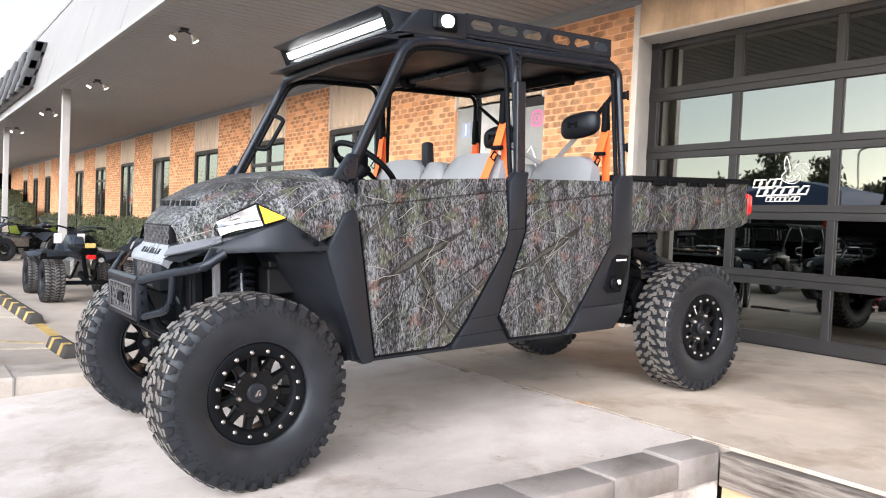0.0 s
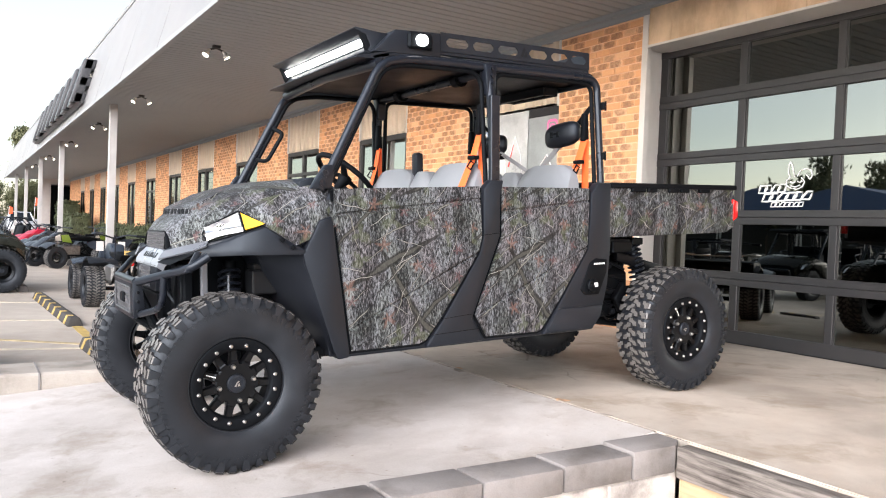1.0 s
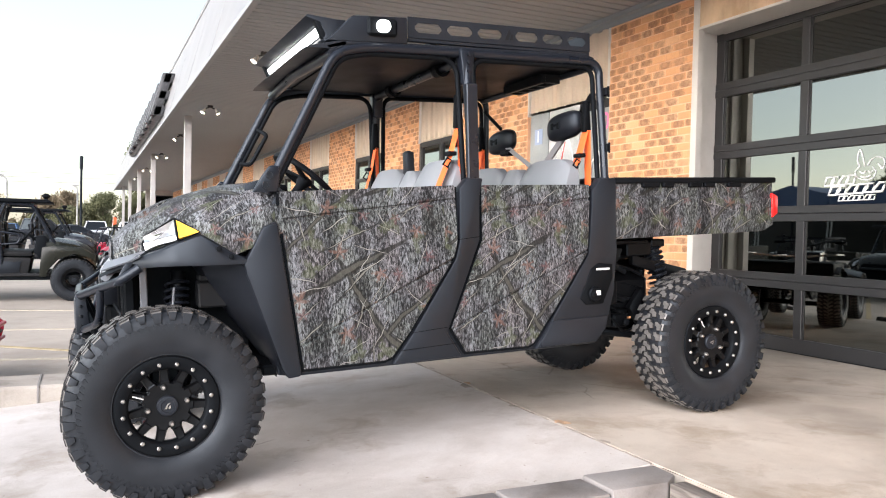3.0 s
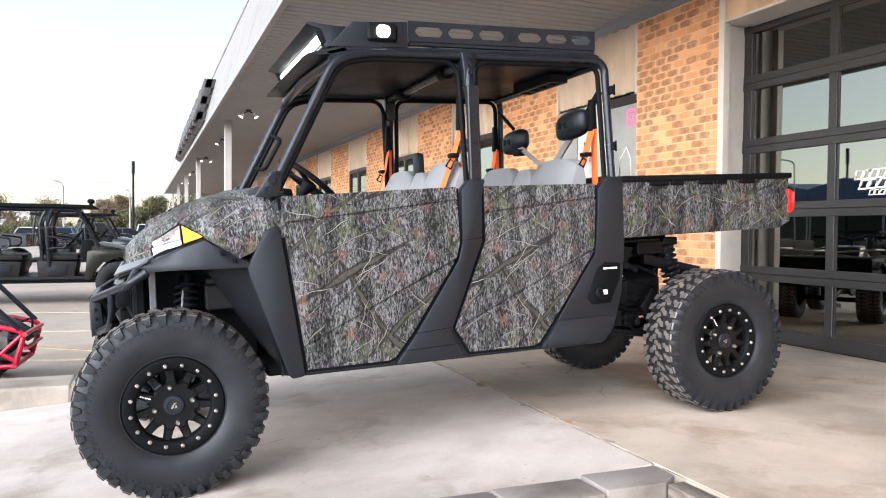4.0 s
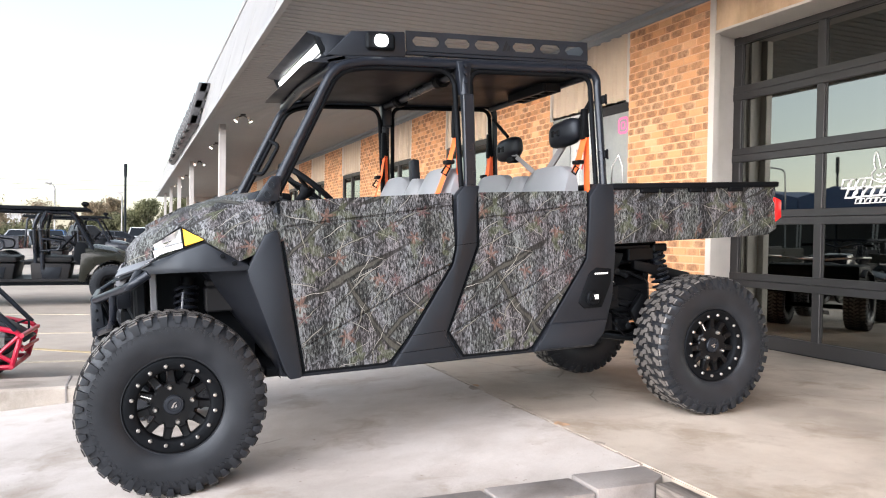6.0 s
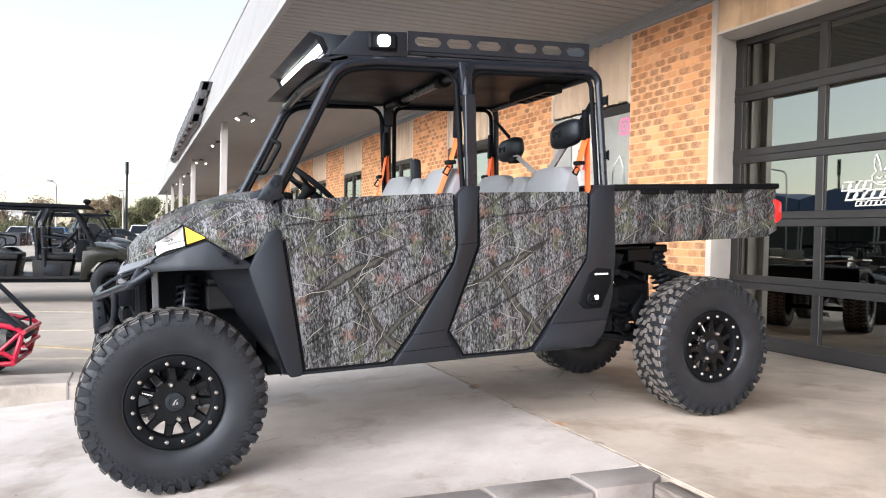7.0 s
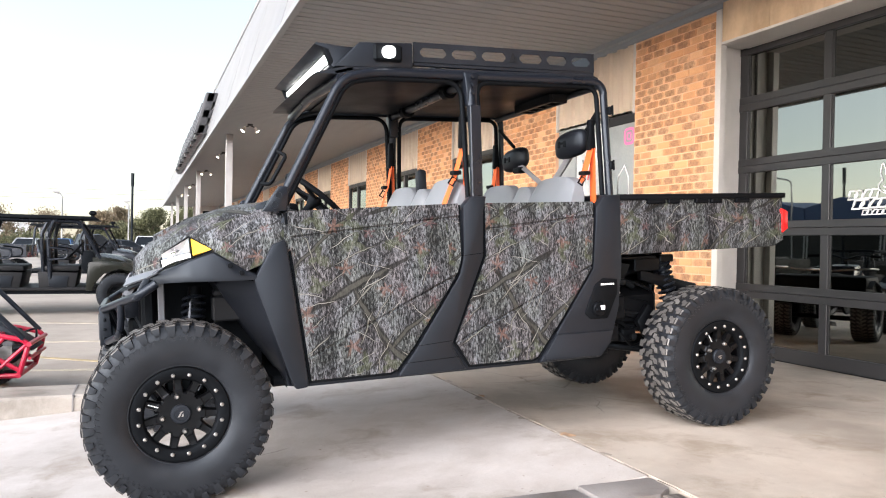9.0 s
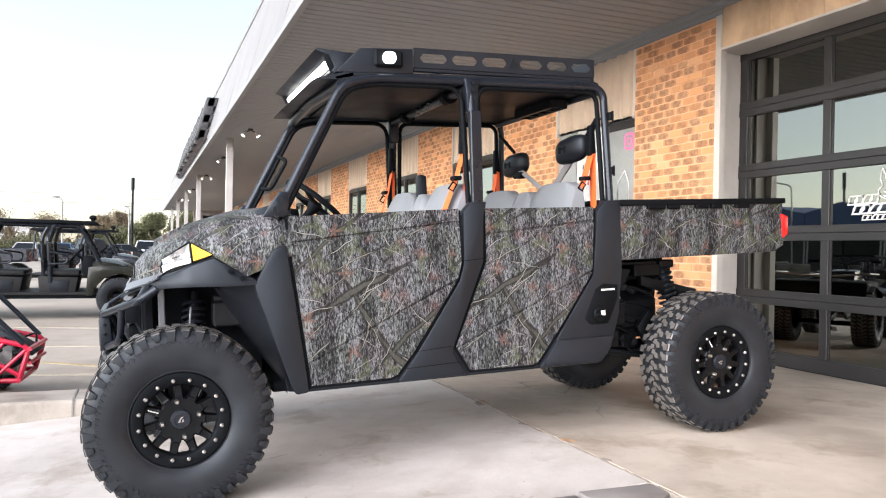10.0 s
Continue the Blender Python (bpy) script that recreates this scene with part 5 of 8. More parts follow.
def door_skin(poly, folds):
    """A camouflage door skin with pressed crease lines and turned edges."""
    bm = fresh()
    bm.faces.new([bm.verts.new((a, 0, b)) for a, b in poly])
    for (x0, z0), (x1, z1) in folds:
        d = Vector((x1 - x0, 0, z1 - z0)).normalized()
        n = Vector((-d.z, 0, d.x))
        for off in (-0.010, -0.004, 0.004, 0.009):
            bmesh.ops.bisect_plane(bm, geom=bm.verts[:] + bm.edges[:] + bm.faces[:], plane_co=Vector((x0, 0, z0)) + n * off, plane_no=n)
        for v in bm.verts:
            k = (v.co - Vector((x0, v.co.y, z0))).dot(n)
            if abs(abs(k) - 0.004) < 1e-4:
                v.co.y += 0.010
    for v in bm.verts:
        v.co.y -= 0.022 * math.sin(max(0, min(1, (v.co.z - 0.48) / 0.82)) * math.pi)
    rim = [e for e in bm.edges if e.is_boundary]
    r = bmesh.ops.extrude_edge_only(bm, edges=rim)
    for v in [g for g in r["geom"] if isinstance(g, bmesh.types.BMVert)]:
        v.co.y += 0.03
    for v in bm.verts:
        v.co.y += -SIDE - 0.002
    return bm


FOLD1 = [((-2.41, 1.15), (-1.56, 1.232)), ((-2.36, 0.575), (-1.60, 0.935))]
FOLD2 = [((-1.41, 1.165), (-0.77, 1.225)), ((-1.59, 0.60), (-0.80, 0.955))]
for poly, folds, lab in ((DOOR1, FOLD1, "bark camouflage front door panel"), (DOOR2, FOLD2, "bark camouflage rear door panel")):
    for d in both("door", lambda: door_skin(poly, folds), CAMO, lab, 25):
        far = d.bound_box[0][1] > 0
        # dark ring round the door, put in for the shaded gap
        bm = prism(fresh(), [(a, b - 0.020 if b > 1.26 else b) for a, b in grow(poly, 0.013)], -SIDE + 0.004, -SIDE + 0.03, "y")
        part("door_gap_ring", flipped(bm) if far else bm, PLASTIC_DARK, d)

WINGGREY = mat("dark_satin_plastic", (0.12, 0.13, 0.148), 0.32, var=0.08, fine=300, bump=0.04, depth=0.0006)
# hood
HOOD = {
    -2.39: [(0, 1.335), (0.35, 1.335), (0.58, 1.32), (0.69, 1.285), (0.733, 1.22), (0.737, 1.10)],
    -2.50: [(0, 1.335), (0.35, 1.333), (0.57, 1.312), (0.68, 1.27), (0.731, 1.19), (0.736, 1.05)],
    -2.62: [(0, 1.325), (0.34, 1.322), (0.55, 1.298), (0.66, 1.25), (0.725, 1.165), (0.735, 1.00)],
    -2.75: [(0, 1.288), (0.33, 1.285), (0.51, 1.262), (0.615, 1.215), (0.69, 1.15), (0.716, 1.085)],
    -2.83: [(0, 1.26), (0.32, 1.26), (0.475, 1.236), (0.565, 1.194), (0.622, 1.135), (0.650, 1.065)],
    -2.90: [(0, 1.215), (0.31, 1.215), (0.43, 1.192), (0.495, 1.15), (0.53, 1.11), (0.555, 1.045)],
    -2.97: [(0, 1.168), (0.285, 1.168), (0.37, 1.146), (0.42, 1.11), (0.45, 1.075), (0.47, 1.02)],
    -3.04: [(0, 1.116), (0.25, 1.116), (0.31, 1.094), (0.345, 1.06), (0.37, 1.035), (0.39, 0.995)],
    -3.08: [(0, 1.068), (0.215, 1.068), (0.265, 1.05), (0.30, 1.02), (0.32, 0.995), (0.34, 0.98)],
}
rows = []
for x, half in HOOD.items():
    rows.append([(x, -y, z) for y, z in half[::-1]] + [(x, y, z) for y, z in half[1:]])
bm = fresh()
loft(bm, rows, False)
bmesh.ops.subdivide_edges(bm, edges=bm.edges[:], cuts=1, use_grid_fill=True, smooth=0.6)
hood = part("hood", bm, CAMO, utv, "bark camouflage hood", None, 40)
# front face below the hood: mesh intake, satin nose, lower grille
bm = fresh()
prism(bm, [(-0.225, 0.975), (0.225, 0.975), (0.205, 1.072), (-0.205, 1.072)], -3.082, -3.05, "x", 0.003)
intake = part("grille_frame", bm, PLASTIC_DARK, utv)


def mesh_panel(x, y0, y1, z0, z1, lean, cell, bar):
    """A honeycomb of thin bars."""
    bm = fresh()
    nz = max(2, round((z1 - z0) / cell))
    ny = max(2, round((y1 - y0) / cell))
    amp, hz = cell * 0.20, (z1 - z0) / nz

    def at(k, i, up):
        z = z0 + hz * i + (amp if up else -amp)
        return (x + lean * (z - z0), y0 + (y1 - y0) * k / (2 * ny), z)

    for i in range(nz + 1):
        tube(bm, [at(k, i, (k + i) % 2) for k in range(2 * ny + 1)], bar, 4)
        for k in range(2 * ny + 1):
            if i < nz and (k + i) % 2:
                tube(bm, [at(k, i, True), at(k, i + 1, False)], bar, 4)
    return bm


part("grille_mesh", mesh_panel(-3.090, -0.205, 0.205, 0.985, 1.062, 0.06, 0.0215, 0.0017), MESHGREY, intake, "dark honeycomb mesh")
bm = fresh()
nose_rows = [[(-3.070, y, z) for y, z in ((-0.335, 0.984), (-0.24, 0.986), (0.24, 0.986), (0.335, 0.984))],
             [(-3.088, y, z) for y, z in ((-0.325, 0.976), (-0.235, 0.980), (0.235, 0.980), (0.325, 0.976))],
             [(-3.132, y, z) for y, z in ((-0.275, 0.918), (-0.21, 0.918), (0.21, 0.918), (0.275, 0.918))],
             [(-3.136, y, z) for y, z in ((-0.262, 0.898), (-0.20, 0.898), (0.20, 0.898), (0.262, 0.898))]]
loft(bm, nose_rows, False)
r = bmesh.ops.extrude_face_region(bm, geom=bm.faces[:])
for v in [g for g in r["geom"] if isinstance(g, bmesh.types.BMVert)]:
    v.co += Vector((0.03, 0, -0.02))
# wings greyed to show the sky reflected in the fender's front
for s in (-1, 1):
    wing = fresh()
    loft(wing, [[(-3.108, s * 0.30, 0.974), (-3.132, s * 0.29, 0.935)], [(-3.06, s * 0.385, 0.992), (-3.092, s * 0.41, 0.955)], [(-2.985, s * 0.475, 1.016), (-3.018, s * 0.535, 0.985)], [(-2.95, s * 0.51, 1.026), (-2.985, s * 0.60, 1.005)]], False)
    r = bmesh.ops.extrude_face_region(wing, geom=wing.faces[:])
    for v in [g for g in r["geom"] if isinstance(g, bmesh.types.BMVert)]:
        v.co += Vector((-0.004, s * 0.004, 0.006))
    part("nose_wing", wing, WINGGREY, utv, "dark satin wing beside the nose, greyed for reflected sky")
part("nose_panel", bm, SATIN, utv, "satin grey nose panel with raised black badge")
for k in range(7):
    y = 0.150 - k * 0.043
    bm = prism(fresh(), [(y, 0.936), (y - 0.036, 0.936), (y - 0.036 + 0.010 * (k % 3), 0.962), (y - 0.008 * (k % 2), 0.962)], -3.0905, -3.080, "x", 0.002)
    for v in bm.verts:
        v.co.x -= (0.976 - v.co.z) * 0.76
    part("badge_bar", bm, PLASTIC_DARK, utv, "raised black badge block")
bm = fresh()
prism(bm, [(-0.25, 0.912), (0.25, 0.912), (0.21, 0.775), (-0.21, 0.775)], -3.135, -3.06, "x", 0.008)
lower = part("lower_grille", bm, PLASTIC, utv)
part("grille_mesh", mesh_panel(-3.142, -0.13, 0.13, 0.795, 0.890, 0.0, 0.023, 0.0019), MESHGREY, lower, "grey honeycomb mesh")


def mount():
    bm = fresh()
    prism(bm, [(-0.265, 0.93), (-0.24, 0.80), (-0.30, 0.76), (-0.36, 0.90)], -3.07, -3.03, "x", 0.008)
    box(bm, -3.05, -3.0, -0.42, -0.38, 0.50, 0.92, 0.01)
    return bm


both("bumper_mount", mount, PLASTIC_DARK)


def brow():
    """Black front fender sweeping from the nose to the flare."""
    bm = fresh()
    rows = []
    for x, y, zb, zt, w in ((-2.565, 0.748, 0.965, 0.992, 0.10), (-2.66, 0.75, 0.966, 1.045, 0.12), (-2.75, 0.748, 0.967, 1.10, 0.14), (-2.84, 0.722, 0.968, 1.070, 0.13), (-2.91, 0.680, 0.966, 1.035, 0.15), (-2.98, 0.60, 0.960, 1.008, 0.16), (-3.04, 0.49, 0.945, 0.995, 0.15), (-3.09, 0.385, 0.930, 0.982, 0.13), (-3.115, 0.31, 0.915, 0.968, 0.08)):
        rows.append([(x, -y, zb), (x, -y - 0.004, zb + 0.02), (x, -y + 0.012, zt - 0.008), (x, -y + 0.024, zt), (x + 0.02, -y + w, zt + 0.012), (x + 0.02, -y + w, zb + 0.02), (x, -y + 0.02, zb), (x, -y, zb)])
    loft(bm, rows, True)
    return bm


both("front_fender", brow, PLASTIC, "black front fender brow")
for x, z in ((-2.68, 1.035), (-2.63, 1.0)):
    both("fender_clip", lambda: lathe(fresh(), [(0.012, -0.748), (0.012, -0.760), (0.0005, -0.762)], 10, "y", False, (x, 0, z)), PLASTIC_DARK)


def pushed(bm, by):
    """A sheet given thickness along a direction."""
    r = bmesh.ops.extrude_face_region(bm, geom=bm.faces[:])
    for v in [g for g in r["geom"] if isinstance(g, bmesh.types.BMVert)]:
        v.co += Vector(by)
    return bm


def lamp_shell():
    """Upper reflector bowl of the headlight."""
    bm = fresh()
    rows = []
    for k in range(7):
        f = k / 6
        top = Vector((-2.950, -0.452, 1.088)).lerp(Vector((-2.838, -0.612, 1.160)), f)
        low = Vector((-2.948, -0.472, 1.064)).lerp(Vector((-2.836, -0.660, 1.100)), f)
        cup = Vector((0.03, 0.04, 0)) * math.sin(f * math.pi) * 0.5
        rows.append([top, top.lerp(low, 0.5) + cup, low])
    loft(bm, rows, False)
    return pushed(bm, (-0.010, -0.016, 0.002))


def lamp_lens():
    """Bright lower strip of the headlight."""
    bm = fresh()
    rows = []
    for k in range(6):
        f = k / 5
        top = Vector((-2.952, -0.472, 1.060)).lerp(Vector((-2.834, -0.664, 1.096)), f)
        low = Vector((-2.946, -0.490, 1.028 + 0.012 * math.sin(f * math.pi))).lerp(Vector((-2.832, -0.678, 1.076)), f)
        rows.append([top, low])
    loft(bm, rows, False)
    return pushed(bm, (-0.012, -0.020, 0.002))


def marker():
    bm = fresh()
    a = [(-2.824, -0.678, 1.080), (-2.828, -0.618, 1.162), (-2.746, -0.712, 1.106)]
    loft(bm, [[Vector(p) for p in a], [Vector(p) + Vector((-0.010, -0.020, 0.004)) for p in a]], True)
    bm.faces.ensure_lookup_table()
    v = [[x for x in bm.verts][i] for i in (0, 2, 5, 3)]
    bm.faces.new(v)
    return bm


def lamp_bezel():
    bm = fresh()
    pts = [(-2.968, -0.462, 1.060), (-2.955, -0.466, 1.092), (-2.845, -0.630, 1.170), (-2.752, -0.730, 1.108), (-2.835, -0.700, 1.072), (-2.955, -0.508, 1.020)]
    tube(bm, pts, 0.004, 6, closed=True)
    tube(bm, [(-2.842, -0.632, 1.166), (-2.838, -0.695, 1.074)], 0.004, 6)
    return bm


def lamp_box():
    """Black housing that closes the lamp behind."""
    bm = fresh()
    rows = []
    for k in range(5):
        f = k / 4
        top = Vector((-2.945, -0.45, 1.088)).lerp(Vector((-2.75, -0.690, 1.112)), f) + Vector((0, 0, 0.055 * math.sin(f * math.pi)))
        low = Vector((-2.940, -0.49, 1.018)).lerp(Vector((-2.75, -0.712, 1.090)), f)
        rows.append([top, low, low + Vector((0.05, 0.09, 0)), top + Vector((0.05, 0.09, 0))])
    loft(bm, rows, True)
    return bm


both("lamp_housing", lamp_box, PLASTIC_DARK)
both("headlight", lamp_shell, CHROME, "bright chrome headlight")
both("headlight_lens", lamp_lens, WHITE, "white lower headlight lens")
both("side_marker", marker, AMBER, "amber triangular side marker")
both("headlight_bezel", lamp_bezel, PLASTIC_DARK)
# hood louvres under a raised lip
for k in range(7):
    y = -0.24 + k * 0.08
    bm = fresh()
    prism(bm, [(-2.985, 1.148), (-2.985, 1.164), (-2.976, 1.182), (-2.92, 1.20), (-2.92, 1.17)], y - 0.033, y + 0.033, "y", 0.002)
    part("hood_louvre", bm, PLASTIC_DARK, hood)
bm = fresh()
prism(bm, [(-2.982, 1.180), (-2.982, 1.187), (-2.93, 1.214), (-2.82, 1.268), (-2.80, 1.266), (-2.83, 1.25), (-2.93, 1.19), (-2.95, 1.188)], -0.285, 0.285, "y", 0.003)
for k in range(8):
    y = -0.28 + k * 0.08
    prism(bm, [(-2.989, 1.145), (-2.982, 1.184), (-2.93, 1.20), (-2.93, 1.15)], y - 0.006, y + 0.006, "y")
part("hood_scoop", bm, CAMO, hood)
# dash and cowl
bm = fresh()
prism(bm, [(-2.50, 1.27), (-2.42, 1.295), (-2.34, 1.285), (-2.26, 1.23), (-2.24, 1.08), (-2.45, 1.08)], -0.60, 0.60, "y", 0.02)
part("dashboard", bm, PLASTIC, utv, "black dashboard")
bm = fresh()
prism(bm, [(-2.54, 1.31), (-2.48, 1.334), (-2.38, 1.332), (-2.38, 1.26), (-2.54, 1.26)], -0.62, 0.62, "y", 0.006)
part("cowl", bm, PLASTIC, utv)
bm = fresh()
prism(bm, [(-2.40, 1.285), (-2.36, 1.325), (-2.31, 1.32), (-2.30, 1.26)], -0.46, -0.26, "y", 0.012)
part("instrument_pod", bm, PLASTIC_DARK, utv)

# steering wheel
tilt = pose(-2.218, -0.455, 1.345, 0, 40, 0)
bm = fresh()
tube(bm, [(math.cos(k * math.tau / 36) * 0.175, math.sin(k * math.tau / 36) * 0.175, 0) for k in range(36)], 0.0145, 8, closed=True)
steer = part("steering_wheel", bm, PLASTIC_DARK, utv, "black three-spoke steering wheel", tilt)
bm = fresh()
for a in (0, 125, 235):
    t = radians(a)
    prism(bm, [(math.cos(t) * r - math.sin(t) * w, math.sin(t) * r + math.cos(t) * w) for r, w in ((0.03, -0.02), (0.17, -0.014), (0.17, 0.014), (0.03, 0.02))], -0.012, 0.0, "z", 0.003)
lathe(bm, [(0.034, 0.006), (0.036, -0.02), (0.022, -0.05), (0.018, -0.16), (0.0005, -0.17)], 20, "z")
part("spoke", bm, PLASTIC_DARK, steer)

# roll cage
TX = 0.0225


def cage_side():
    bm = fresh()
    path = rounded([(-2.465, -0.700, 1.27), (-2.12, -0.668, 1.915), (-1.95, -0.652, 1.955), (-0.634, -0.648, 1.965), (-0.630, -0.690, 1.28)], 0.08, 8)
    tube(bm, path, TX, 12, 0.9)
    return bm


def cage_inner():
    bm = fresh()
    path = rounded([(-2.415, -0.694, 1.305), (-2.098, -0.660, 1.893), (-1.945, -0.646, 1.924), (-1.488, -0.644, 1.928), (-1.476, -0.672, 1.32)], 0.10, 8)
    tube(bm, path, 0.0135, 8)
    path = rounded([(-1.408, -0.672, 1.32), (-1.396, -0.644, 1.930), (-0.676, -0.644, 1.934), (-0.668, -0.672, 1.32)], 0.07, 8)
    tube(bm, path, 0.0135, 8)
    return bm


def cage_b():
    bm = fresh()
    tube(bm, [(-1.442, -0.700, 1.29), (-1.442, -0.690, 1.62), (-1.442, -0.655, 1.955)], 0.026, 12, 0.85, (1, 0, 0))
    box(bm, -1.472, -1.412, -0.722, -0.690, 1.30, 1.80, 0.005)
    return bm


def cage_joint():
    bm = fresh()
    prism(bm, [(-2.525, 1.275), (-2.482, 1.345), (-2.445, 1.392), (-2.408, 1.392), (-2.402, 1.345), (-2.415, 1.275)], -0.722, -0.69, "y", 0.006)
    for x, z in ((-2.447, 1.352), (-2.465, 1.306)):
        lathe(bm, [(0.018, -0.722), (0.018, -0.730), (0.010, -0.730), (0.010, -0.725), (0.0005, -0.725)], 14, "y", False, (x, 0, z))
    return bm


def pillar_joint():
    bm = fresh()
    prism(bm, [(-1.476, 1.90), (-1.485, 1.975), (-1.40, 1.975), (-1.408, 1.90), (-1.412, 1.80), (-1.472, 1.80)], -0.682, -0.62, "y", 0.01)
    for z in (1.95, 1.91, 1.87):
        lathe(bm, [(0.011, -0.684), (0.011, -0.694), (0.0005, -0.695)], 10, "y", False, (-1.44, 0, z))
    return bm


both("pillar_joint", pillar_joint, TUBE)
both("cage_rail", cage_side, TUBE, "dark steel roll cage rail", 50)
both("door_seal_tube", cage_inner, PLASTIC_DARK, "", 50)
both("cage_pillar", cage_b, TUBE, "dark steel centre pillar")
both("cage_joint", cage_joint, TUBE)


def hinge(z):
    bm = fresh()
    box(bm, -0.635, -0.612, -0.712, -0.67, z - 0.022, z + 0.022, 0.005)
    tube(bm, [(-0.611, -0.704, z - 0.028), (-0.611, -0.704, z + 0.028)], 0.006, 8)
    return bm


for z in (1.80, 1.50):
    both("hinge", lambda: hinge(z), PLASTIC_DARK)
for pts, r in (([(-2.12, -0.66, 1.915), (-2.14, 0, 1.93), (-2.12, 0.66, 1.915)], 0.026), ([(-1.442, -0.65, 1.935), (-1.442, 0.65, 1.935)], 0.026),
               ([(-0.66, -0.65, 1.945), (-0.66, 0.65, 1.945)], 0.024), ([(-0.64, -0.69, 1.32), (-0.64, 0.69, 1.32)], 0.024)):
    part("cage_crossbar", tube(fresh(), pts, r, 12), TUBE, utv)
for y in (-0.35, 0.35):
    bm = fresh()
    tube(bm, [(-1.442, y - 0.03, 1.935), (-1.442, y + 0.03, 1.935)], 0.045, 12)
    box(bm, -1.49, -1.40, y - 0.02, y + 0.02, 1.93, 1.985, 0.01)
    part("clamp", bm, PLASTIC_DARK, utv)
# grab bar on the passenger pillar
bm = fresh()
tube(bm, rounded([(-2.325, 0.655, 1.495), (-2.282, 0.58, 1.485), (-2.178, 0.57, 1.665), (-2.220, 0.645, 1.70)], 0.03), 0.013, 8)
part("grab_handle", bm, PLASTIC_DARK, utv, "black grab handle on the pillar")

# roof
bm = fresh()
prism(bm, [(-2.16, 1.955), (-2.05, 1.985), (-0.70, 2.005), (-0.655, 1.99), (-0.655, 1.972), (-2.04, 1.958), (-2.14, 1.935)], -0.64, 0.64, "y", 0.006)
roof = part("roof", bm, PLASTIC, utv, "black roof panel")
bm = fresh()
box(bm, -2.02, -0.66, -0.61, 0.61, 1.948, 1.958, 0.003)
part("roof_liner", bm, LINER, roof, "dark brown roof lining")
bm = fresh()
for y in (-0.33, -0.22, -0.11, 0.0, 0.10):
    box(bm, -0.775, -0.69, y - 0.011, y + 0.011, 1.900, 1.95, 0.003)
for x in (-0.785, -0.69):
    box(bm, x - 0.012, x + 0.012, -0.342, 0.112, 1.898, 1.95, 0.003)
box(bm, -0.775, -0.70, -0.33, 0.10, 1.938, 1.95)
part("roof_vent", bm, BOXGREY, roof, "dark grey slotted roof console")


def side_pod():
    """Box on the roof's edge that carries the cube lamp."""
    bm = fresh()
    prism(bm, [(-2.15, 1.975), (-2.02, 2.10), (-1.745, 2.112), (-1.745, 1.985)], -0.645, -0.50, "y", 0.008)
    return bm


both("lamp_pod", side_pod, PLASTIC, "black roof lamp pod")


def cube_case():
    bm = fresh()
    box(bm, -1.955, -1.805, -0.668, -0.64, 2.008, 2.096, 0.012)
    return bm


def cube_lens():
    bm = fresh()
    box(bm, -1.912, -1.848, -0.674, -0.66, 2.024, 2.080, 0.022, 3)
    return bm


both("cube_lamp", cube_case, PLASTIC_DARK, "black cube lamp housing")
both("cube_lens", cube_lens, LED, "lit white led lens")


def slotted(x0, x1, z0, z1, slots, y0, y1):
    """A plate along x with rounded slots cut right through."""
    bm = fresh()
    xs = [x0] + [v for s in slots for v in s] + [x1]
    zl, zh, c = z0 + 0.026, z1 - 0.026, 0.018
    for a, b in zip(xs[::2], xs[1::2]):
        box(bm, a, b, y0, y1, z0, z1)
    for a, b in slots:
        prism(bm, [(a, z0), (b, z0), (b, zl + c), (b - c, zl), (a + c, zl), (a, zl + c)], y0, y1, "y")
        prism(bm, [(a, z1), (a, zh - c), (a + c, zh), (b - c, zh), (b, zh - c), (b, z1)], y0, y1, "y")
    bmesh.ops.remove_doubles(bm, verts=bm.verts, dist=0.0005)
    return bm


SLOTS = [(-1.70, -1.555), (-1.525, -1.385), (-1.355, -1.215), (-1.135, -1.0), (-0.97, -0.845), (-0.815, -0.70)]
both("rack_rail", lambda: slotted(-1.735, -0.672, 2.022, 2.122, SLOTS, -0.625, -0.619), PLASTIC, "black roof rack rail with long slots")
for s in (-1, 1):
    part("rack_emblem", prism(fresh(), [(-1.20, 2.048), (-1.182, 2.048), (-1.165, 2.085), (-1.175, 2.105)], s * 0.628 - 0.001, s * 0.628 + 0.001, "y"), BOXGREY, utv)
    part("rack_emblem", prism(fresh(), [(-1.172, 2.048), (-1.155, 2.048), (-1.150, 2.075), (-1.162, 2.08)], s * 0.628 - 0.001, s * 0.628 + 0.001, "y"), BOXGREY, utv)
bm = fresh()
box(bm, -0.678, -0.672, -0.619, 0.619, 2.022, 2.122)
part("rack_rail", bm, PLASTIC, utv)
bm = fresh()
for x in (-1.6, -1.2, -0.85):
    box(bm, x, x + 0.03, -0.62, 0.62, 2.003, 2.024, 0.003)
for s in (-1, 1):
    box(bm, -1.735, -0.672, s * 0.61 - 0.012, s * 0.61 + 0.012, 2.003, 2.022, 0.003)
part("rack_bar", bm, PLASTIC, utv)
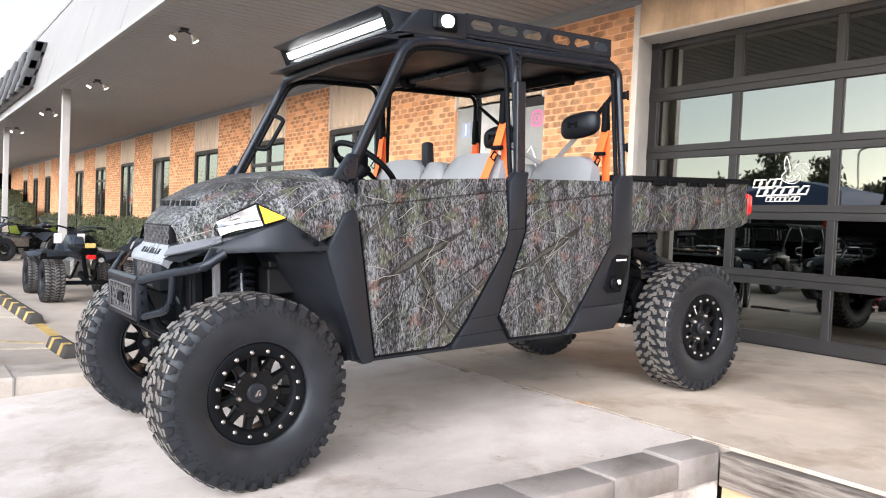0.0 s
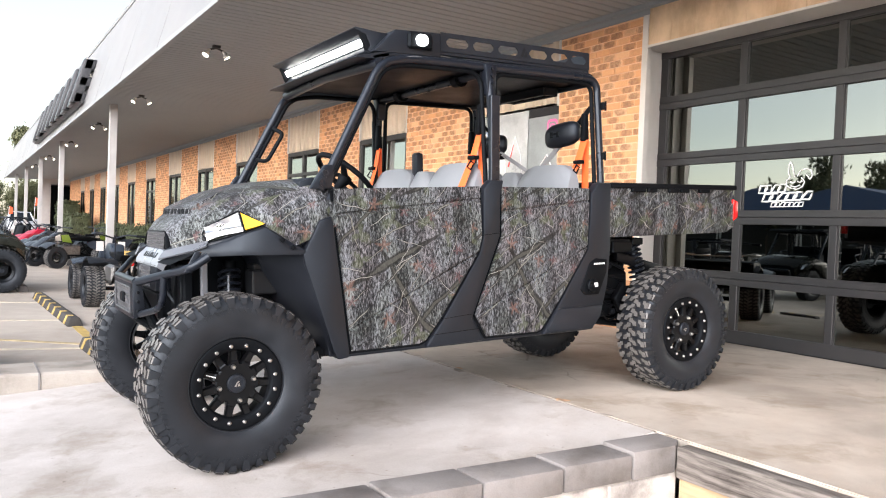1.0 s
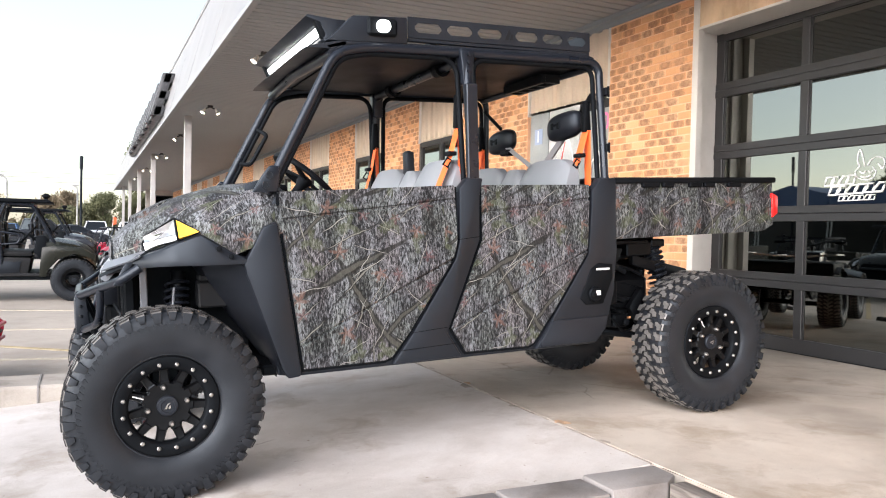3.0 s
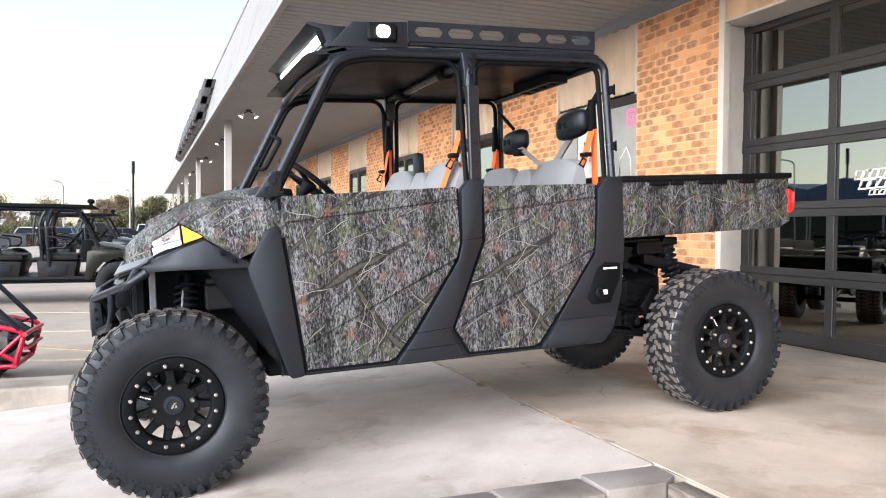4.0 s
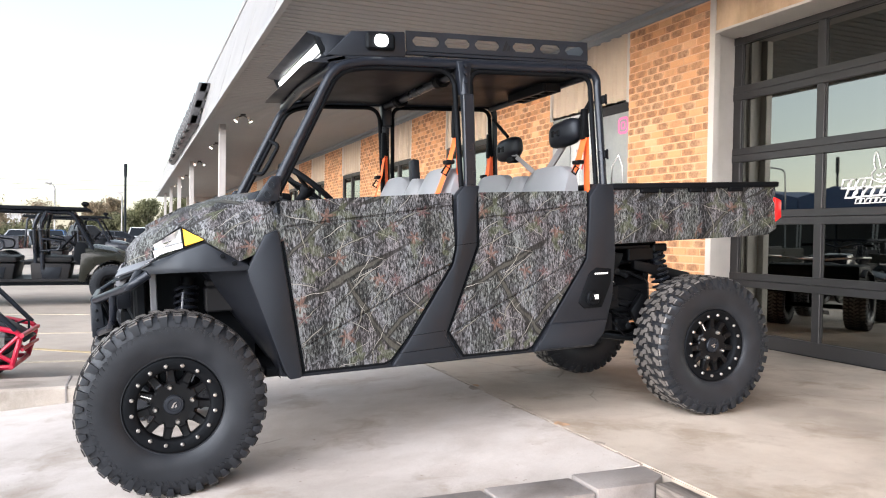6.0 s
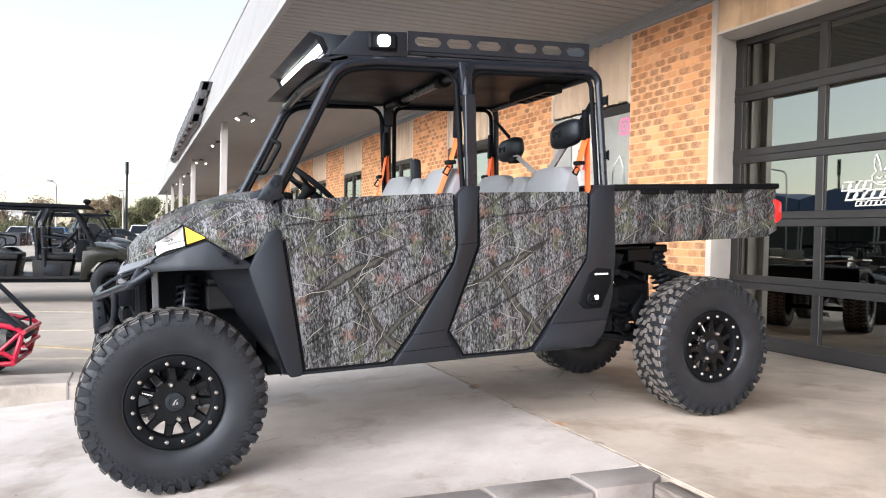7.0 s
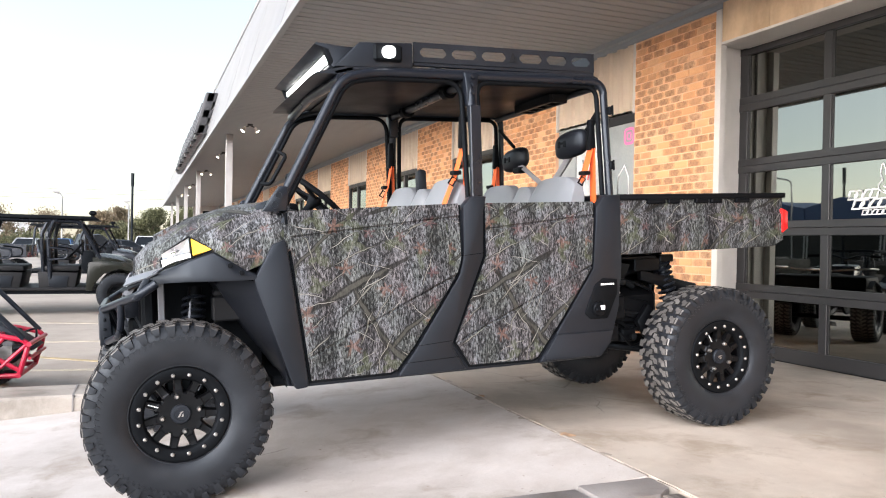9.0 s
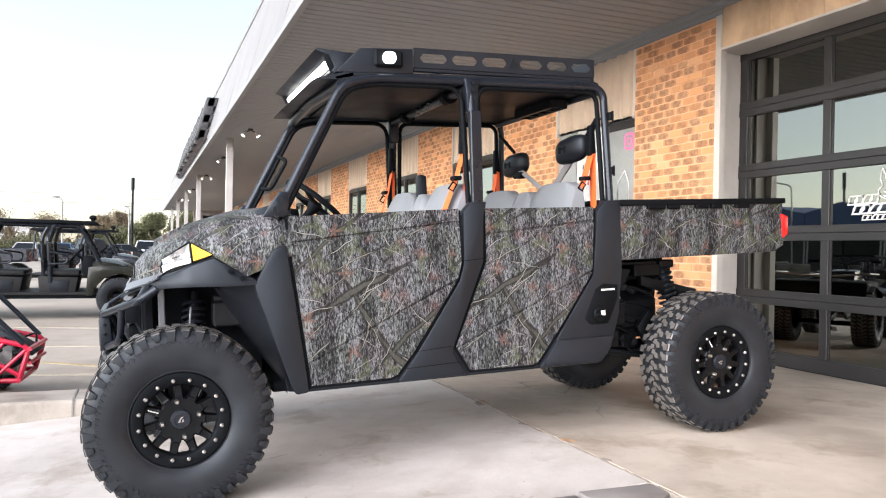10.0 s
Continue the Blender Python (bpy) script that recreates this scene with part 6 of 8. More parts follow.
# light bar across the front of the roof
bm = fresh()
prism(bm, [(-2.235, 2.088), (-2.225, 2.098), (-2.09, 2.085), (-2.04, 2.085), (-2.04, 1.98), (-2.12, 1.96), (-2.155, 1.988), (-2.14, 2.01), (-2.165, 2.065)], -0.60, 0.60, "y", 0.005)
bar = part("light_bar", bm, PLASTIC, utv, "wide black led light bar housing")
bm = fresh()
prism(bm, [(-2.171, 2.052), (-2.157, 2.055), (-2.143, 2.020), (-2.157, 2.019)], -0.545, 0.545, "y", 0.004)
part("led_lens", bm, LED, bar, "lit white led strip")
for s in (-1, 1):
    bm = prism(fresh(), [(-2.195, 2.080), (-2.13, 2.068), (-2.09, 1.99), (-2.155, 1.99)], s * 0.575 - 0.02, s * 0.575 + 0.02, "y", 0.006)
    part("end_cap", bm, PLASTIC_DARK, bar)
bm = fresh()
rows = []
for y in (-0.64, -0.55, -0.2, 0.2, 0.55, 0.64):
    d = 0.0 if abs(y) > 0.6 else 0.03
    rows.append([(-2.06, y, 1.985), (-2.15, y, 1.965), (-2.235 - d * 0.4, y, 1.945), (-2.24 - d * 0.4, y, 1.938), (-2.13, y, 1.94), (-2.05, y, 1.95)])
loft(bm, rows, True)
part("visor", bm, PLASTIC, roof, "black roof visor lip")

# seats
def bench(x, top, label):
    seat = part("bench_seat", box(fresh(), x - 0.55, x - 0.02, -0.62, 0.62, 0.80, 0.93, 0.05, 3), SEAT, utv, label)
    for y0, y1, t in ((-0.635, -0.115, top), (-0.11, 0.11, top - 0.03), (0.115, 0.635, top)):
        b = fresh()
        bmesh.ops.create_cube(b, size=1.0)
        bmesh.ops.subdivide_edges(b, edges=b.edges[:], cuts=7, use_grid_fill=True)
        for v in b.verts:
            px, py, pz = v.co * 2
            k = 1 - 0.35 * abs(py) ** 3
            z = 0.90 + (pz + 1) / 2 * (t - 0.90 - 0.05 * abs(py) ** 4)
            xx = x - 0.06 + (z - 0.9) * 0.20 + px * 0.075 * (1 - 0.55 * max(0, pz) ** 3) * k
            v.co = Vector((xx, (y0 + y1) / 2 + py * (y1 - y0) / 2 * (1 - 0.10 * max(0, pz) ** 4), z))
        part("backrest", b, SEAT, seat, "grey vinyl seat back", None, 60)
    b = fresh()
    box(b, x + 0.02, x + 0.075, -0.60, 0.60, 1.26, 1.375, 0.02, 2)
    part("seat_back_shell", b, PLASTIC_DARK, seat)


bench(-1.50, 1.445, "grey vinyl front bench seat")
bench(-0.82, 1.455, "grey vinyl rear bench seat")
bm = fresh()
prism(bm, [(-1.46, 1.37), (-1.405, 1.37), (-1.41, 1.535), (-1.445, 1.545), (-1.462, 1.53)], 0.115, 0.175, "y", 0.006)
part("centre_bracket", bm, PLASTIC, utv)
bm = fresh()
box(bm, -1.45, -1.38, -0.14, 0.14, 1.35, 1.40, 0.012)
part("seat_tray", bm, PLASTIC_DARK, utv)


def head_rest(x, y, z):
    b = fresh()
    bmesh.ops.create_cube(b, size=1.0)
    bmesh.ops.subdivide_edges(b, edges=b.edges[:], cuts=9, use_grid_fill=True)
    for v in b.verts:
        c = v.co * 2
        k = (abs(c.y) ** 3.2 + abs(c.z) ** 3.2) ** (1 / 3.2)
        m = max(abs(c.y), abs(c.z))
        f = (m / k if k > 1e-6 else 1.0) * (1 - 0.10 * abs(c.x) ** 2)
        v.co = Vector((x + c.x * 0.066 * (1 - 0.5 * m ** 3), y + c.y * f * 0.148, z + c.z * f * 0.076 - 0.012 * c.y))
    h = part("headrest", b, PLASTIC, utv, "black padded headrest", None, 60)
    b = fresh()
    for s in (-1, 1):
        box(b, x - 0.070, x - 0.05, y + s * 0.03 - 0.014, y + s * 0.03 + 0.014, z - 0.02, z + 0.018, 0.004)
    box(b, x - 0.068, x - 0.05, y - 0.02, y + 0.02, z - 0.004, z + 0.012, 0.003)
    part("buckle_slot", b, PLASTIC_DARK, h)


head_rest(-0.70, -0.415, 1.645)
head_rest(-0.64, 0.42, 1.635)
bm = fresh()
for a, b in (((-0.71, -0.15, 1.395), (-0.68, -0.43, 1.63)), ((-0.71, -0.15, 1.395), (-0.63, 0.46, 1.64))):
    tube(bm, [a, b], 0.026, 4, 0.6, (1, 0, 0))
box(bm, -0.72, -0.66, -0.24, -0.06, 1.385, 1.42, 0.008)
part("headrest_bar", bm, mat("bar_grey_paint", (0.30, 0.305, 0.32), 0.45, var=0.08, bump=0.03), utv, "grey steel bar carrying the headrests")
part("headrest_arm", tube(fresh(), [(-0.66, -0.45, 1.65), (-0.65, -0.62, 1.80)], 0.024, 4, 0.6, (1, 0, 0)), BOXGREY, utv)
bm = fresh()
box(bm, -0.70, -0.63, 0.26, 0.36, 1.535, 1.575, 0.01)
part("headrest_clip", bm, PLASTIC_DARK, utv)
part("headrest_stay", tube(fresh(), [(-0.66, 0.62, 1.86), (-0.66, 0.40, 1.72)], 0.012, 6), PLASTIC_DARK, utv)


def strap(pts, w, t=0.003, up=(1, 0, 0)):
    """A flat band along a line."""
    b = fresh()
    tube(b, pts, t, 4, w / t, up)
    return b


def belt(x, y, s):
    top, buckle = Vector((x, y, 1.60)), Vector((x - 0.035, y + s * 0.02, 1.46))
    b = strap([top, buckle, Vector((x - 0.10, y + s * 0.045, 1.29)), Vector((x - 0.13, y + s * 0.10, 1.1))], 0.030)
    o = part("seat_belt", b, BELT, utv, "bright orange seat belt webbing")
    b = strap([Vector((x + 0.012, y, 1.60)), Vector((x + 0.01, y + s * 0.004, 1.1))], 0.030)
    part("webbing", b, BELT, o)
    b = fresh()
    box(b, x - 0.066, x - 0.02, y - 0.03, y + 0.03, 1.452, 1.474, 0.005)
    tube(b, [(x - 0.06, y, 1.445), (x - 0.085, y, 1.41), (x - 0.06, y, 1.395), (x - 0.04, y, 1.43)], 0.006, 6, closed=True)
    part("belt_buckle", b, PLASTIC_DARK, o, "black belt buckle")
    b = fresh()
    prism(b, [(x - 0.022, 1.59), (x + 0.026, 1.59), (x + 0.018, 1.76), (x - 0.012, 1.76)], y - 0.018, y + 0.018, "y", 0.008)
    part("belt_guide", b, PLASTIC_DARK, o)


for x in (-1.475, -0.70):
    belt(x, -0.615, 1)
    belt(x, 0.615, -1)

# cargo bed
BED_Z0, BED_Z1 = 1.005, 1.315


def bed_side():
    bm = fresh()
    poly = [(-0.598, BED_Z0), (0.50, BED_Z0 + 0.012), (0.555, BED_Z0 + 0.05), (0.565, BED_Z1 + 0.005), (-0.603, BED_Z1 - 0.012)]
    bm.faces.new([bm.verts.new((a, 0, b)) for a, b in poly])
    for z in (1.095, 1.215, 1.228):
        bmesh.ops.bisect_plane(bm, geom=bm.verts[:] + bm.edges[:] + bm.faces[:], plane_co=(0, 0, z), plane_no=(0.01, 0, 1))
    for v in bm.verts:
        v.co.y = 0.012 if v.co.z > 1.222 else (0.03 if v.co.z < 1.02 else 0.0)
    r = bmesh.ops.extrude_edge_only(bm, edges=[e for e in bm.edges if e.is_boundary])
    for v in [g for g in r["geom"] if isinstance(g, bmesh.types.BMVert)]:
        v.co.y += 0.05
    for v in bm.verts:
        v.co.y -= 0.742
    return bm


both("bed_side", bed_side, CAMO, "bark camouflage bed side panel", 25)


def bed_lip():
    bm = fresh()
    box(bm, -0.605, 0.575, -0.752, -0.66, 1.305, 1.338, 0.009, 2)
    for a, b in ((-0.42, -0.30), (-0.28, -0.20), (-0.09, 0.0), (0.02, 0.10), (0.20, 0.30)):
        box(bm, a, b, -0.750, -0.70, 1.282, 1.31, 0.005)
    return bm


both("bed_rail", bed_lip, PLASTIC_DARK, "black bed rail with tie-down notches")
bm = fresh()
box(bm, -0.60, 0.55, -0.70, 0.70, 1.02, 1.05)
box(bm, -0.60, -0.56, -0.70, 0.70, 1.02, 1.31, 0.006)
box(bm, 0.515, 0.565, -0.66, 0.66, 1.03, 1.32, 0.008)
box(bm, -0.52, -0.10, -0.45, 0.45, 0.975, 1.02, 0.01)
part("bed_floor", bm, PLASTIC_DARK, utv)


def tail():
    bm = fresh()
    prism(bm, [(0.545, 1.095), (0.590, 1.12), (0.592, 1.225), (0.545, 1.245)], -0.752, -0.67, "y", 0.008)
    return bm


both("tail_light", tail, REDLENS, "red tail light")
bm = fresh()
box(bm, 0.40, 0.52, -0.08, 0.08, 0.52, 0.62, 0.01)
tube(bm, [(0.3, 0, 0.57), (0.5, 0, 0.57)], 0.035, 8)
part("tow_hitch", bm, CHASSIS, utv)

# front bumper
bm = fresh()
for s in (-1, 1):
    tube(bm, rounded([(-2.99, s * 0.655, 0.965), (-3.065, s * 0.640, 0.915), (-3.225, s * 0.262, 0.832)], 0.03), 0.0195, 12)
    tube(bm, rounded([(-3.145, s * 0.455, 0.868), (-3.150, s * 0.440, 0.72), (-3.215, s * 0.262, 0.675)], 0.07), 0.0165, 12)
    prism(bm, [(-3.095, 0.895), (-3.045, 0.985), (-3.015, 0.985), (-3.06, 0.89)], s * 0.628 - 0.006, s * 0.628 + 0.006, "y", 0.002)
tube(bm, [(-3.232, -0.255, 0.832), (-3.232, 0.255, 0.832)], 0.0185, 12)
bumper = part("front_bumper", bm, TUBE, utv, "black tube front bumper", None, 50)
bm = fresh()
for s in (-1, 1):
    prism(bm, [(-3.246, 0.655), (-3.246, 0.84), (-3.205, 0.84), (-3.19, 0.665)], s * 0.256 - 0.004, s * 0.256 + 0.004, "y", 0.002)
box(bm, -3.248, -3.240, -0.256, 0.256, 0.652, 0.682, 0.003)
box(bm, -3.248, -3.240, -0.256, 0.256, 0.800, 0.825, 0.003)
box(bm, -3.248, -3.240, -0.256, -0.195, 0.66, 0.82, 0.003)
box(bm, -3.248, -3.240, 0.195, 0.256, 0.66, 0.82, 0.003)
part("bumper_plate", bm, PLASTIC, bumper)
bm = fresh()
for z in (0.678, 0.802):
    tube(bm, [(-3.251, -0.197, z), (-3.251, 0.197, z)], 0.004, 6)
for y in (-0.197, 0.197):
    tube(bm, [(-3.251, y, 0.678), (-3.251, y, 0.802)], 0.004, 6)
part("insert_edge", bm, MESHGREY, bumper, "bright edge of the bumper insert")
part("bumper_mesh", mesh_panel(-3.244, -0.195, 0.195, 0.684, 0.798, 0.0, 0.030, 0.0025), MESHGREY, bumper, "grey honeycomb insert")
bm = fresh()
box(bm, -3.258, -3.240, -0.035, 0.035, 0.715, 0.765, 0.006)
part("fairlead", bm, PLASTIC_DARK, bumper)
for s in (-1, 1):
    for z in (0.69, 0.735, 0.78):
        part("bolt", W["darkbolt"], None, bumper, "", pose(-3.225, s * 0.260, z, 0, 0, 0 if s < 0 else 180))
    bm = fresh()
    tube(bm, [(-2.95, s * 0.26, 0.46), (-3.22, s * 0.20, 0.65)], 0.020, 8)
    part("lower_brace", bm, CHASSIS, bumper)
# front shield behind the bumper
bm = fresh()
for s in (-1, 1):
    box(bm, -3.06, -3.03, s * 0.375 - 0.03, s * 0.375 + 0.03, 0.70, 0.92, 0.006)
    tube(bm, [(-3.08, s * 0.20, 0.78), (-3.0, s * 0.34, 0.62), (-2.95, s * 0.44, 0.52)], 0.014, 8)
box(bm, -3.12, -2.98, -0.20, 0.20, 0.62, 0.78, 0.02)
part("front_frame", bm, CHASSIS, utv, "black frame and radiator guard behind the bumper")


def hanger():
    bm = fresh()
    box(bm, -2.985, -2.955, -0.50, -0.47, 0.60, 0.96, 0.004)
    return bm


both("bumper_hanger", hanger, WINGGREY, "grey steel bumper hanger")

# ---- parked machines and the distance ----
OLIVE = mat("olive_plastic", (0.0125, 0.014, 0.0105), 0.30, spec=0.35, var=0.1, bump=0.05)
# black plastic lightened to stand for the open sky falling on it
SKYLIT_BLACK = mat("skylit_black_plastic", (0.017, 0.0178, 0.0195), 0.55, spec=0.22, var=0.15, fine=120, bump=0.1)
REDPAINT = mat("red_paint", (0.43, 0.010, 0.040), 0.32, var=0.1, bump=0.03)
LIME = mat("lime_plastic", (0.16, 0.24, 0.03), 0.35, var=0.1, bump=0.0)
BLUEGREY = mat("blue_grey_plastic", (0.025, 0.034, 0.048), 0.3, var=0.1, bump=0.0)
SILVERCAR = mat("silver_car_paint", (0.55, 0.56, 0.58), 0.25, 0.3, var=0.05, bump=0.0)
WHITECAR = mat("white_car_paint", (0.72, 0.73, 0.75), 0.25, var=0.05, bump=0.0)
BLUECAR = mat("blue_car_paint", (0.06, 0.12, 0.24), 0.25, 0.2, var=0.05, bump=0.0)
DARKCAR = mat("dark_car_paint", (0.03, 0.035, 0.045), 0.25, 0.2, var=0.05, bump=0.0)
CARGLASS = mat("car_glass", (0.012, 0.015, 0.019), 0.08, var=0.05, bump=0.0, spec=0.25)
MOTOR = mat("bare_engine_alloy", (0.25, 0.25, 0.25), 0.4, 0.8, var=0.3, scale=20, bump=0.1)


def small_wheel(parent, x, y, z, r, w, far, rim=True):
    """One wheel with tyre, tread and rim, scaled to its radius and width."""
    k, kw = r / 0.400, w / 0.276
    m = Matrix.Translation((x, y, z)) @ Matrix.Rotation(math.pi if far else 0.0, 4, "Z") @ Matrix.Diagonal((k, kw, k, 1))
    o = part("wheel", W["rim"], None, parent, "", m)
    part("tyre", W["tyre"], None, o, "black off-road tyre")
    part("tread", W["tread"], None, o)
    part("hub_cap", W["cap"], None, o)
    return o


def parked_utv(m, paint, label):
    """A crew utility vehicle with an open cab and a flat roof, its nose towards +x."""
    o = thing("parked_utility_vehicle", label, "utility vehicle", m, "parked utility vehicles")
    for x in (0.0, -2.85):
        for s in (-1, 1):
            small_wheel(o, x, s * 0.63, 0.345, 0.345, 0.24, s > 0)
    part("chassis_frame", box(fresh(), -3.3, 0.1, -0.60, 0.60, 0.34, 0.42, 0.01), CHASSIS, o)
    bm = fresh()
    rows = []
    for x, z, y in ((-0.40, 0.98, 0.70), (-0.24, 1.0, 0.70), (0.0, 0.96, 0.68), (0.20, 0.88, 0.60), (0.32, 0.76, 0.48)):
        rows.append([(x, -y, z - 0.22), (x, -y + 0.02, z - 0.05), (x, -y * 0.7, z), (x, y * 0.7, z), (x, y - 0.02, z - 0.05), (x, y, z - 0.22)])
    loft(bm, rows, False)
    part("hood", bm, paint, o, "glossy hood")
    for s in (-1, 1):
        bm = fresh()
        prism(bm, [(-0.50, 0.40), (-0.46, 0.86), (-0.25, 0.90), (0.12, 0.86), (0.31, 0.74), (0.29, 0.66), (0.18, 0.72), (0.0, 0.76), (-0.22, 0.68), (-0.36, 0.52), (-0.40, 0.40)], s * 0.73 - 0.03, s * 0.73 + 0.03, "y", 0.01)
        part("front_fender", bm, paint, o)
        bm = fresh()
        prism(bm, [(0.12, 0.83), (0.25, 0.78), (0.31, 0.70), (0.18, 0.74)], s * 0.64 - 0.04, s * 0.64 + 0.02, "y", 0.005)
        part("headlight", bm, CHROME, o)
    part("nose", box(fresh(), 0.16, 0.33, -0.45, 0.45, 0.42, 0.76, 0.04), PLASTIC_DARK, o)
    bm = fresh()
    tube(bm, rounded([(0.22, -0.45, 0.42), (0.38, -0.42, 0.50), (0.40, -0.40, 0.66), (0.40, 0.40, 0.66), (0.38, 0.42, 0.50), (0.22, 0.45, 0.42)], 0.05), 0.022, 8)
    part("front_bumper", bm, TUBE, o)
    part("dashboard", prism(fresh(), [(-0.36, 0.98), (-0.42, 1.04), (-0.54, 1.04), (-0.58, 0.78), (-0.42, 0.60)], -0.62, 0.62, "y", 0.01), PLASTIC_DARK, o)
    part("floor_tub", box(fresh(), -2.35, -0.35, -0.68, 0.68, 0.40, 0.45, 0.01), SKYLIT_BLACK, o)
    for x in (-1.08, -1.88):
        bm = fresh()
        prism(bm, [(x - 0.10, 0.40), (x + 0.42, 0.40), (x + 0.47, 0.69), (x - 0.12, 0.71)], -0.66, 0.66, "y", 0.02)
        b = part("seat_base", bm, SKYLIT_BLACK, o, "black storage box below the seat")
        bm = fresh()
        prism(bm, [(x + 0.05, 0.45), (x + 0.30, 0.45), (x + 0.34, 0.64), (x + 0.02, 0.64)], -0.672, -0.655, "y", 0.008)
        part("panel", bm, PLASTIC, b)
        part("cushion", box(fresh(), x - 0.05, x + 0.48, -0.62, 0.62, 0.71, 0.80, 0.03, 2), SKYLIT_BLACK, o, "black seat cushion")
        bm = fresh()
        prism(bm, [(x - 0.05, 0.78), (x + 0.04, 0.78), (x - 0.07, 1.22), (x - 0.15, 1.22)], -0.60, 0.60, "y", 0.025)
        part("backrest", bm, PLASTIC_DARK, o, "black seat back")
        for s in (-1, 1):
            bm = fresh()
            tube(bm, rounded([(x + 0.02, s * 0.68, 0.90), (x + 0.30, s * 0.70, 0.92), (x + 0.32, s * 0.70, 1.06), (x + 0.02, s * 0.68, 1.10)], 0.06), 0.016, 8)
            part("arm_bar", bm, TUBE, o)
    bm = fresh()
    for s in (-1, 1):
        tube(bm, rounded([(-0.28, s * 0.66, 0.92), (-0.60, s * 0.63, 1.53), (-2.22, s * 0.63, 1.55), (-2.28, s * 0.66, 0.80)], 0.1), 0.028, 8)
        for x in (-1.04, -1.95):
            tube(bm, rounded([(x + 0.02, s * 0.66, 0.60), (x - 0.02, s * 0.66, 1.32), (x + 0.06, s * 0.63, 1.54)], 0.08), 0.034, 8)
            tube(bm, rounded([(x - 0.08, s * 0.60, 0.60), (x - 0.12, s * 0.60, 1.32), (x - 0.02, s * 0.60, 1.54)], 0.08), 0.030, 8)
    for x in (-0.60, -1.00, -2.18):
        tube(bm, [(x, -0.63, 1.53), (x, 0.63, 1.53)], 0.024, 8)
    part("roll_cage", bm, TUBE, o, "black tube roll cage")
    part("roof", prism(fresh(), [(-0.30, 1.56), (-0.38, 1.615), (-2.30, 1.625), (-2.36, 1.56)], -0.70, 0.70, "y", 0.015), PLASTIC_DARK, o, "flat black roof")
    bm = fresh()
    tube(bm, [(math.cos(k * math.tau / 24) * 0.17, math.sin(k * math.tau / 24) * 0.17, 0) for k in range(24)], 0.014, 6, closed=True)
    tube(bm, [(0, 0, 0), (0.0, 0.0, -0.25)], 0.022, 6)
    tube(bm, [(-0.16, 0, 0), (0.16, 0, 0)], 0.012, 6)
    part("steering_wheel", bm, PLASTIC_DARK, o, "", pose(-0.66, -0.33, 1.06, 0, -50, 0))
    bm = fresh()
    box(bm, -3.45, -2.40, -0.68, 0.68, 0.74, 0.80, 0.01)
    for args in ((-3.45, -2.40, -0.72, -0.67, 0.74, 1.08), (-3.45, -2.40, 0.67, 0.72, 0.74, 1.08), (-3.47, -3.42, -0.70, 0.70, 0.74, 1.08), (-2.45, -2.40, -0.70, 0.70, 0.74, 1.08)):
        box(bm, *args, 0.01)
    part("cargo_bed", bm, paint, o)
    bm = fresh()
    tube(bm, [(-0.42, -0.30, 1.60), (-0.42, -0.30, 1.66)], 0.03, 8)
    box(bm, -0.48, -0.36, -0.40, -0.22, 1.64, 1.72, 0.03)
    part("roof_lamp", bm, PLASTIC_DARK, o)
    return o


parked_utv(pose(0.70, 13.95, -0.25, 0, 0, 1), OLIVE, "dark olive crew utility vehicle with flat black roof")
parked_utv(pose(0.78, 22.0, -0.259, 0, 0, -3), DARKCAR, "dark crew utility vehicle parked behind another one")
parked_utv(pose(-4.2, 19.5, -0.255, 0, 0, 3), OLIVE, "dark olive crew utility vehicle parked further back")


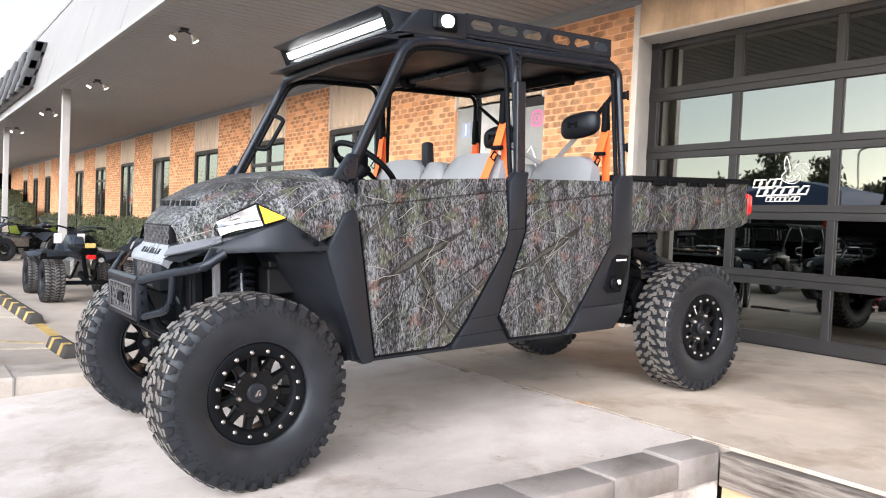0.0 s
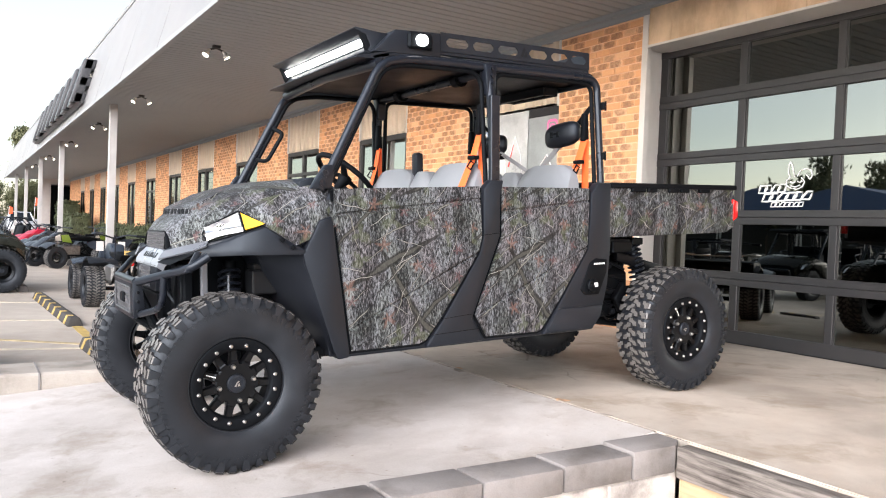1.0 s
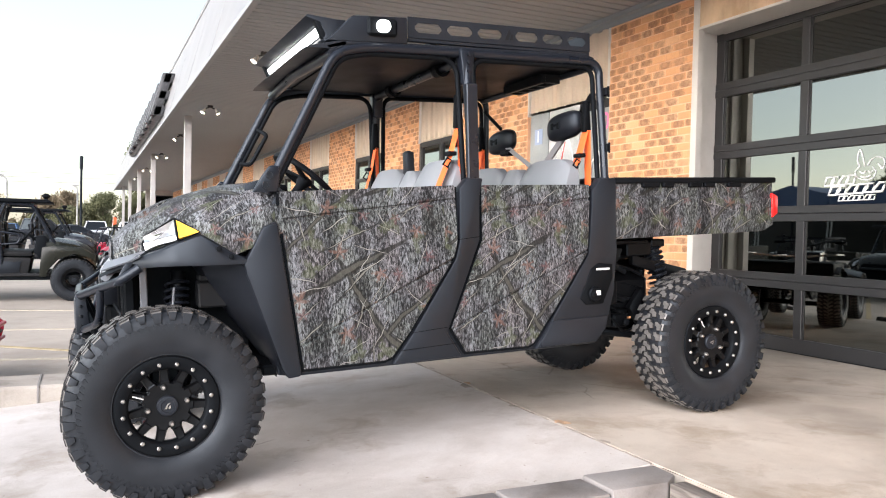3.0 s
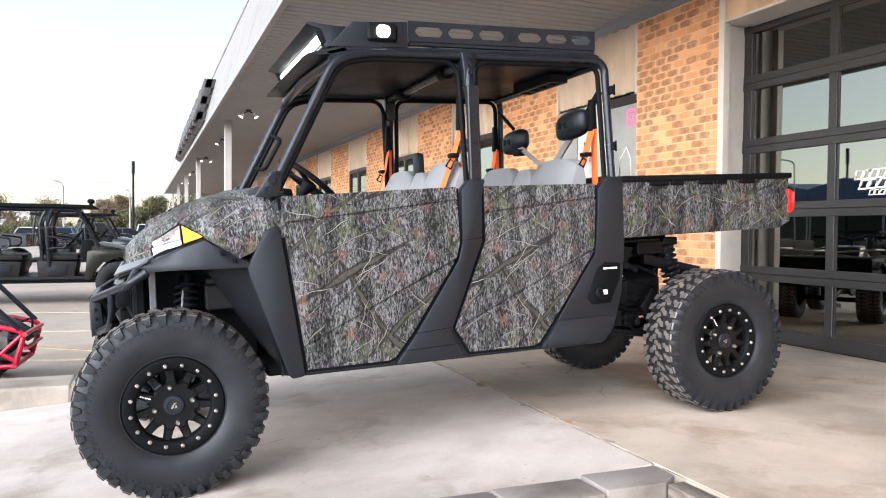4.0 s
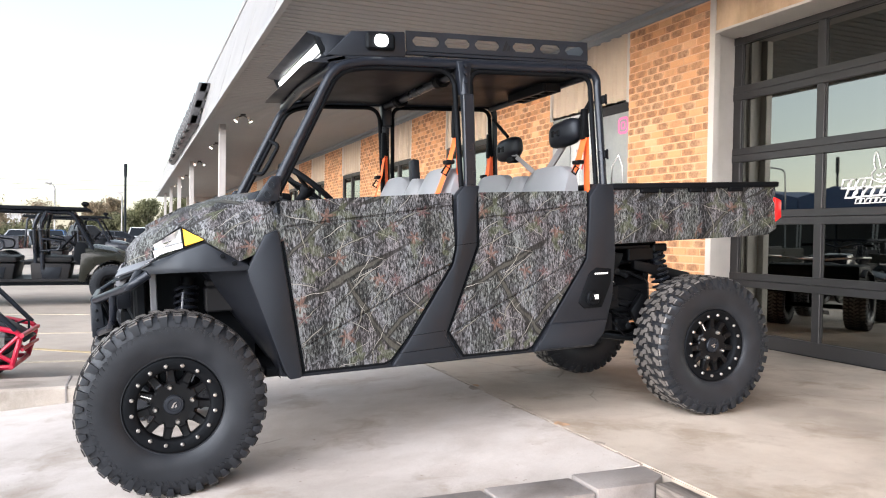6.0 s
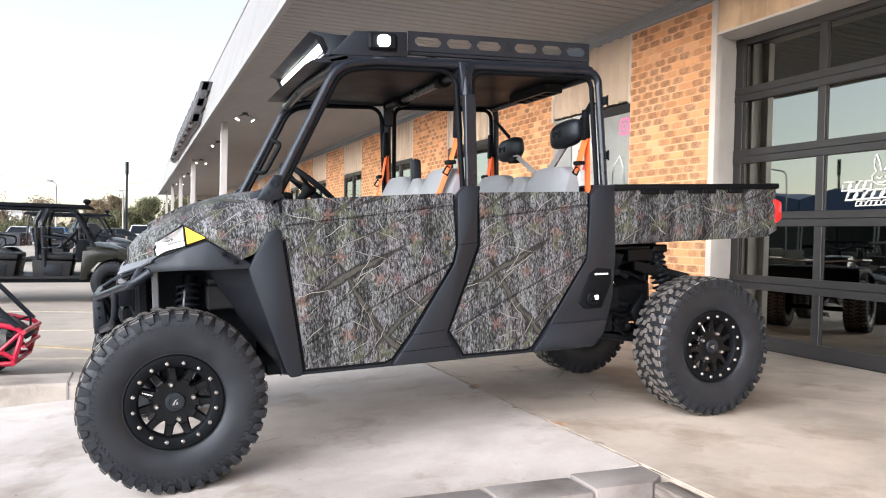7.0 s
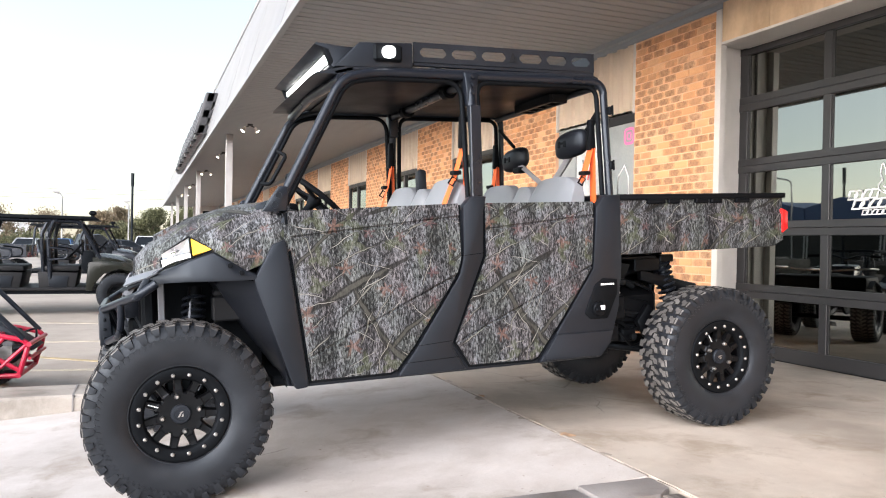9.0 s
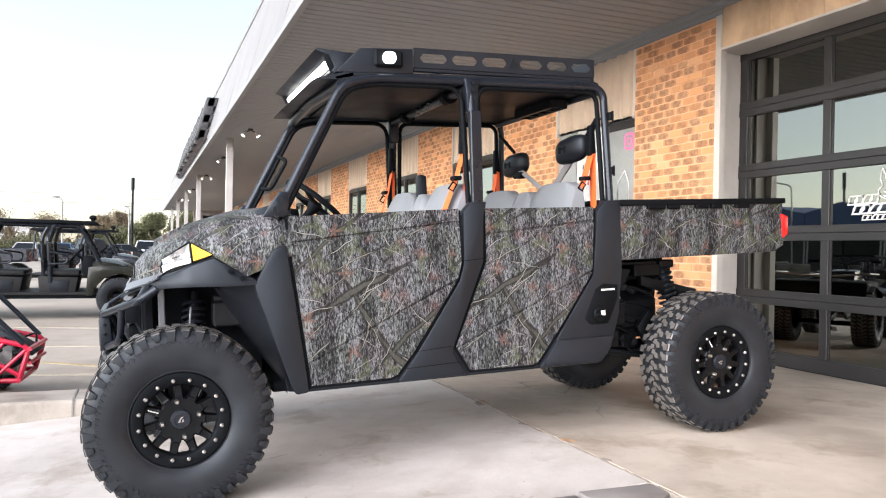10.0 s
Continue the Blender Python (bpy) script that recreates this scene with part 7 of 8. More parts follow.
def sport_quad(m, paint, label, flags=False, bulk=1.0):
    """A four-wheeler with open fenders and bars, nose towards +x."""
    o = thing("quad_bike", label, "quad bike", m, "parked quad bikes")
    for x, r, w in ((0.62, 0.26, 0.18), (-0.62, 0.28, 0.26)):
        for s in (-1, 1):
            small_wheel(o, x, s * (0.44 if x < 0 else 0.46), r, r, w, s > 0)
    bm = fresh()
    for s in (-1, 1):
        tube(bm, rounded([(0.75, s * 0.12, 0.50), (0.45, s * 0.14, 0.30), (-0.30, s * 0.14, 0.28), (-0.60, s * 0.12, 0.52)], 0.08), 0.018, 8)
        tube(bm, [(0.62, s * 0.12, 0.34), (0.62, s * 0.42, 0.25)], 0.016, 8)
        tube(bm, [(0.48, s * 0.13, 0.58), (0.60, s * 0.34, 0.30)], 0.022, 8)
    tube(bm, [(-0.62, -0.42, 0.25), (-0.62, 0.42, 0.25)], 0.028, 8)
    tube(bm, [(-0.20, 0.0, 0.34), (-0.62, 0.0, 0.25)], 0.045, 8)
    tube(bm, [(-0.30, 0, 0.62), (-0.55, 0, 0.30)], 0.03, 8)
    part("frame", bm, CHASSIS, o, "black tube frame")
    bm = fresh()
    box(bm, -0.22, 0.28, -0.13, 0.13, 0.28, 0.55, 0.04)
    tube(bm, rounded([(0.2, -0.12, 0.45), (0.0, -0.2, 0.40), (-0.5, -0.17, 0.52), (-0.72, -0.14, 0.56)], 0.06), [0.02] * 8 + [0.03] * 4 + [0.035] * 2, 8)
    part("engine", bm, MOTOR, o)
    part("seat", prism(fresh(), [(-0.70, 0.72), (-0.40, 0.76), (0.05, 0.73), (0.14, 0.80), (0.08, 0.66), (-0.62, 0.62)], -0.11, 0.11, "y", 0.03), PLASTIC_DARK, o, "black saddle")
    dark = DARKCAR if paint is LIME else paint
    part("tank_cover", prism(fresh(), [(0.0, 0.68), (0.10, 0.84), (0.34, 0.86), (0.52, 0.74), (0.50, 0.62), (0.05, 0.58)], -0.10 * bulk, 0.10 * bulk, "y", 0.03), dark, o, "coloured tank cover")
    part("nose_cowl", prism(fresh(), [(0.48, 0.62), (0.46, 0.76), (0.62, 0.72), (0.92, 0.50), (0.86, 0.46)], -0.16, 0.16, "y", 0.02), dark, o)
    if paint is LIME:
        for s in (-1, 1):
            part("side_panel", prism(fresh(), [(0.02, 0.60), (0.12, 0.80), (0.30, 0.78), (0.26, 0.62)], s * 0.12 - 0.012, s * 0.12 + 0.012, "y", 0.006), LIME, o, "lime green side panel")
            part("side_badge", prism(fresh(), [(0.30, 0.64), (0.33, 0.80), (0.48, 0.73), (0.46, 0.64)], s * 0.12 - 0.012, s * 0.12 + 0.012, "y", 0.006), CASING, o, "white side panel")
    for s in (-1, 1):
        bm = fresh()
        rows = [[(x, s * 0.16, z0), (x, s * 0.34, z1), (x, s * 0.55, z2)] for x, z0, z1, z2 in ((-0.92, 0.58, 0.64, 0.62), (-0.78, 0.64, 0.68, 0.70), (-0.50, 0.66, 0.66, 0.64), (-0.32, 0.60, 0.50, 0.46))]
        loft(bm, rows, False)
        r = bmesh.ops.extrude_face_region(bm, geom=bm.faces[:])
        for v in [g for g in r["geom"] if isinstance(g, bmesh.types.BMVert)]:
            v.co.z -= 0.014
        part("rear_fender", bm, PLASTIC, o, "black flared rear fender")
        bm = fresh()
        rows = [[(x, s * 0.18, z), (x, s * 0.36, z + 0.02), (x, s * 0.56, z - 0.02)] for x, z in ((0.36, 0.56), (0.52, 0.62), (0.76, 0.60), (0.92, 0.50))]
        loft(bm, rows, False)
        r = bmesh.ops.extrude_face_region(bm, geom=bm.faces[:])
        for v in [g for g in r["geom"] if isinstance(g, bmesh.types.BMVert)]:
            v.co.z -= 0.012
        part("front_fender", bm, dark, o)
    bm = fresh()
    tube(bm, rounded([(0.22, -0.38, 0.96), (0.30, -0.18, 0.98), (0.34, 0, 0.92), (0.30, 0.18, 0.98), (0.22, 0.38, 0.96)], 0.05), 0.013, 8)
    tube(bm, [(0.34, 0, 0.92), (0.46, 0, 0.62)], 0.02, 8)
    part("handlebar", bm, TUBE, o, "black handlebar")
    for s in (-1, 1):
        bm = fresh()
        tube(bm, [(0.24, s * 0.30, 0.965), (0.20, s * 0.42, 0.96)], 0.019, 8)
        part("grip", bm, PLASTIC_DARK, o)
    part("tail_light", box(fresh(), -0.80, -0.74, -0.055, 0.055, 0.57, 0.63, 0.012), REDLENS, o, "red tail light")
    if bulk > 1:
        bm = fresh()
        for s in (-1, 1):
            tube(bm, rounded([(-0.30, s * 0.16, 0.80), (-0.90, s * 0.16, 0.80), (-0.92, s * 0.52, 0.83), (-0.40, s * 0.50, 0.82)], 0.05), 0.011, 8)
        tube(bm, [(-0.90, -0.16, 0.80), (-0.90, 0.16, 0.80)], 0.011, 8)
        part("rear_rack", bm, STEEL, o, "bright steel carrier rack")
        part("rear_body", prism(fresh(), [(-0.95, 0.40), (-0.92, 0.74), (-0.35, 0.74), (-0.25, 0.40)], -0.50, 0.50, "y", 0.04), PLASTIC_DARK, o, "black rear bodywork")
    if flags:
        bm = fresh()
        tube(bm, [(-0.70, 0.18, 0.6), (-0.72, 0.18, 1.15)], 0.006, 6)
        part("whip", bm, TUBE, o)
        part("flag", box(fresh(), -0.73, -0.725, -0.06, 0.07, 0.72, 0.78), PAINT, o, "yellow tag")
        for y in (-0.12, 0.18):
            part("tag", box(fresh(), 0.14, 0.145, y, y + 0.10, 0.74, 0.88), CASING, o, "white paper tag on the bars")
    return o


sport_quad(pose(2.13, 11.68, -0.25, 0, 0, 92), BLUEGREY, "sport quad bike with black fenders and red tail light", True)
first = sport_quad(pose(2.43, 20.4, -0.257, 0, 0, 205), LIME, "dark sport quad bike with lime and white side panels")
second = sport_quad(pose(2.36, 22.1, -0.259, 0, 0, 202), DARKCAR, "dark sport quad bike in a row of quads")
third = sport_quad(pose(2.27, 24.1, -0.261, 0, 0, 204), REDPAINT, "red and black sport quad bike in a row")
for k, m in enumerate((pose(2.5, 26.0, -0.263, 0, 0, 200), pose(3.6, 23.0, -0.260, 0, 0, 215), pose(2.6, 28.2, -0.265, 0, 0, 205))):
    copy_thing((second, first, third)[k], m)
sport_quad(pose(4.02, 6.45, 0.0, 0, 0, 152), DARKCAR, "dark quad bike with steel racks standing on the apron", False, 1.6)


def go_kart(m, label):
    """A red tube-frame kart with a bent black roll hoop, nose towards +x."""
    o = thing("go_kart", label, "go kart", m, "red go karts")
    for x, r, w in ((0.75, 0.17, 0.16), (-0.62, 0.17, 0.20)):
        for s in (-1, 1):
            small_wheel(o, x, s * 0.50, r, r, w, s > 0)
    bm = fresh()
    for s in (-1, 1):
        tube(bm, rounded([(-0.95, s * 0.30, 0.20), (0.85, s * 0.32, 0.18), (1.0, s * 0.20, 0.30)], 0.08), 0.020, 8)
        tube(bm, rounded([(-0.95, s * 0.30, 0.20), (-1.02, s * 0.30, 0.46), (-0.75, s * 0.30, 0.52), (-0.40, s * 0.32, 0.24)], 0.07), 0.020, 8)
        tube(bm, rounded([(-0.62, s * 0.30, 0.20), (-0.62, s * 0.30, 0.44), (-0.95, s * 0.30, 0.24)], 0.1), 0.018, 8)
        tube(bm, rounded([(0.30, s * 0.34, 0.18), (0.10, s * 0.34, 0.42), (-0.5, s * 0.34, 0.40)], 0.1), 0.018, 8)
    for x, z in ((-0.95, 0.20), (-1.02, 0.44), (-0.4, 0.2), (0.3, 0.18), (0.85, 0.18)):
        tube(bm, [(x, -0.32, z), (x, 0.32, z)], 0.018, 8)
    part("tube_frame", bm, REDPAINT, o, "glossy red tube frame")
    bm = fresh()
    for s in (-1, 1):
        tube(bm, rounded([(-0.98, s * 0.31, 0.48), (-0.35, s * 0.33, 1.15), (0.25, s * 0.33, 1.15), (0.62, s * 0.33, 0.30)], 0.14), 0.020, 8)
    for x in (-0.35, 0.2):
        tube(bm, [(x, -0.33, 1.14), (x, 0.33, 1.14)], 0.018, 8)
    part("roll_hoop", bm, TUBE, o, "bent black roll hoop")
    # rear suspension, chain, exhaust and cables
    bm = fresh()
    for s in (-1, 1):
        tube(bm, [(-0.62, s * 0.40, 0.18), (-0.85, s * 0.24, 0.50)], 0.014, 8)
        tube(bm, [(-0.62 - 0.23 * k / 60 + 0.028 * math.cos(k * 0.75), s * (0.40 - 0.16 * k / 60) + 0.028 * math.sin(k * 0.75), 0.18 + 0.32 * k / 60) for k in range(10, 60)], 0.006, 6)
        tube(bm, [(-0.62, s * 0.46, 0.17), (-0.40, s * 0.22, 0.20)], 0.016, 8)
        lathe(bm, [(0.02, s * 0.26), (0.10, s * 0.26), (0.10, s * 0.268), (0.02, s * 0.268)], 20, "y", False, (-0.62, 0, 0.17))
    tube(bm, rounded([(-0.72, 0.10, 0.36), (-0.98, 0.16, 0.40), (-0.90, 0.24, 0.30), (-0.55, 0.26, 0.28)], 0.05), 0.022, 8)
    tube(bm, rounded([(-0.80, -0.10, 0.44), (-0.98, -0.18, 0.52), (-1.0, -0.05, 0.40), (-0.86, 0.05, 0.34)], 0.05), 0.009, 6)
    part("running_gear", bm, CHASSIS, o, "black springs, brake discs and cables")
    bm = fresh()
    for s in (-1, 1):
        tube(bm, [(-1.00, s * 0.30, 0.44), (-0.78, s * 0.31, 0.22)], 0.014, 8)
        tube(bm, [(-0.86, s * 0.30, 0.51), (-0.62, s * 0.30, 0.22)], 0.014, 8)
        tube(bm, rounded([(-0.62, s * 0.30, 0.44), (-0.45, s * 0.31, 0.60), (-0.25, s * 0.32, 0.42)], 0.06), 0.016, 8)
    tube(bm, [(-1.02, -0.30, 0.33), (-1.02, 0.30, 0.33)], 0.014, 8)
    tube(bm, [(-0.80, -0.30, 0.505), (-0.80, 0.30, 0.505)], 0.014, 8)
    part("frame_brace", bm, REDPAINT, o, "red cross braces of the frame")
    part("rear_guard", prism(fresh(), [(-1.05, 0.40), (-0.70, 0.62), (-0.66, 0.60), (-1.0, 0.36)], -0.12, 0.12, "y", 0.008), PLASTIC, o, "black rear guard")
    bm = fresh()
    box(bm, -0.90, -0.62, -0.18, 0.16, 0.22, 0.44, 0.03)
    lathe(bm, [(0.10, -0.26), (0.11, -0.24), (0.11, -0.18), (0.09, -0.17)], 16, "y", False, (-0.72, 0, 0.33))
    part("engine", bm, MOTOR, o)
    part("seat", prism(fresh(), [(-0.45, 0.85), (-0.36, 0.86), (-0.22, 0.34), (0.22, 0.32), (0.22, 0.22), (-0.34, 0.24)], -0.26, 0.26, "y", 0.03), PLASTIC_DARK, o, "black bucket seat")
    part("front_cowl", prism(fresh(), [(0.45, 0.22), (0.55, 0.52), (0.80, 0.46), (1.02, 0.26), (1.0, 0.20)], -0.24, 0.24, "y", 0.03), REDPAINT, o, "red front cowl")
    bm = fresh()
    tube(bm, [(0.30 + math.cos(k * math.tau / 20) * 0.06, math.sin(k * math.tau / 20) * 0.14, 0.62 + math.cos(k * math.tau / 20) * 0.12) for k in range(20)], 0.012, 6, closed=True)
    tube(bm, [(0.30, 0, 0.62), (0.6, 0, 0.42)], 0.014, 6)
    part("steering_wheel", bm, PLASTIC_DARK, o)
    return o


kart = go_kart(pose(-0.73, 6.42, -0.25, 0, 0, 176), "red go kart with black roll hoop parked at the kerb")
for m in (pose(1.9, 35.5, -0.273, 0, 0, 215), pose(1.6, 30.6, -0.267, 0, 0, 200), pose(1.9, 32.5, -0.27, 0, 0, 208)):
    copy_thing(kart, m)


def car(m, paint, label, pickup=False):
    """A parked road car: tucked-in body, glass house between painted pillars, bumpers, lamps, wheels."""
    o = thing("parked_car", label, "car", m, "parked cars")
    h, belt = (1.76, 1.10) if pickup else (1.45, 0.98)
    if pickup:
        side = [(-2.6, 0.48), (-2.62, 1.06), (-0.8, 1.08), (1.0, 1.12), (1.9, 1.08), (2.38, 1.00), (2.46, 0.80), (2.44, 0.46), (-2.5, 0.42)]
        top = [(-0.86, belt), (-0.66, h), (0.42, h), (1.10, belt)]
    else:
        side = [(-2.25, 0.36), (-2.34, 0.62), (-2.30, 0.93), (-1.7, 0.99), (0.95, 0.97), (1.9, 0.84), (2.26, 0.66), (2.28, 0.36), (2.1, 0.26), (-2.1, 0.26)]
        top = [(-1.82, belt), (-1.12, h), (0.10, h), (1.02, belt - 0.02)]
    secs = []
    for y, k in ((-0.93, 0.86), (-0.90, 0.97), (-0.6, 1.0), (0.6, 1.0), (0.90, 0.97), (0.93, 0.86)):
        secs.append([(x * (0.955 if abs(y) > 0.8 else 1.0), y, 0.62 + (z - 0.62) * k) for x, z in side])
    part("body", loft(fresh(), secs), paint, o)
    corner = [(x, 0.84 if z < h else 0.64, z) for x, z in top]
    bm = fresh()
    vs = [(bm.verts.new((x, -y, z)), bm.verts.new((x, y, z))) for x, y, z in corner]
    for a, b in zip(vs, vs[1:]):
        bm.faces.new((a[0], b[0], b[1], a[1]))
    bm.faces.new([v[0] for v in vs])
    bm.faces.new([v[1] for v in vs])
    part("glass_house", bm, CARGLASS, o, "dark windows")
    part("roof", loft(fresh(), [[(top[1][0] - 0.05, y, h - 0.02), (top[1][0] - 0.02, y, h + k), (top[2][0] - 0.1, y, h + k), (top[2][0] + 0.05, y, h - 0.02)] for y, k in ((-0.67, 0.0), (-0.5, 0.045), (0.5, 0.045), (0.67, 0.0))]), paint, o)
    mid = (top[1][0] + top[2][0]) / 2
    for s in (-1, 1):
        for a, b in ((corner[0], corner[1]), (corner[3], corner[2]), ((mid, 0.85, belt), (mid, 0.65, h))):
            part("pillar", tube(fresh(), [(a[0], s * a[1], a[2] - 0.02), (b[0], s * b[1], b[2])], 0.045, 6), paint, o)
        part("wing_mirror", box(fresh(), top[3][0] - 0.42, top[3][0] - 0.22, s * 1.0 - 0.1, s * 1.0 + 0.1, belt, belt + 0.17, 0.03), paint, o)
    for x in (-1.42, 1.45):
        for s in (-1, 1):
            small_wheel(o, x, s * 0.80, 0.34, 0.34, 0.22, s > 0)
    back, front = side[1][0], (2.46 if pickup else 2.28)
    for s in (-1, 1):
        part("tail_light", box(fresh(), back - 0.02, back + 0.1, s * 0.74 - 0.15, s * 0.74 + 0.15, 0.68, 0.90, 0.02), REDLENS, o)
        part("headlight", box(fresh(), front - 0.1, front + 0.015, s * 0.70 - 0.16, s * 0.70 + 0.16, 0.64 if not pickup else 0.74, 0.78 if not pickup else 0.94, 0.02), CHROME, o)
    part("front_grille", box(fresh(), front - 0.06, front + 0.02, -0.52, 0.52, 0.50 if not pickup else 0.70, 0.74 if not pickup else 0.95, 0.02), PLASTIC_DARK, o)
    part("front_bumper", box(fresh(), front - 0.12, front + 0.07, -0.92, 0.92, 0.36, 0.56, 0.04, 2), paint, o)
    part("rear_bumper", box(fresh(), back - 0.07, back + 0.12, -0.90, 0.90, 0.36, 0.56, 0.04, 2), paint, o)
    part("number_bar", box(fresh(), back - 0.075, back - 0.05, -0.16, 0.16, 0.60, 0.70), WHITE, o)
    return o


for x, y, turn, paint, label, pickup in (
        (-7.35, 69.0, 86, SILVERCAR, "silver saloon car with red tail lights parked far off", False),
        (-5.0, 70.5, 88, BLUECAR, "blue saloon car parked beside a silver one", False),
        (-2.1, 57.0, 25, DARKCAR, "dark pickup truck parked across the lot", True),
        (0.1, 61.5, 8, DARKCAR, "dark car parked across the lot", False),
        (1.42, 65.2, -91, WHITECAR, "white pickup truck facing the lot", True),
        (3.86, 65.5, -88, SILVERCAR, "pale silver pickup truck parked behind the columns", True),
        (-9.5, 60.0, 84, WHITECAR, "white car parked far across the lot", False),
        (-16.0, 57.0, 5, DARKCAR, "dark car parked far across the lot", False)):
    car(pose(x, y, lot_z(y), 0, 0, turn), paint, label, pickup)


def whip_flag(x, y, high):
    o = thing("whip_flag", "orange safety flag on a thin white whip", "flag", pose(x, y, lot_z(y)), "safety flags")
    part("pole", tube(fresh(), [(0, 0, 0), (0.01, 0, high * 0.5), (0.05, 0, high)], 0.008, 6), WHITE, o)
    part("pennant", prism(fresh(), [(0.03, high - 0.40), (0.19, high - 0.34), (0.20, high - 0.06), (0.05, high - 0.01)], -0.003, 0.003, "y"), mat("orange_flag", (0.75, 0.10, 0.03), 0.7, var=0.1), o)


whip_flag(2.96, 39.5, 2.1)
whip_flag(1.9, 39.0, 1.65)

# foliage
LEAF = mat("hedge_leaf", (0.060, 0.076, 0.034), 0.6, var=0.45, scale=7, fine=40, bump=0.0)
LEAF2 = mat("tree_leaf", (0.092, 0.098, 0.044), 0.7, var=0.45, scale=0.5, fine=6, bump=0.0)
LEAF3 = mat("dry_leaf", (0.17, 0.13, 0.08), 0.7, var=0.4, scale=0.5, fine=6, bump=0.0)
BARK = mat("tree_bark", (0.10, 0.08, 0.06), 0.9, var=0.3, scale=6, bump=0.4)


def leaf_mesh(name, points, size, material, seed):
    """Many small leaf blades at the given places."""
    random.seed(seed)
    vs, fs = [], []
    for p in points:
        r = size * random.uniform(0.6, 1.3)
        e = Euler((random.uniform(0, 6.3), random.uniform(0, 6.3), random.uniform(0, 6.3))).to_matrix()
        n = len(vs)
        for a, b in ((-1, 0), (0, -0.45), (1, 0), (0, 0.45)):
            vs.append(tuple(Vector(p) + e @ Vector((a * r, b * r, 0.12 * r * abs(a)))))
        fs.append((n, n + 1, n + 2, n + 3))
    me = bpy.data.meshes.new(name)
    me.from_pydata(vs, [], fs)
    me.materials.append(material)
    return me


def hedge(x0, x1, y0, y1, z0, z1, seed):
    random.seed(seed)
    pts = []
    dens = 700 if y0 < 30 else 200
    area = (y1 - y0) * (z1 - z0) + (y1 - y0) * (x1 - x0) + (x1 - x0) * (z1 - z0)
    for _ in range(int(area * dens)):
        f = random.random()
        y, z, x = random.uniform(y0, y1), random.uniform(z0, z1), random.uniform(x0, x1)
        bulge = 0.06 * math.sin(y * 4.1 + seed) + 0.05 * math.sin(z * 9 + y * 2.3)
        if f < 0.45:
            x = x0 + bulge + random.uniform(-0.06, 0.08)
        elif f < 0.85:
            z = z1 + bulge + random.uniform(-0.08, 0.06)
        else:
            y = y0 + random.uniform(-0.06, 0.08)
        pts.append((x, y, z))
    o = thing("hedge", "clipped green hedge along the shop front", "hedge", None, "hedges")
    part("leaves", leaf_mesh("leaves", pts, 0.036 if y0 < 30 else 0.07, LEAF, seed), None, o)
    part("core", box(fresh(), x0 + 0.06, x1, y0 + 0.06, y1, z0, z1 - 0.06, 0.05), LEAF, o)


hedge(4.75, 5.45, 18.6, 21.6, -0.1, 0.72, 1)
hedge(4.75, 5.45, 22.0, 27.0, -0.1, 0.70, 2)
hedge(4.75, 5.45, 29.0, 33.0, -0.1, 0.70, 3)
hedge(4.6, 5.6, 41.0, 45.0, -0.2, 1.1, 4)
hedge(4.95, 5.9, 48.0, 51.0, -0.4, 1.8, 5)


def tree(x, y, z, high, spread, seed, material, blade, count):
    """A tapered trunk with limbs and a loose crown of leaf clumps."""
    random.seed(seed)
    o = thing("tree", "full-crowned tree in dull autumn green" if material is LEAF2 else "half-bare brownish tree standing far off", "tree", pose(x, y, z), "distant trees")
    bm = fresh()
    tube(bm, [(0, 0, 0), (0.1, 0.05, high * 0.3), (0.0, 0.1, high * 0.6), (0.1, 0, high * 0.85)], [high * 0.03, high * 0.022, high * 0.014, high * 0.004], 8)
    ends = []
    for k in range(9):
        a, f = random.uniform(0, math.tau), random.uniform(0.28, 0.75)
        r = spread * random.uniform(0.5, 0.95) * (1.1 - f * 0.6)
        e = Vector((math.cos(a) * r, math.sin(a) * r, high * (f + random.uniform(0.08, 0.24))))
        b = Vector((0.05, 0.05, high * f))
        tube(bm, [b, b.lerp(e, 0.5) + Vector((0, 0, high * 0.02)), e], [high * 0.011, high * 0.007, high * 0.002], 6)
        ends += [e, b.lerp(e, 0.6)]
    part("trunk", bm, BARK, o)
    ends += [Vector((random.uniform(-0.3, 0.3) * spread, random.uniform(-0.3, 0.3) * spread, high * random.uniform(0.72, 0.98))) for _ in range(7)]
    pts = []
    for _ in range(count):
        c = random.choice(ends)
        d = Vector((random.gauss(0, 1), random.gauss(0, 1), random.gauss(0, 0.75))) * spread * 0.17
        pts.append(c + d)
    part("crown", leaf_mesh("crown", pts, blade, material, seed), None, o)


tree(2.15, 80, -0.6, 4.6, 1.45, 11, LEAF2, 0.11, 7000)
tree(5.3, 82, -0.6, 5.2, 1.6, 12, LEAF2, 0.10, 5600)
tree(0.5, 81, -0.6, 3.4, 1.6, 13, LEAF2, 0.11, 7000)
tree(-1.0, 83, -0.6, 3.1, 1.7, 19, LEAF2, 0.11, 7000)
tree(-3.6, 108, -0.6, 5.3, 1.9, 20, LEAF3, 0.15, 5000)
tree(-1.6, 111, -0.6, 5.6, 2.0, 21, LEAF3, 0.15, 5000)
tree(10.0, 160, -0.6, 20.0, 3.3, 14, LEAF2, 0.4, 3200)
tree(-14, 95, -0.6, 5.0, 3.0, 16, LEAF3, 0.11, 3600)
tree(-22, 90, -0.6, 5.5, 3.2, 17, LEAF3, 0.11, 3600)
tree(-8.5, 98, -0.6, 4.6, 3.0, 18, LEAF3, 0.11, 3200)
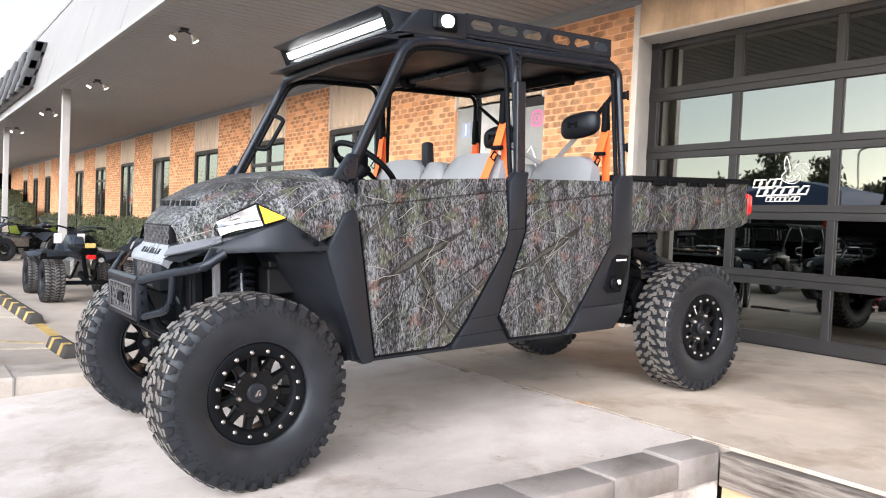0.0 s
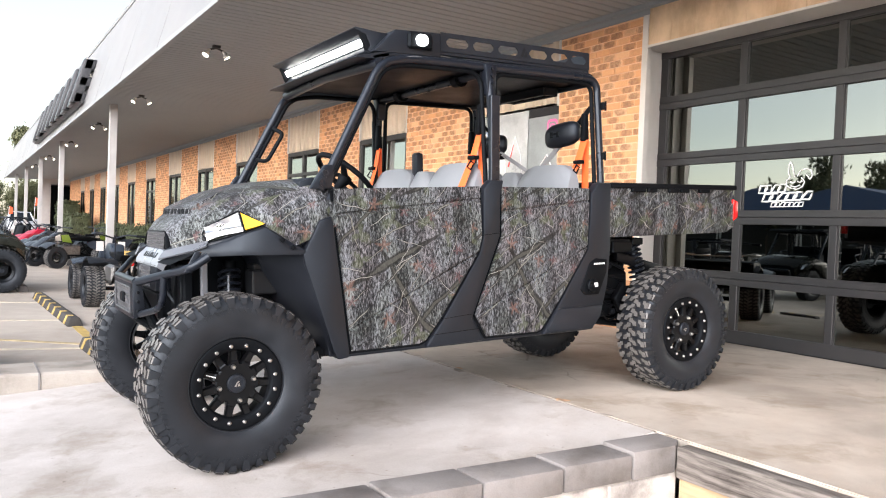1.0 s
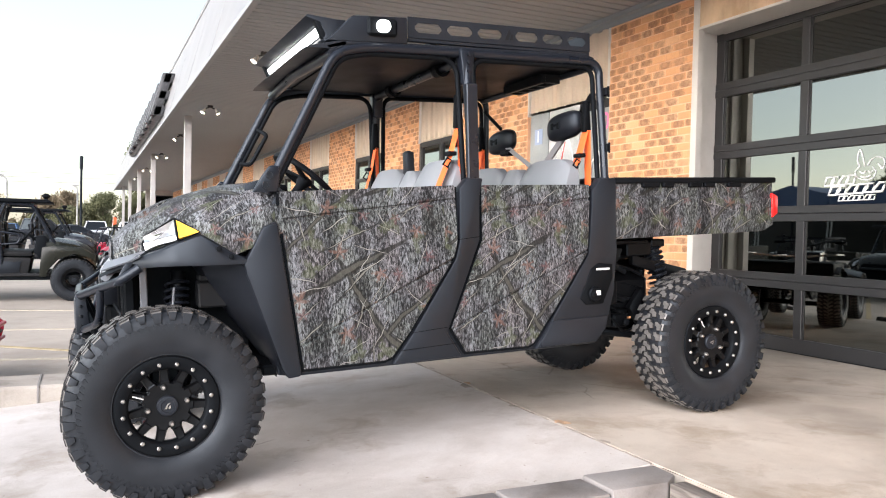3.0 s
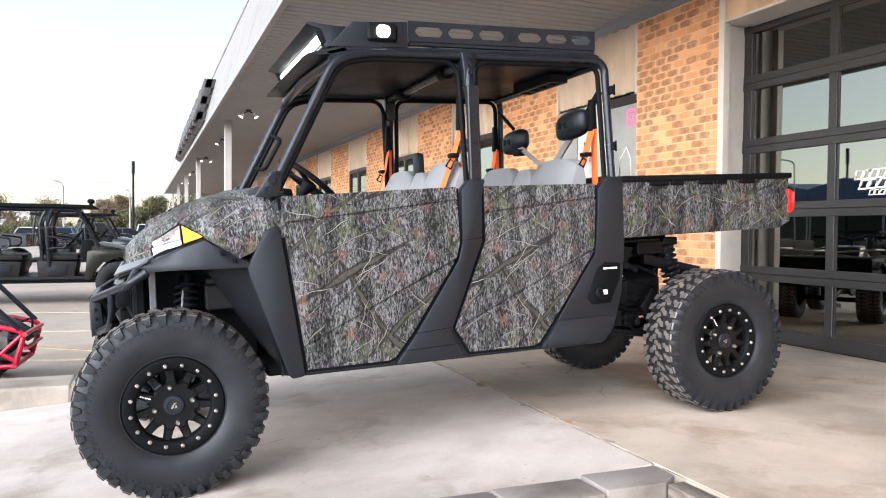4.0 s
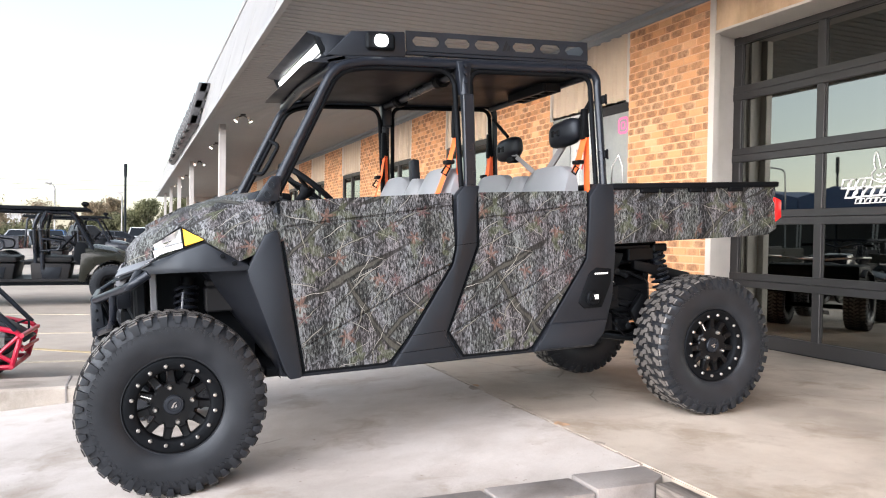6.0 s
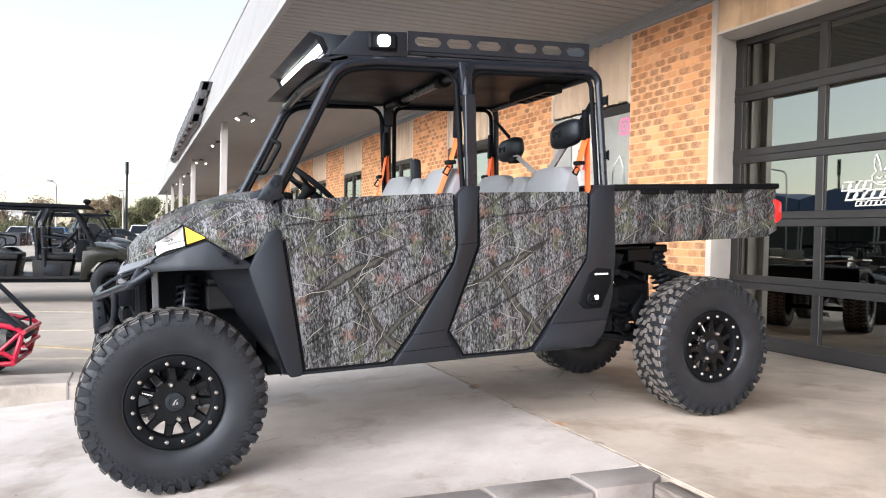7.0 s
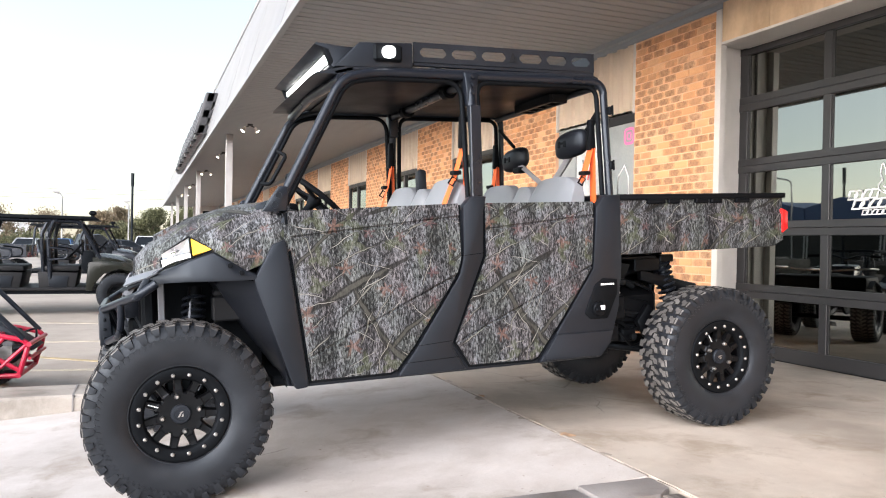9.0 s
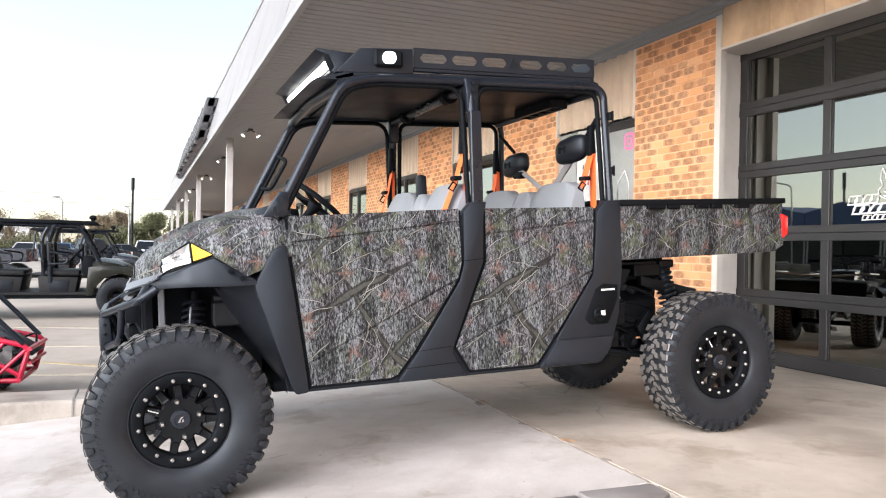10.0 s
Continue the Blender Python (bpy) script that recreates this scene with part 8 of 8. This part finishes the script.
for k, (x, y, h, spread) in enumerate(((-50.8, 39.0, 9.2, 3.0), (-49.0, 42.8, 7.2, 1.9), (-52.6, 35.2, 8.8, 2.4), (-54.2, 31.2, 6.6, 2.6), (-60, 22, 7.5, 4.0), (-58, 12, 6.5, 4.0))):
    tree(x, y, -0.5, h, spread, 40 + k, LEAF2, 0.24, 2400)
# scrub band at the lot's far edge
random.seed(77)
pts = []
for _ in range(9000):
    x = random.uniform(-60, 8)
    top = 1.5 + 0.7 * math.sin(x * 0.9) + 0.5 * math.sin(x * 2.3 + 1) + 0.4 * math.sin(x * 5.1)
    pts.append((x, random.uniform(99, 103), -0.5 + max(0.6, top) * random.random() ** 0.6 * 1.2))
tagged(part("scrub", leaf_mesh("scrub", pts, 0.26, LEAF3, 78), None, None), "dry brown scrub along the far edge of the lot", "scrub", kind="stuff")
# green bushes behind the parked cars and past the end of the arcade
random.seed(91)
pts = []
for lo, hi, top, count in ((-20, -5, 1.7, 90), (-5, 3.2, 2.0, 90), (4.0, 8.5, 3.7, 150)):
    for _ in range(count):
        cx, cy, r = random.uniform(lo, hi), random.uniform(84, 88), random.uniform(0.45, 0.95)
        cz = random.uniform(-0.4, top) - r * 0.3
        for _ in range(130):
            pts.append((cx + random.gauss(0, r * 0.5), cy + random.gauss(0, r * 0.5), max(-0.55, cz + random.gauss(0, r * 0.42))))
tagged(part("bushes", leaf_mesh("bushes", pts, 0.13, LEAF2, 92), None, None), "dull green bushes beyond the parked cars", "bushes", kind="stuff")

# poles, wires and low buildings far off
def utility_pole(x, y, high, label):
    o = thing("utility_pole", label, "utility pole", pose(x, y, -0.6), "utility poles")
    bm = fresh()
    tube(bm, [(0, 0, 0), (0, 0, high)], [0.11, 0.085], 8)
    part("shaft", bm, CHASSIS, o)
    bm = fresh()
    tube(bm, [(0, 0, high * 0.85), (0, 0, high)], 0.14, 8)
    part("transformer", bm, CHASSIS, o)


def street_lamp(x, y, high, reach, label, turn=0):
    o = thing("street_lamp", label, "street lamp", pose(x, y, -0.4, 0, 0, turn), "street lamps")
    bm = fresh()
    tube(bm, rounded([(0, 0, 0), (0, 0, high), (reach, 0, high + 0.25)], 0.5), 0.07, 8)
    part("mast", bm, POSTPAINT, o)
    part("lamp_head", box(fresh(), reach - 0.1, reach + 0.5, -0.12, 0.12, high + 0.18, high + 0.30, 0.04), POSTPAINT, o)


utility_pole(0.3, 70, 7.2, "dark utility pole with a drum at its top")
street_lamp(-0.05, 76, 4.6, -0.35, "pale short street lamp beside a utility pole")
street_lamp(-5.5, 75, 5.2, -0.7, "pale street lamp beyond the lot")
street_lamp(-36.5, 46.5, 7.1, 1.2, "pale street lamp across the road", 55)
street_lamp(-47.3, 29.6, 8.6, 0.8, "pale street lamp across the road", 250)
utility_pole(-39.0, 43.8, 8.2, "dark utility pole across the road")
bm = fresh()
for z, dy in ((5.3, 0), (5.7, 0.3), (4.9, -0.2)):
    pts = [(x, 72 + dy, z - 0.5 * math.sin((x + 40) / 60 * math.pi) + 0.01 * x) for x in range(-60, 40, 4)]
    tube(bm, pts, 0.009, 4)
tagged(part("overhead_wires", bm, CHASSIS, None), "thin dark overhead wires beyond the lot", "wires", kind="structure")


def low_building(x0, x1, y0, y1, high, material, roof, label):
    o = thing("distant_building", label, "building", None, "distant buildings")
    part("wall", box(fresh(), x0, x1, y0, y1, -0.6, high), material, o)
    part("roof", prism(fresh(), [(y0 - 0.5, high), ((y0 + y1) / 2, high + 1.1), (y1 + 0.5, high)], x0 - 0.4, x1 + 0.4, "x"), roof, o)
    n = max(2, int((x1 - x0) / 3))
    for k in range(n):
        a = x0 + (x1 - x0) * (k + 0.3) / n
        part("window", box(fresh(), a, a + (x1 - x0) / n * 0.4, y0 - 0.06, y0 + 0.02, 0.8, high - 0.6), CARGLASS, o)


BLUEROOF = mat("blue_metal_roof", (0.03, 0.06, 0.15), 0.5, var=0.1, bump=0.0)
low_building(-5.2, -0.9, 118, 124, 3.6, WHITECAR, CASING, "pale low shed beyond the trees")
low_building(-30, -12, 125, 133, 3.0, SILVERCAR, CASING, "pale low warehouse at the far edge")
o = thing("blue_canopy", "blue peaked canopy tent across the road", "canopy")
for k in range(4):
    y = 26.0 + k * 6.9
    part("canopy_roof", prism(fresh(), [(y, 4.5), (y + 3.4, 5.25), (y + 6.8, 4.5), (y + 6.8, 3.2), (y, 3.2)], -46, -38, "x"), BLUEROOF, o)
    for yy in (y + 0.1, y + 6.7):
        bm = fresh()
        tube(bm, [(-38.2, yy, -0.5), (-38.2, yy, 3.3)], 0.06, 6)
        part("pole", bm, POSTPAINT, o)
# unseen backdrop, added to darken the gap below the mirrored canopies
whole("dark_backdrop", box(fresh(), -49.0, -48.8, -6, 62, -0.6, 4.0), mat("backdrop_dark", (0.035, 0.034, 0.03), 0.9, var=0.4, scale=0.6), "added dark backdrop wall that fills the gap under the canopies", "fence", kind="structure")
# utility vehicles added out of direct view, as dark shapes for the glass to mirror
for k, (x, y) in enumerate(((-14, 10), (-15, 16), (-13, 22), (-16, 4), (-14.5, 28), (-2.9, 8.0), (-3.2, 10.4))):
    copy_thing(bpy.data.objects["parked_utility_vehicle"], pose(x, y, -0.5 if k < 5 else -0.25, 0, 0, 20 + 30 * k if k < 5 else 14 - 2 * k))

# ---- bricks of the shop front ----
def brick_rows(a, b):
    """(y0, y1, z0, z1) of every brick in a pier, in running bond."""
    length, high, gap = 0.190, 0.067, 0.010
    row, z, out = 0, 0.0, []
    while z + high < SOFFIT_Z - 0.10:
        y = a + 0.002 - (length + gap) / 2 * (row % 2)
        while y < b:
            y0, y1 = max(y, a + 0.002), min(y + length, b - 0.002)
            if y1 - y0 > 0.03:
                out.append((y0, y1, z, z + high))
            y += length + gap
        z += high + gap
        row += 1
    return out


random.seed(21)
shared = {}
for k, (y0, y1, z0, z1) in enumerate(brick_rows(*PIERS[0])):
    key = round(y1 - y0, 3)
    if key not in shared:
        w = key
        bm = fresh()
        c = 0.003
        front = [bm.verts.new((-0.0, p, q)) for p, q in ((c, c), (w - c, c), (w - c, 0.067 - c), (c, 0.067 - c))]
        back = [bm.verts.new((0.009, p, q)) for p, q in ((0, 0), (w, 0), (w, 0.067), (0, 0.067))]
        bm.faces.new(front)
        for i in range(4):
            bm.faces.new((front[i], front[(i + 1) % 4], back[(i + 1) % 4], back[i]))
        lay = bm.loops.layers.uv.new("face")
        for f in bm.faces:
            for q in f.loops:
                q[lay].uv = (q.vert.co.y / w, q.vert.co.z / 0.067)
        shared[key] = mesh_of("brick", bm, BRICK_A, 20)
    ob = part("brick", shared[key], None, wall)
    ob.location = (WALL_X - 0.001 + random.uniform(-0.0025, 0.0025), y0, z0)
verts, faces = [], []
for a, b in PIERS[1:]:
    for y0, y1, z0, z1 in brick_rows(a, b):
        n, x = len(verts), WALL_X - 0.001 + random.uniform(-0.0025, 0.0025)
        c = 0.003
        verts += [(x, y0 + c, z0 + c), (x, y1 - c, z0 + c), (x, y1 - c, z1 - c), (x, y0 + c, z1 - c)]
        verts += [(x + 0.009, y0, z0), (x + 0.009, y1, z0), (x + 0.009, y1, z1), (x + 0.009, y0, z1)]
        faces += [(n, n + 3, n + 2, n + 1)] + [(n + i, n + (i + 1) % 4, n + 4 + (i + 1) % 4, n + 4 + i) for i in range(4)]
me = bpy.data.meshes.new("brickwork")
me.from_pydata(verts, [], faces)
me.materials.append(BRICK_B)
lay = me.uv_layers.new(name="face")
corner = np.array([(0, 0), (1, 0), (1, 1), (0, 1)] * 2, dtype=np.float32)
where = np.empty(len(me.loops), dtype=np.int32)
me.loops.foreach_get("vertex_index", where)
lay.data.foreach_set("uv", corner[where % 8].ravel())
ob = part("brickwork", me, None, wall)
tagged(ob, kind="stuff")
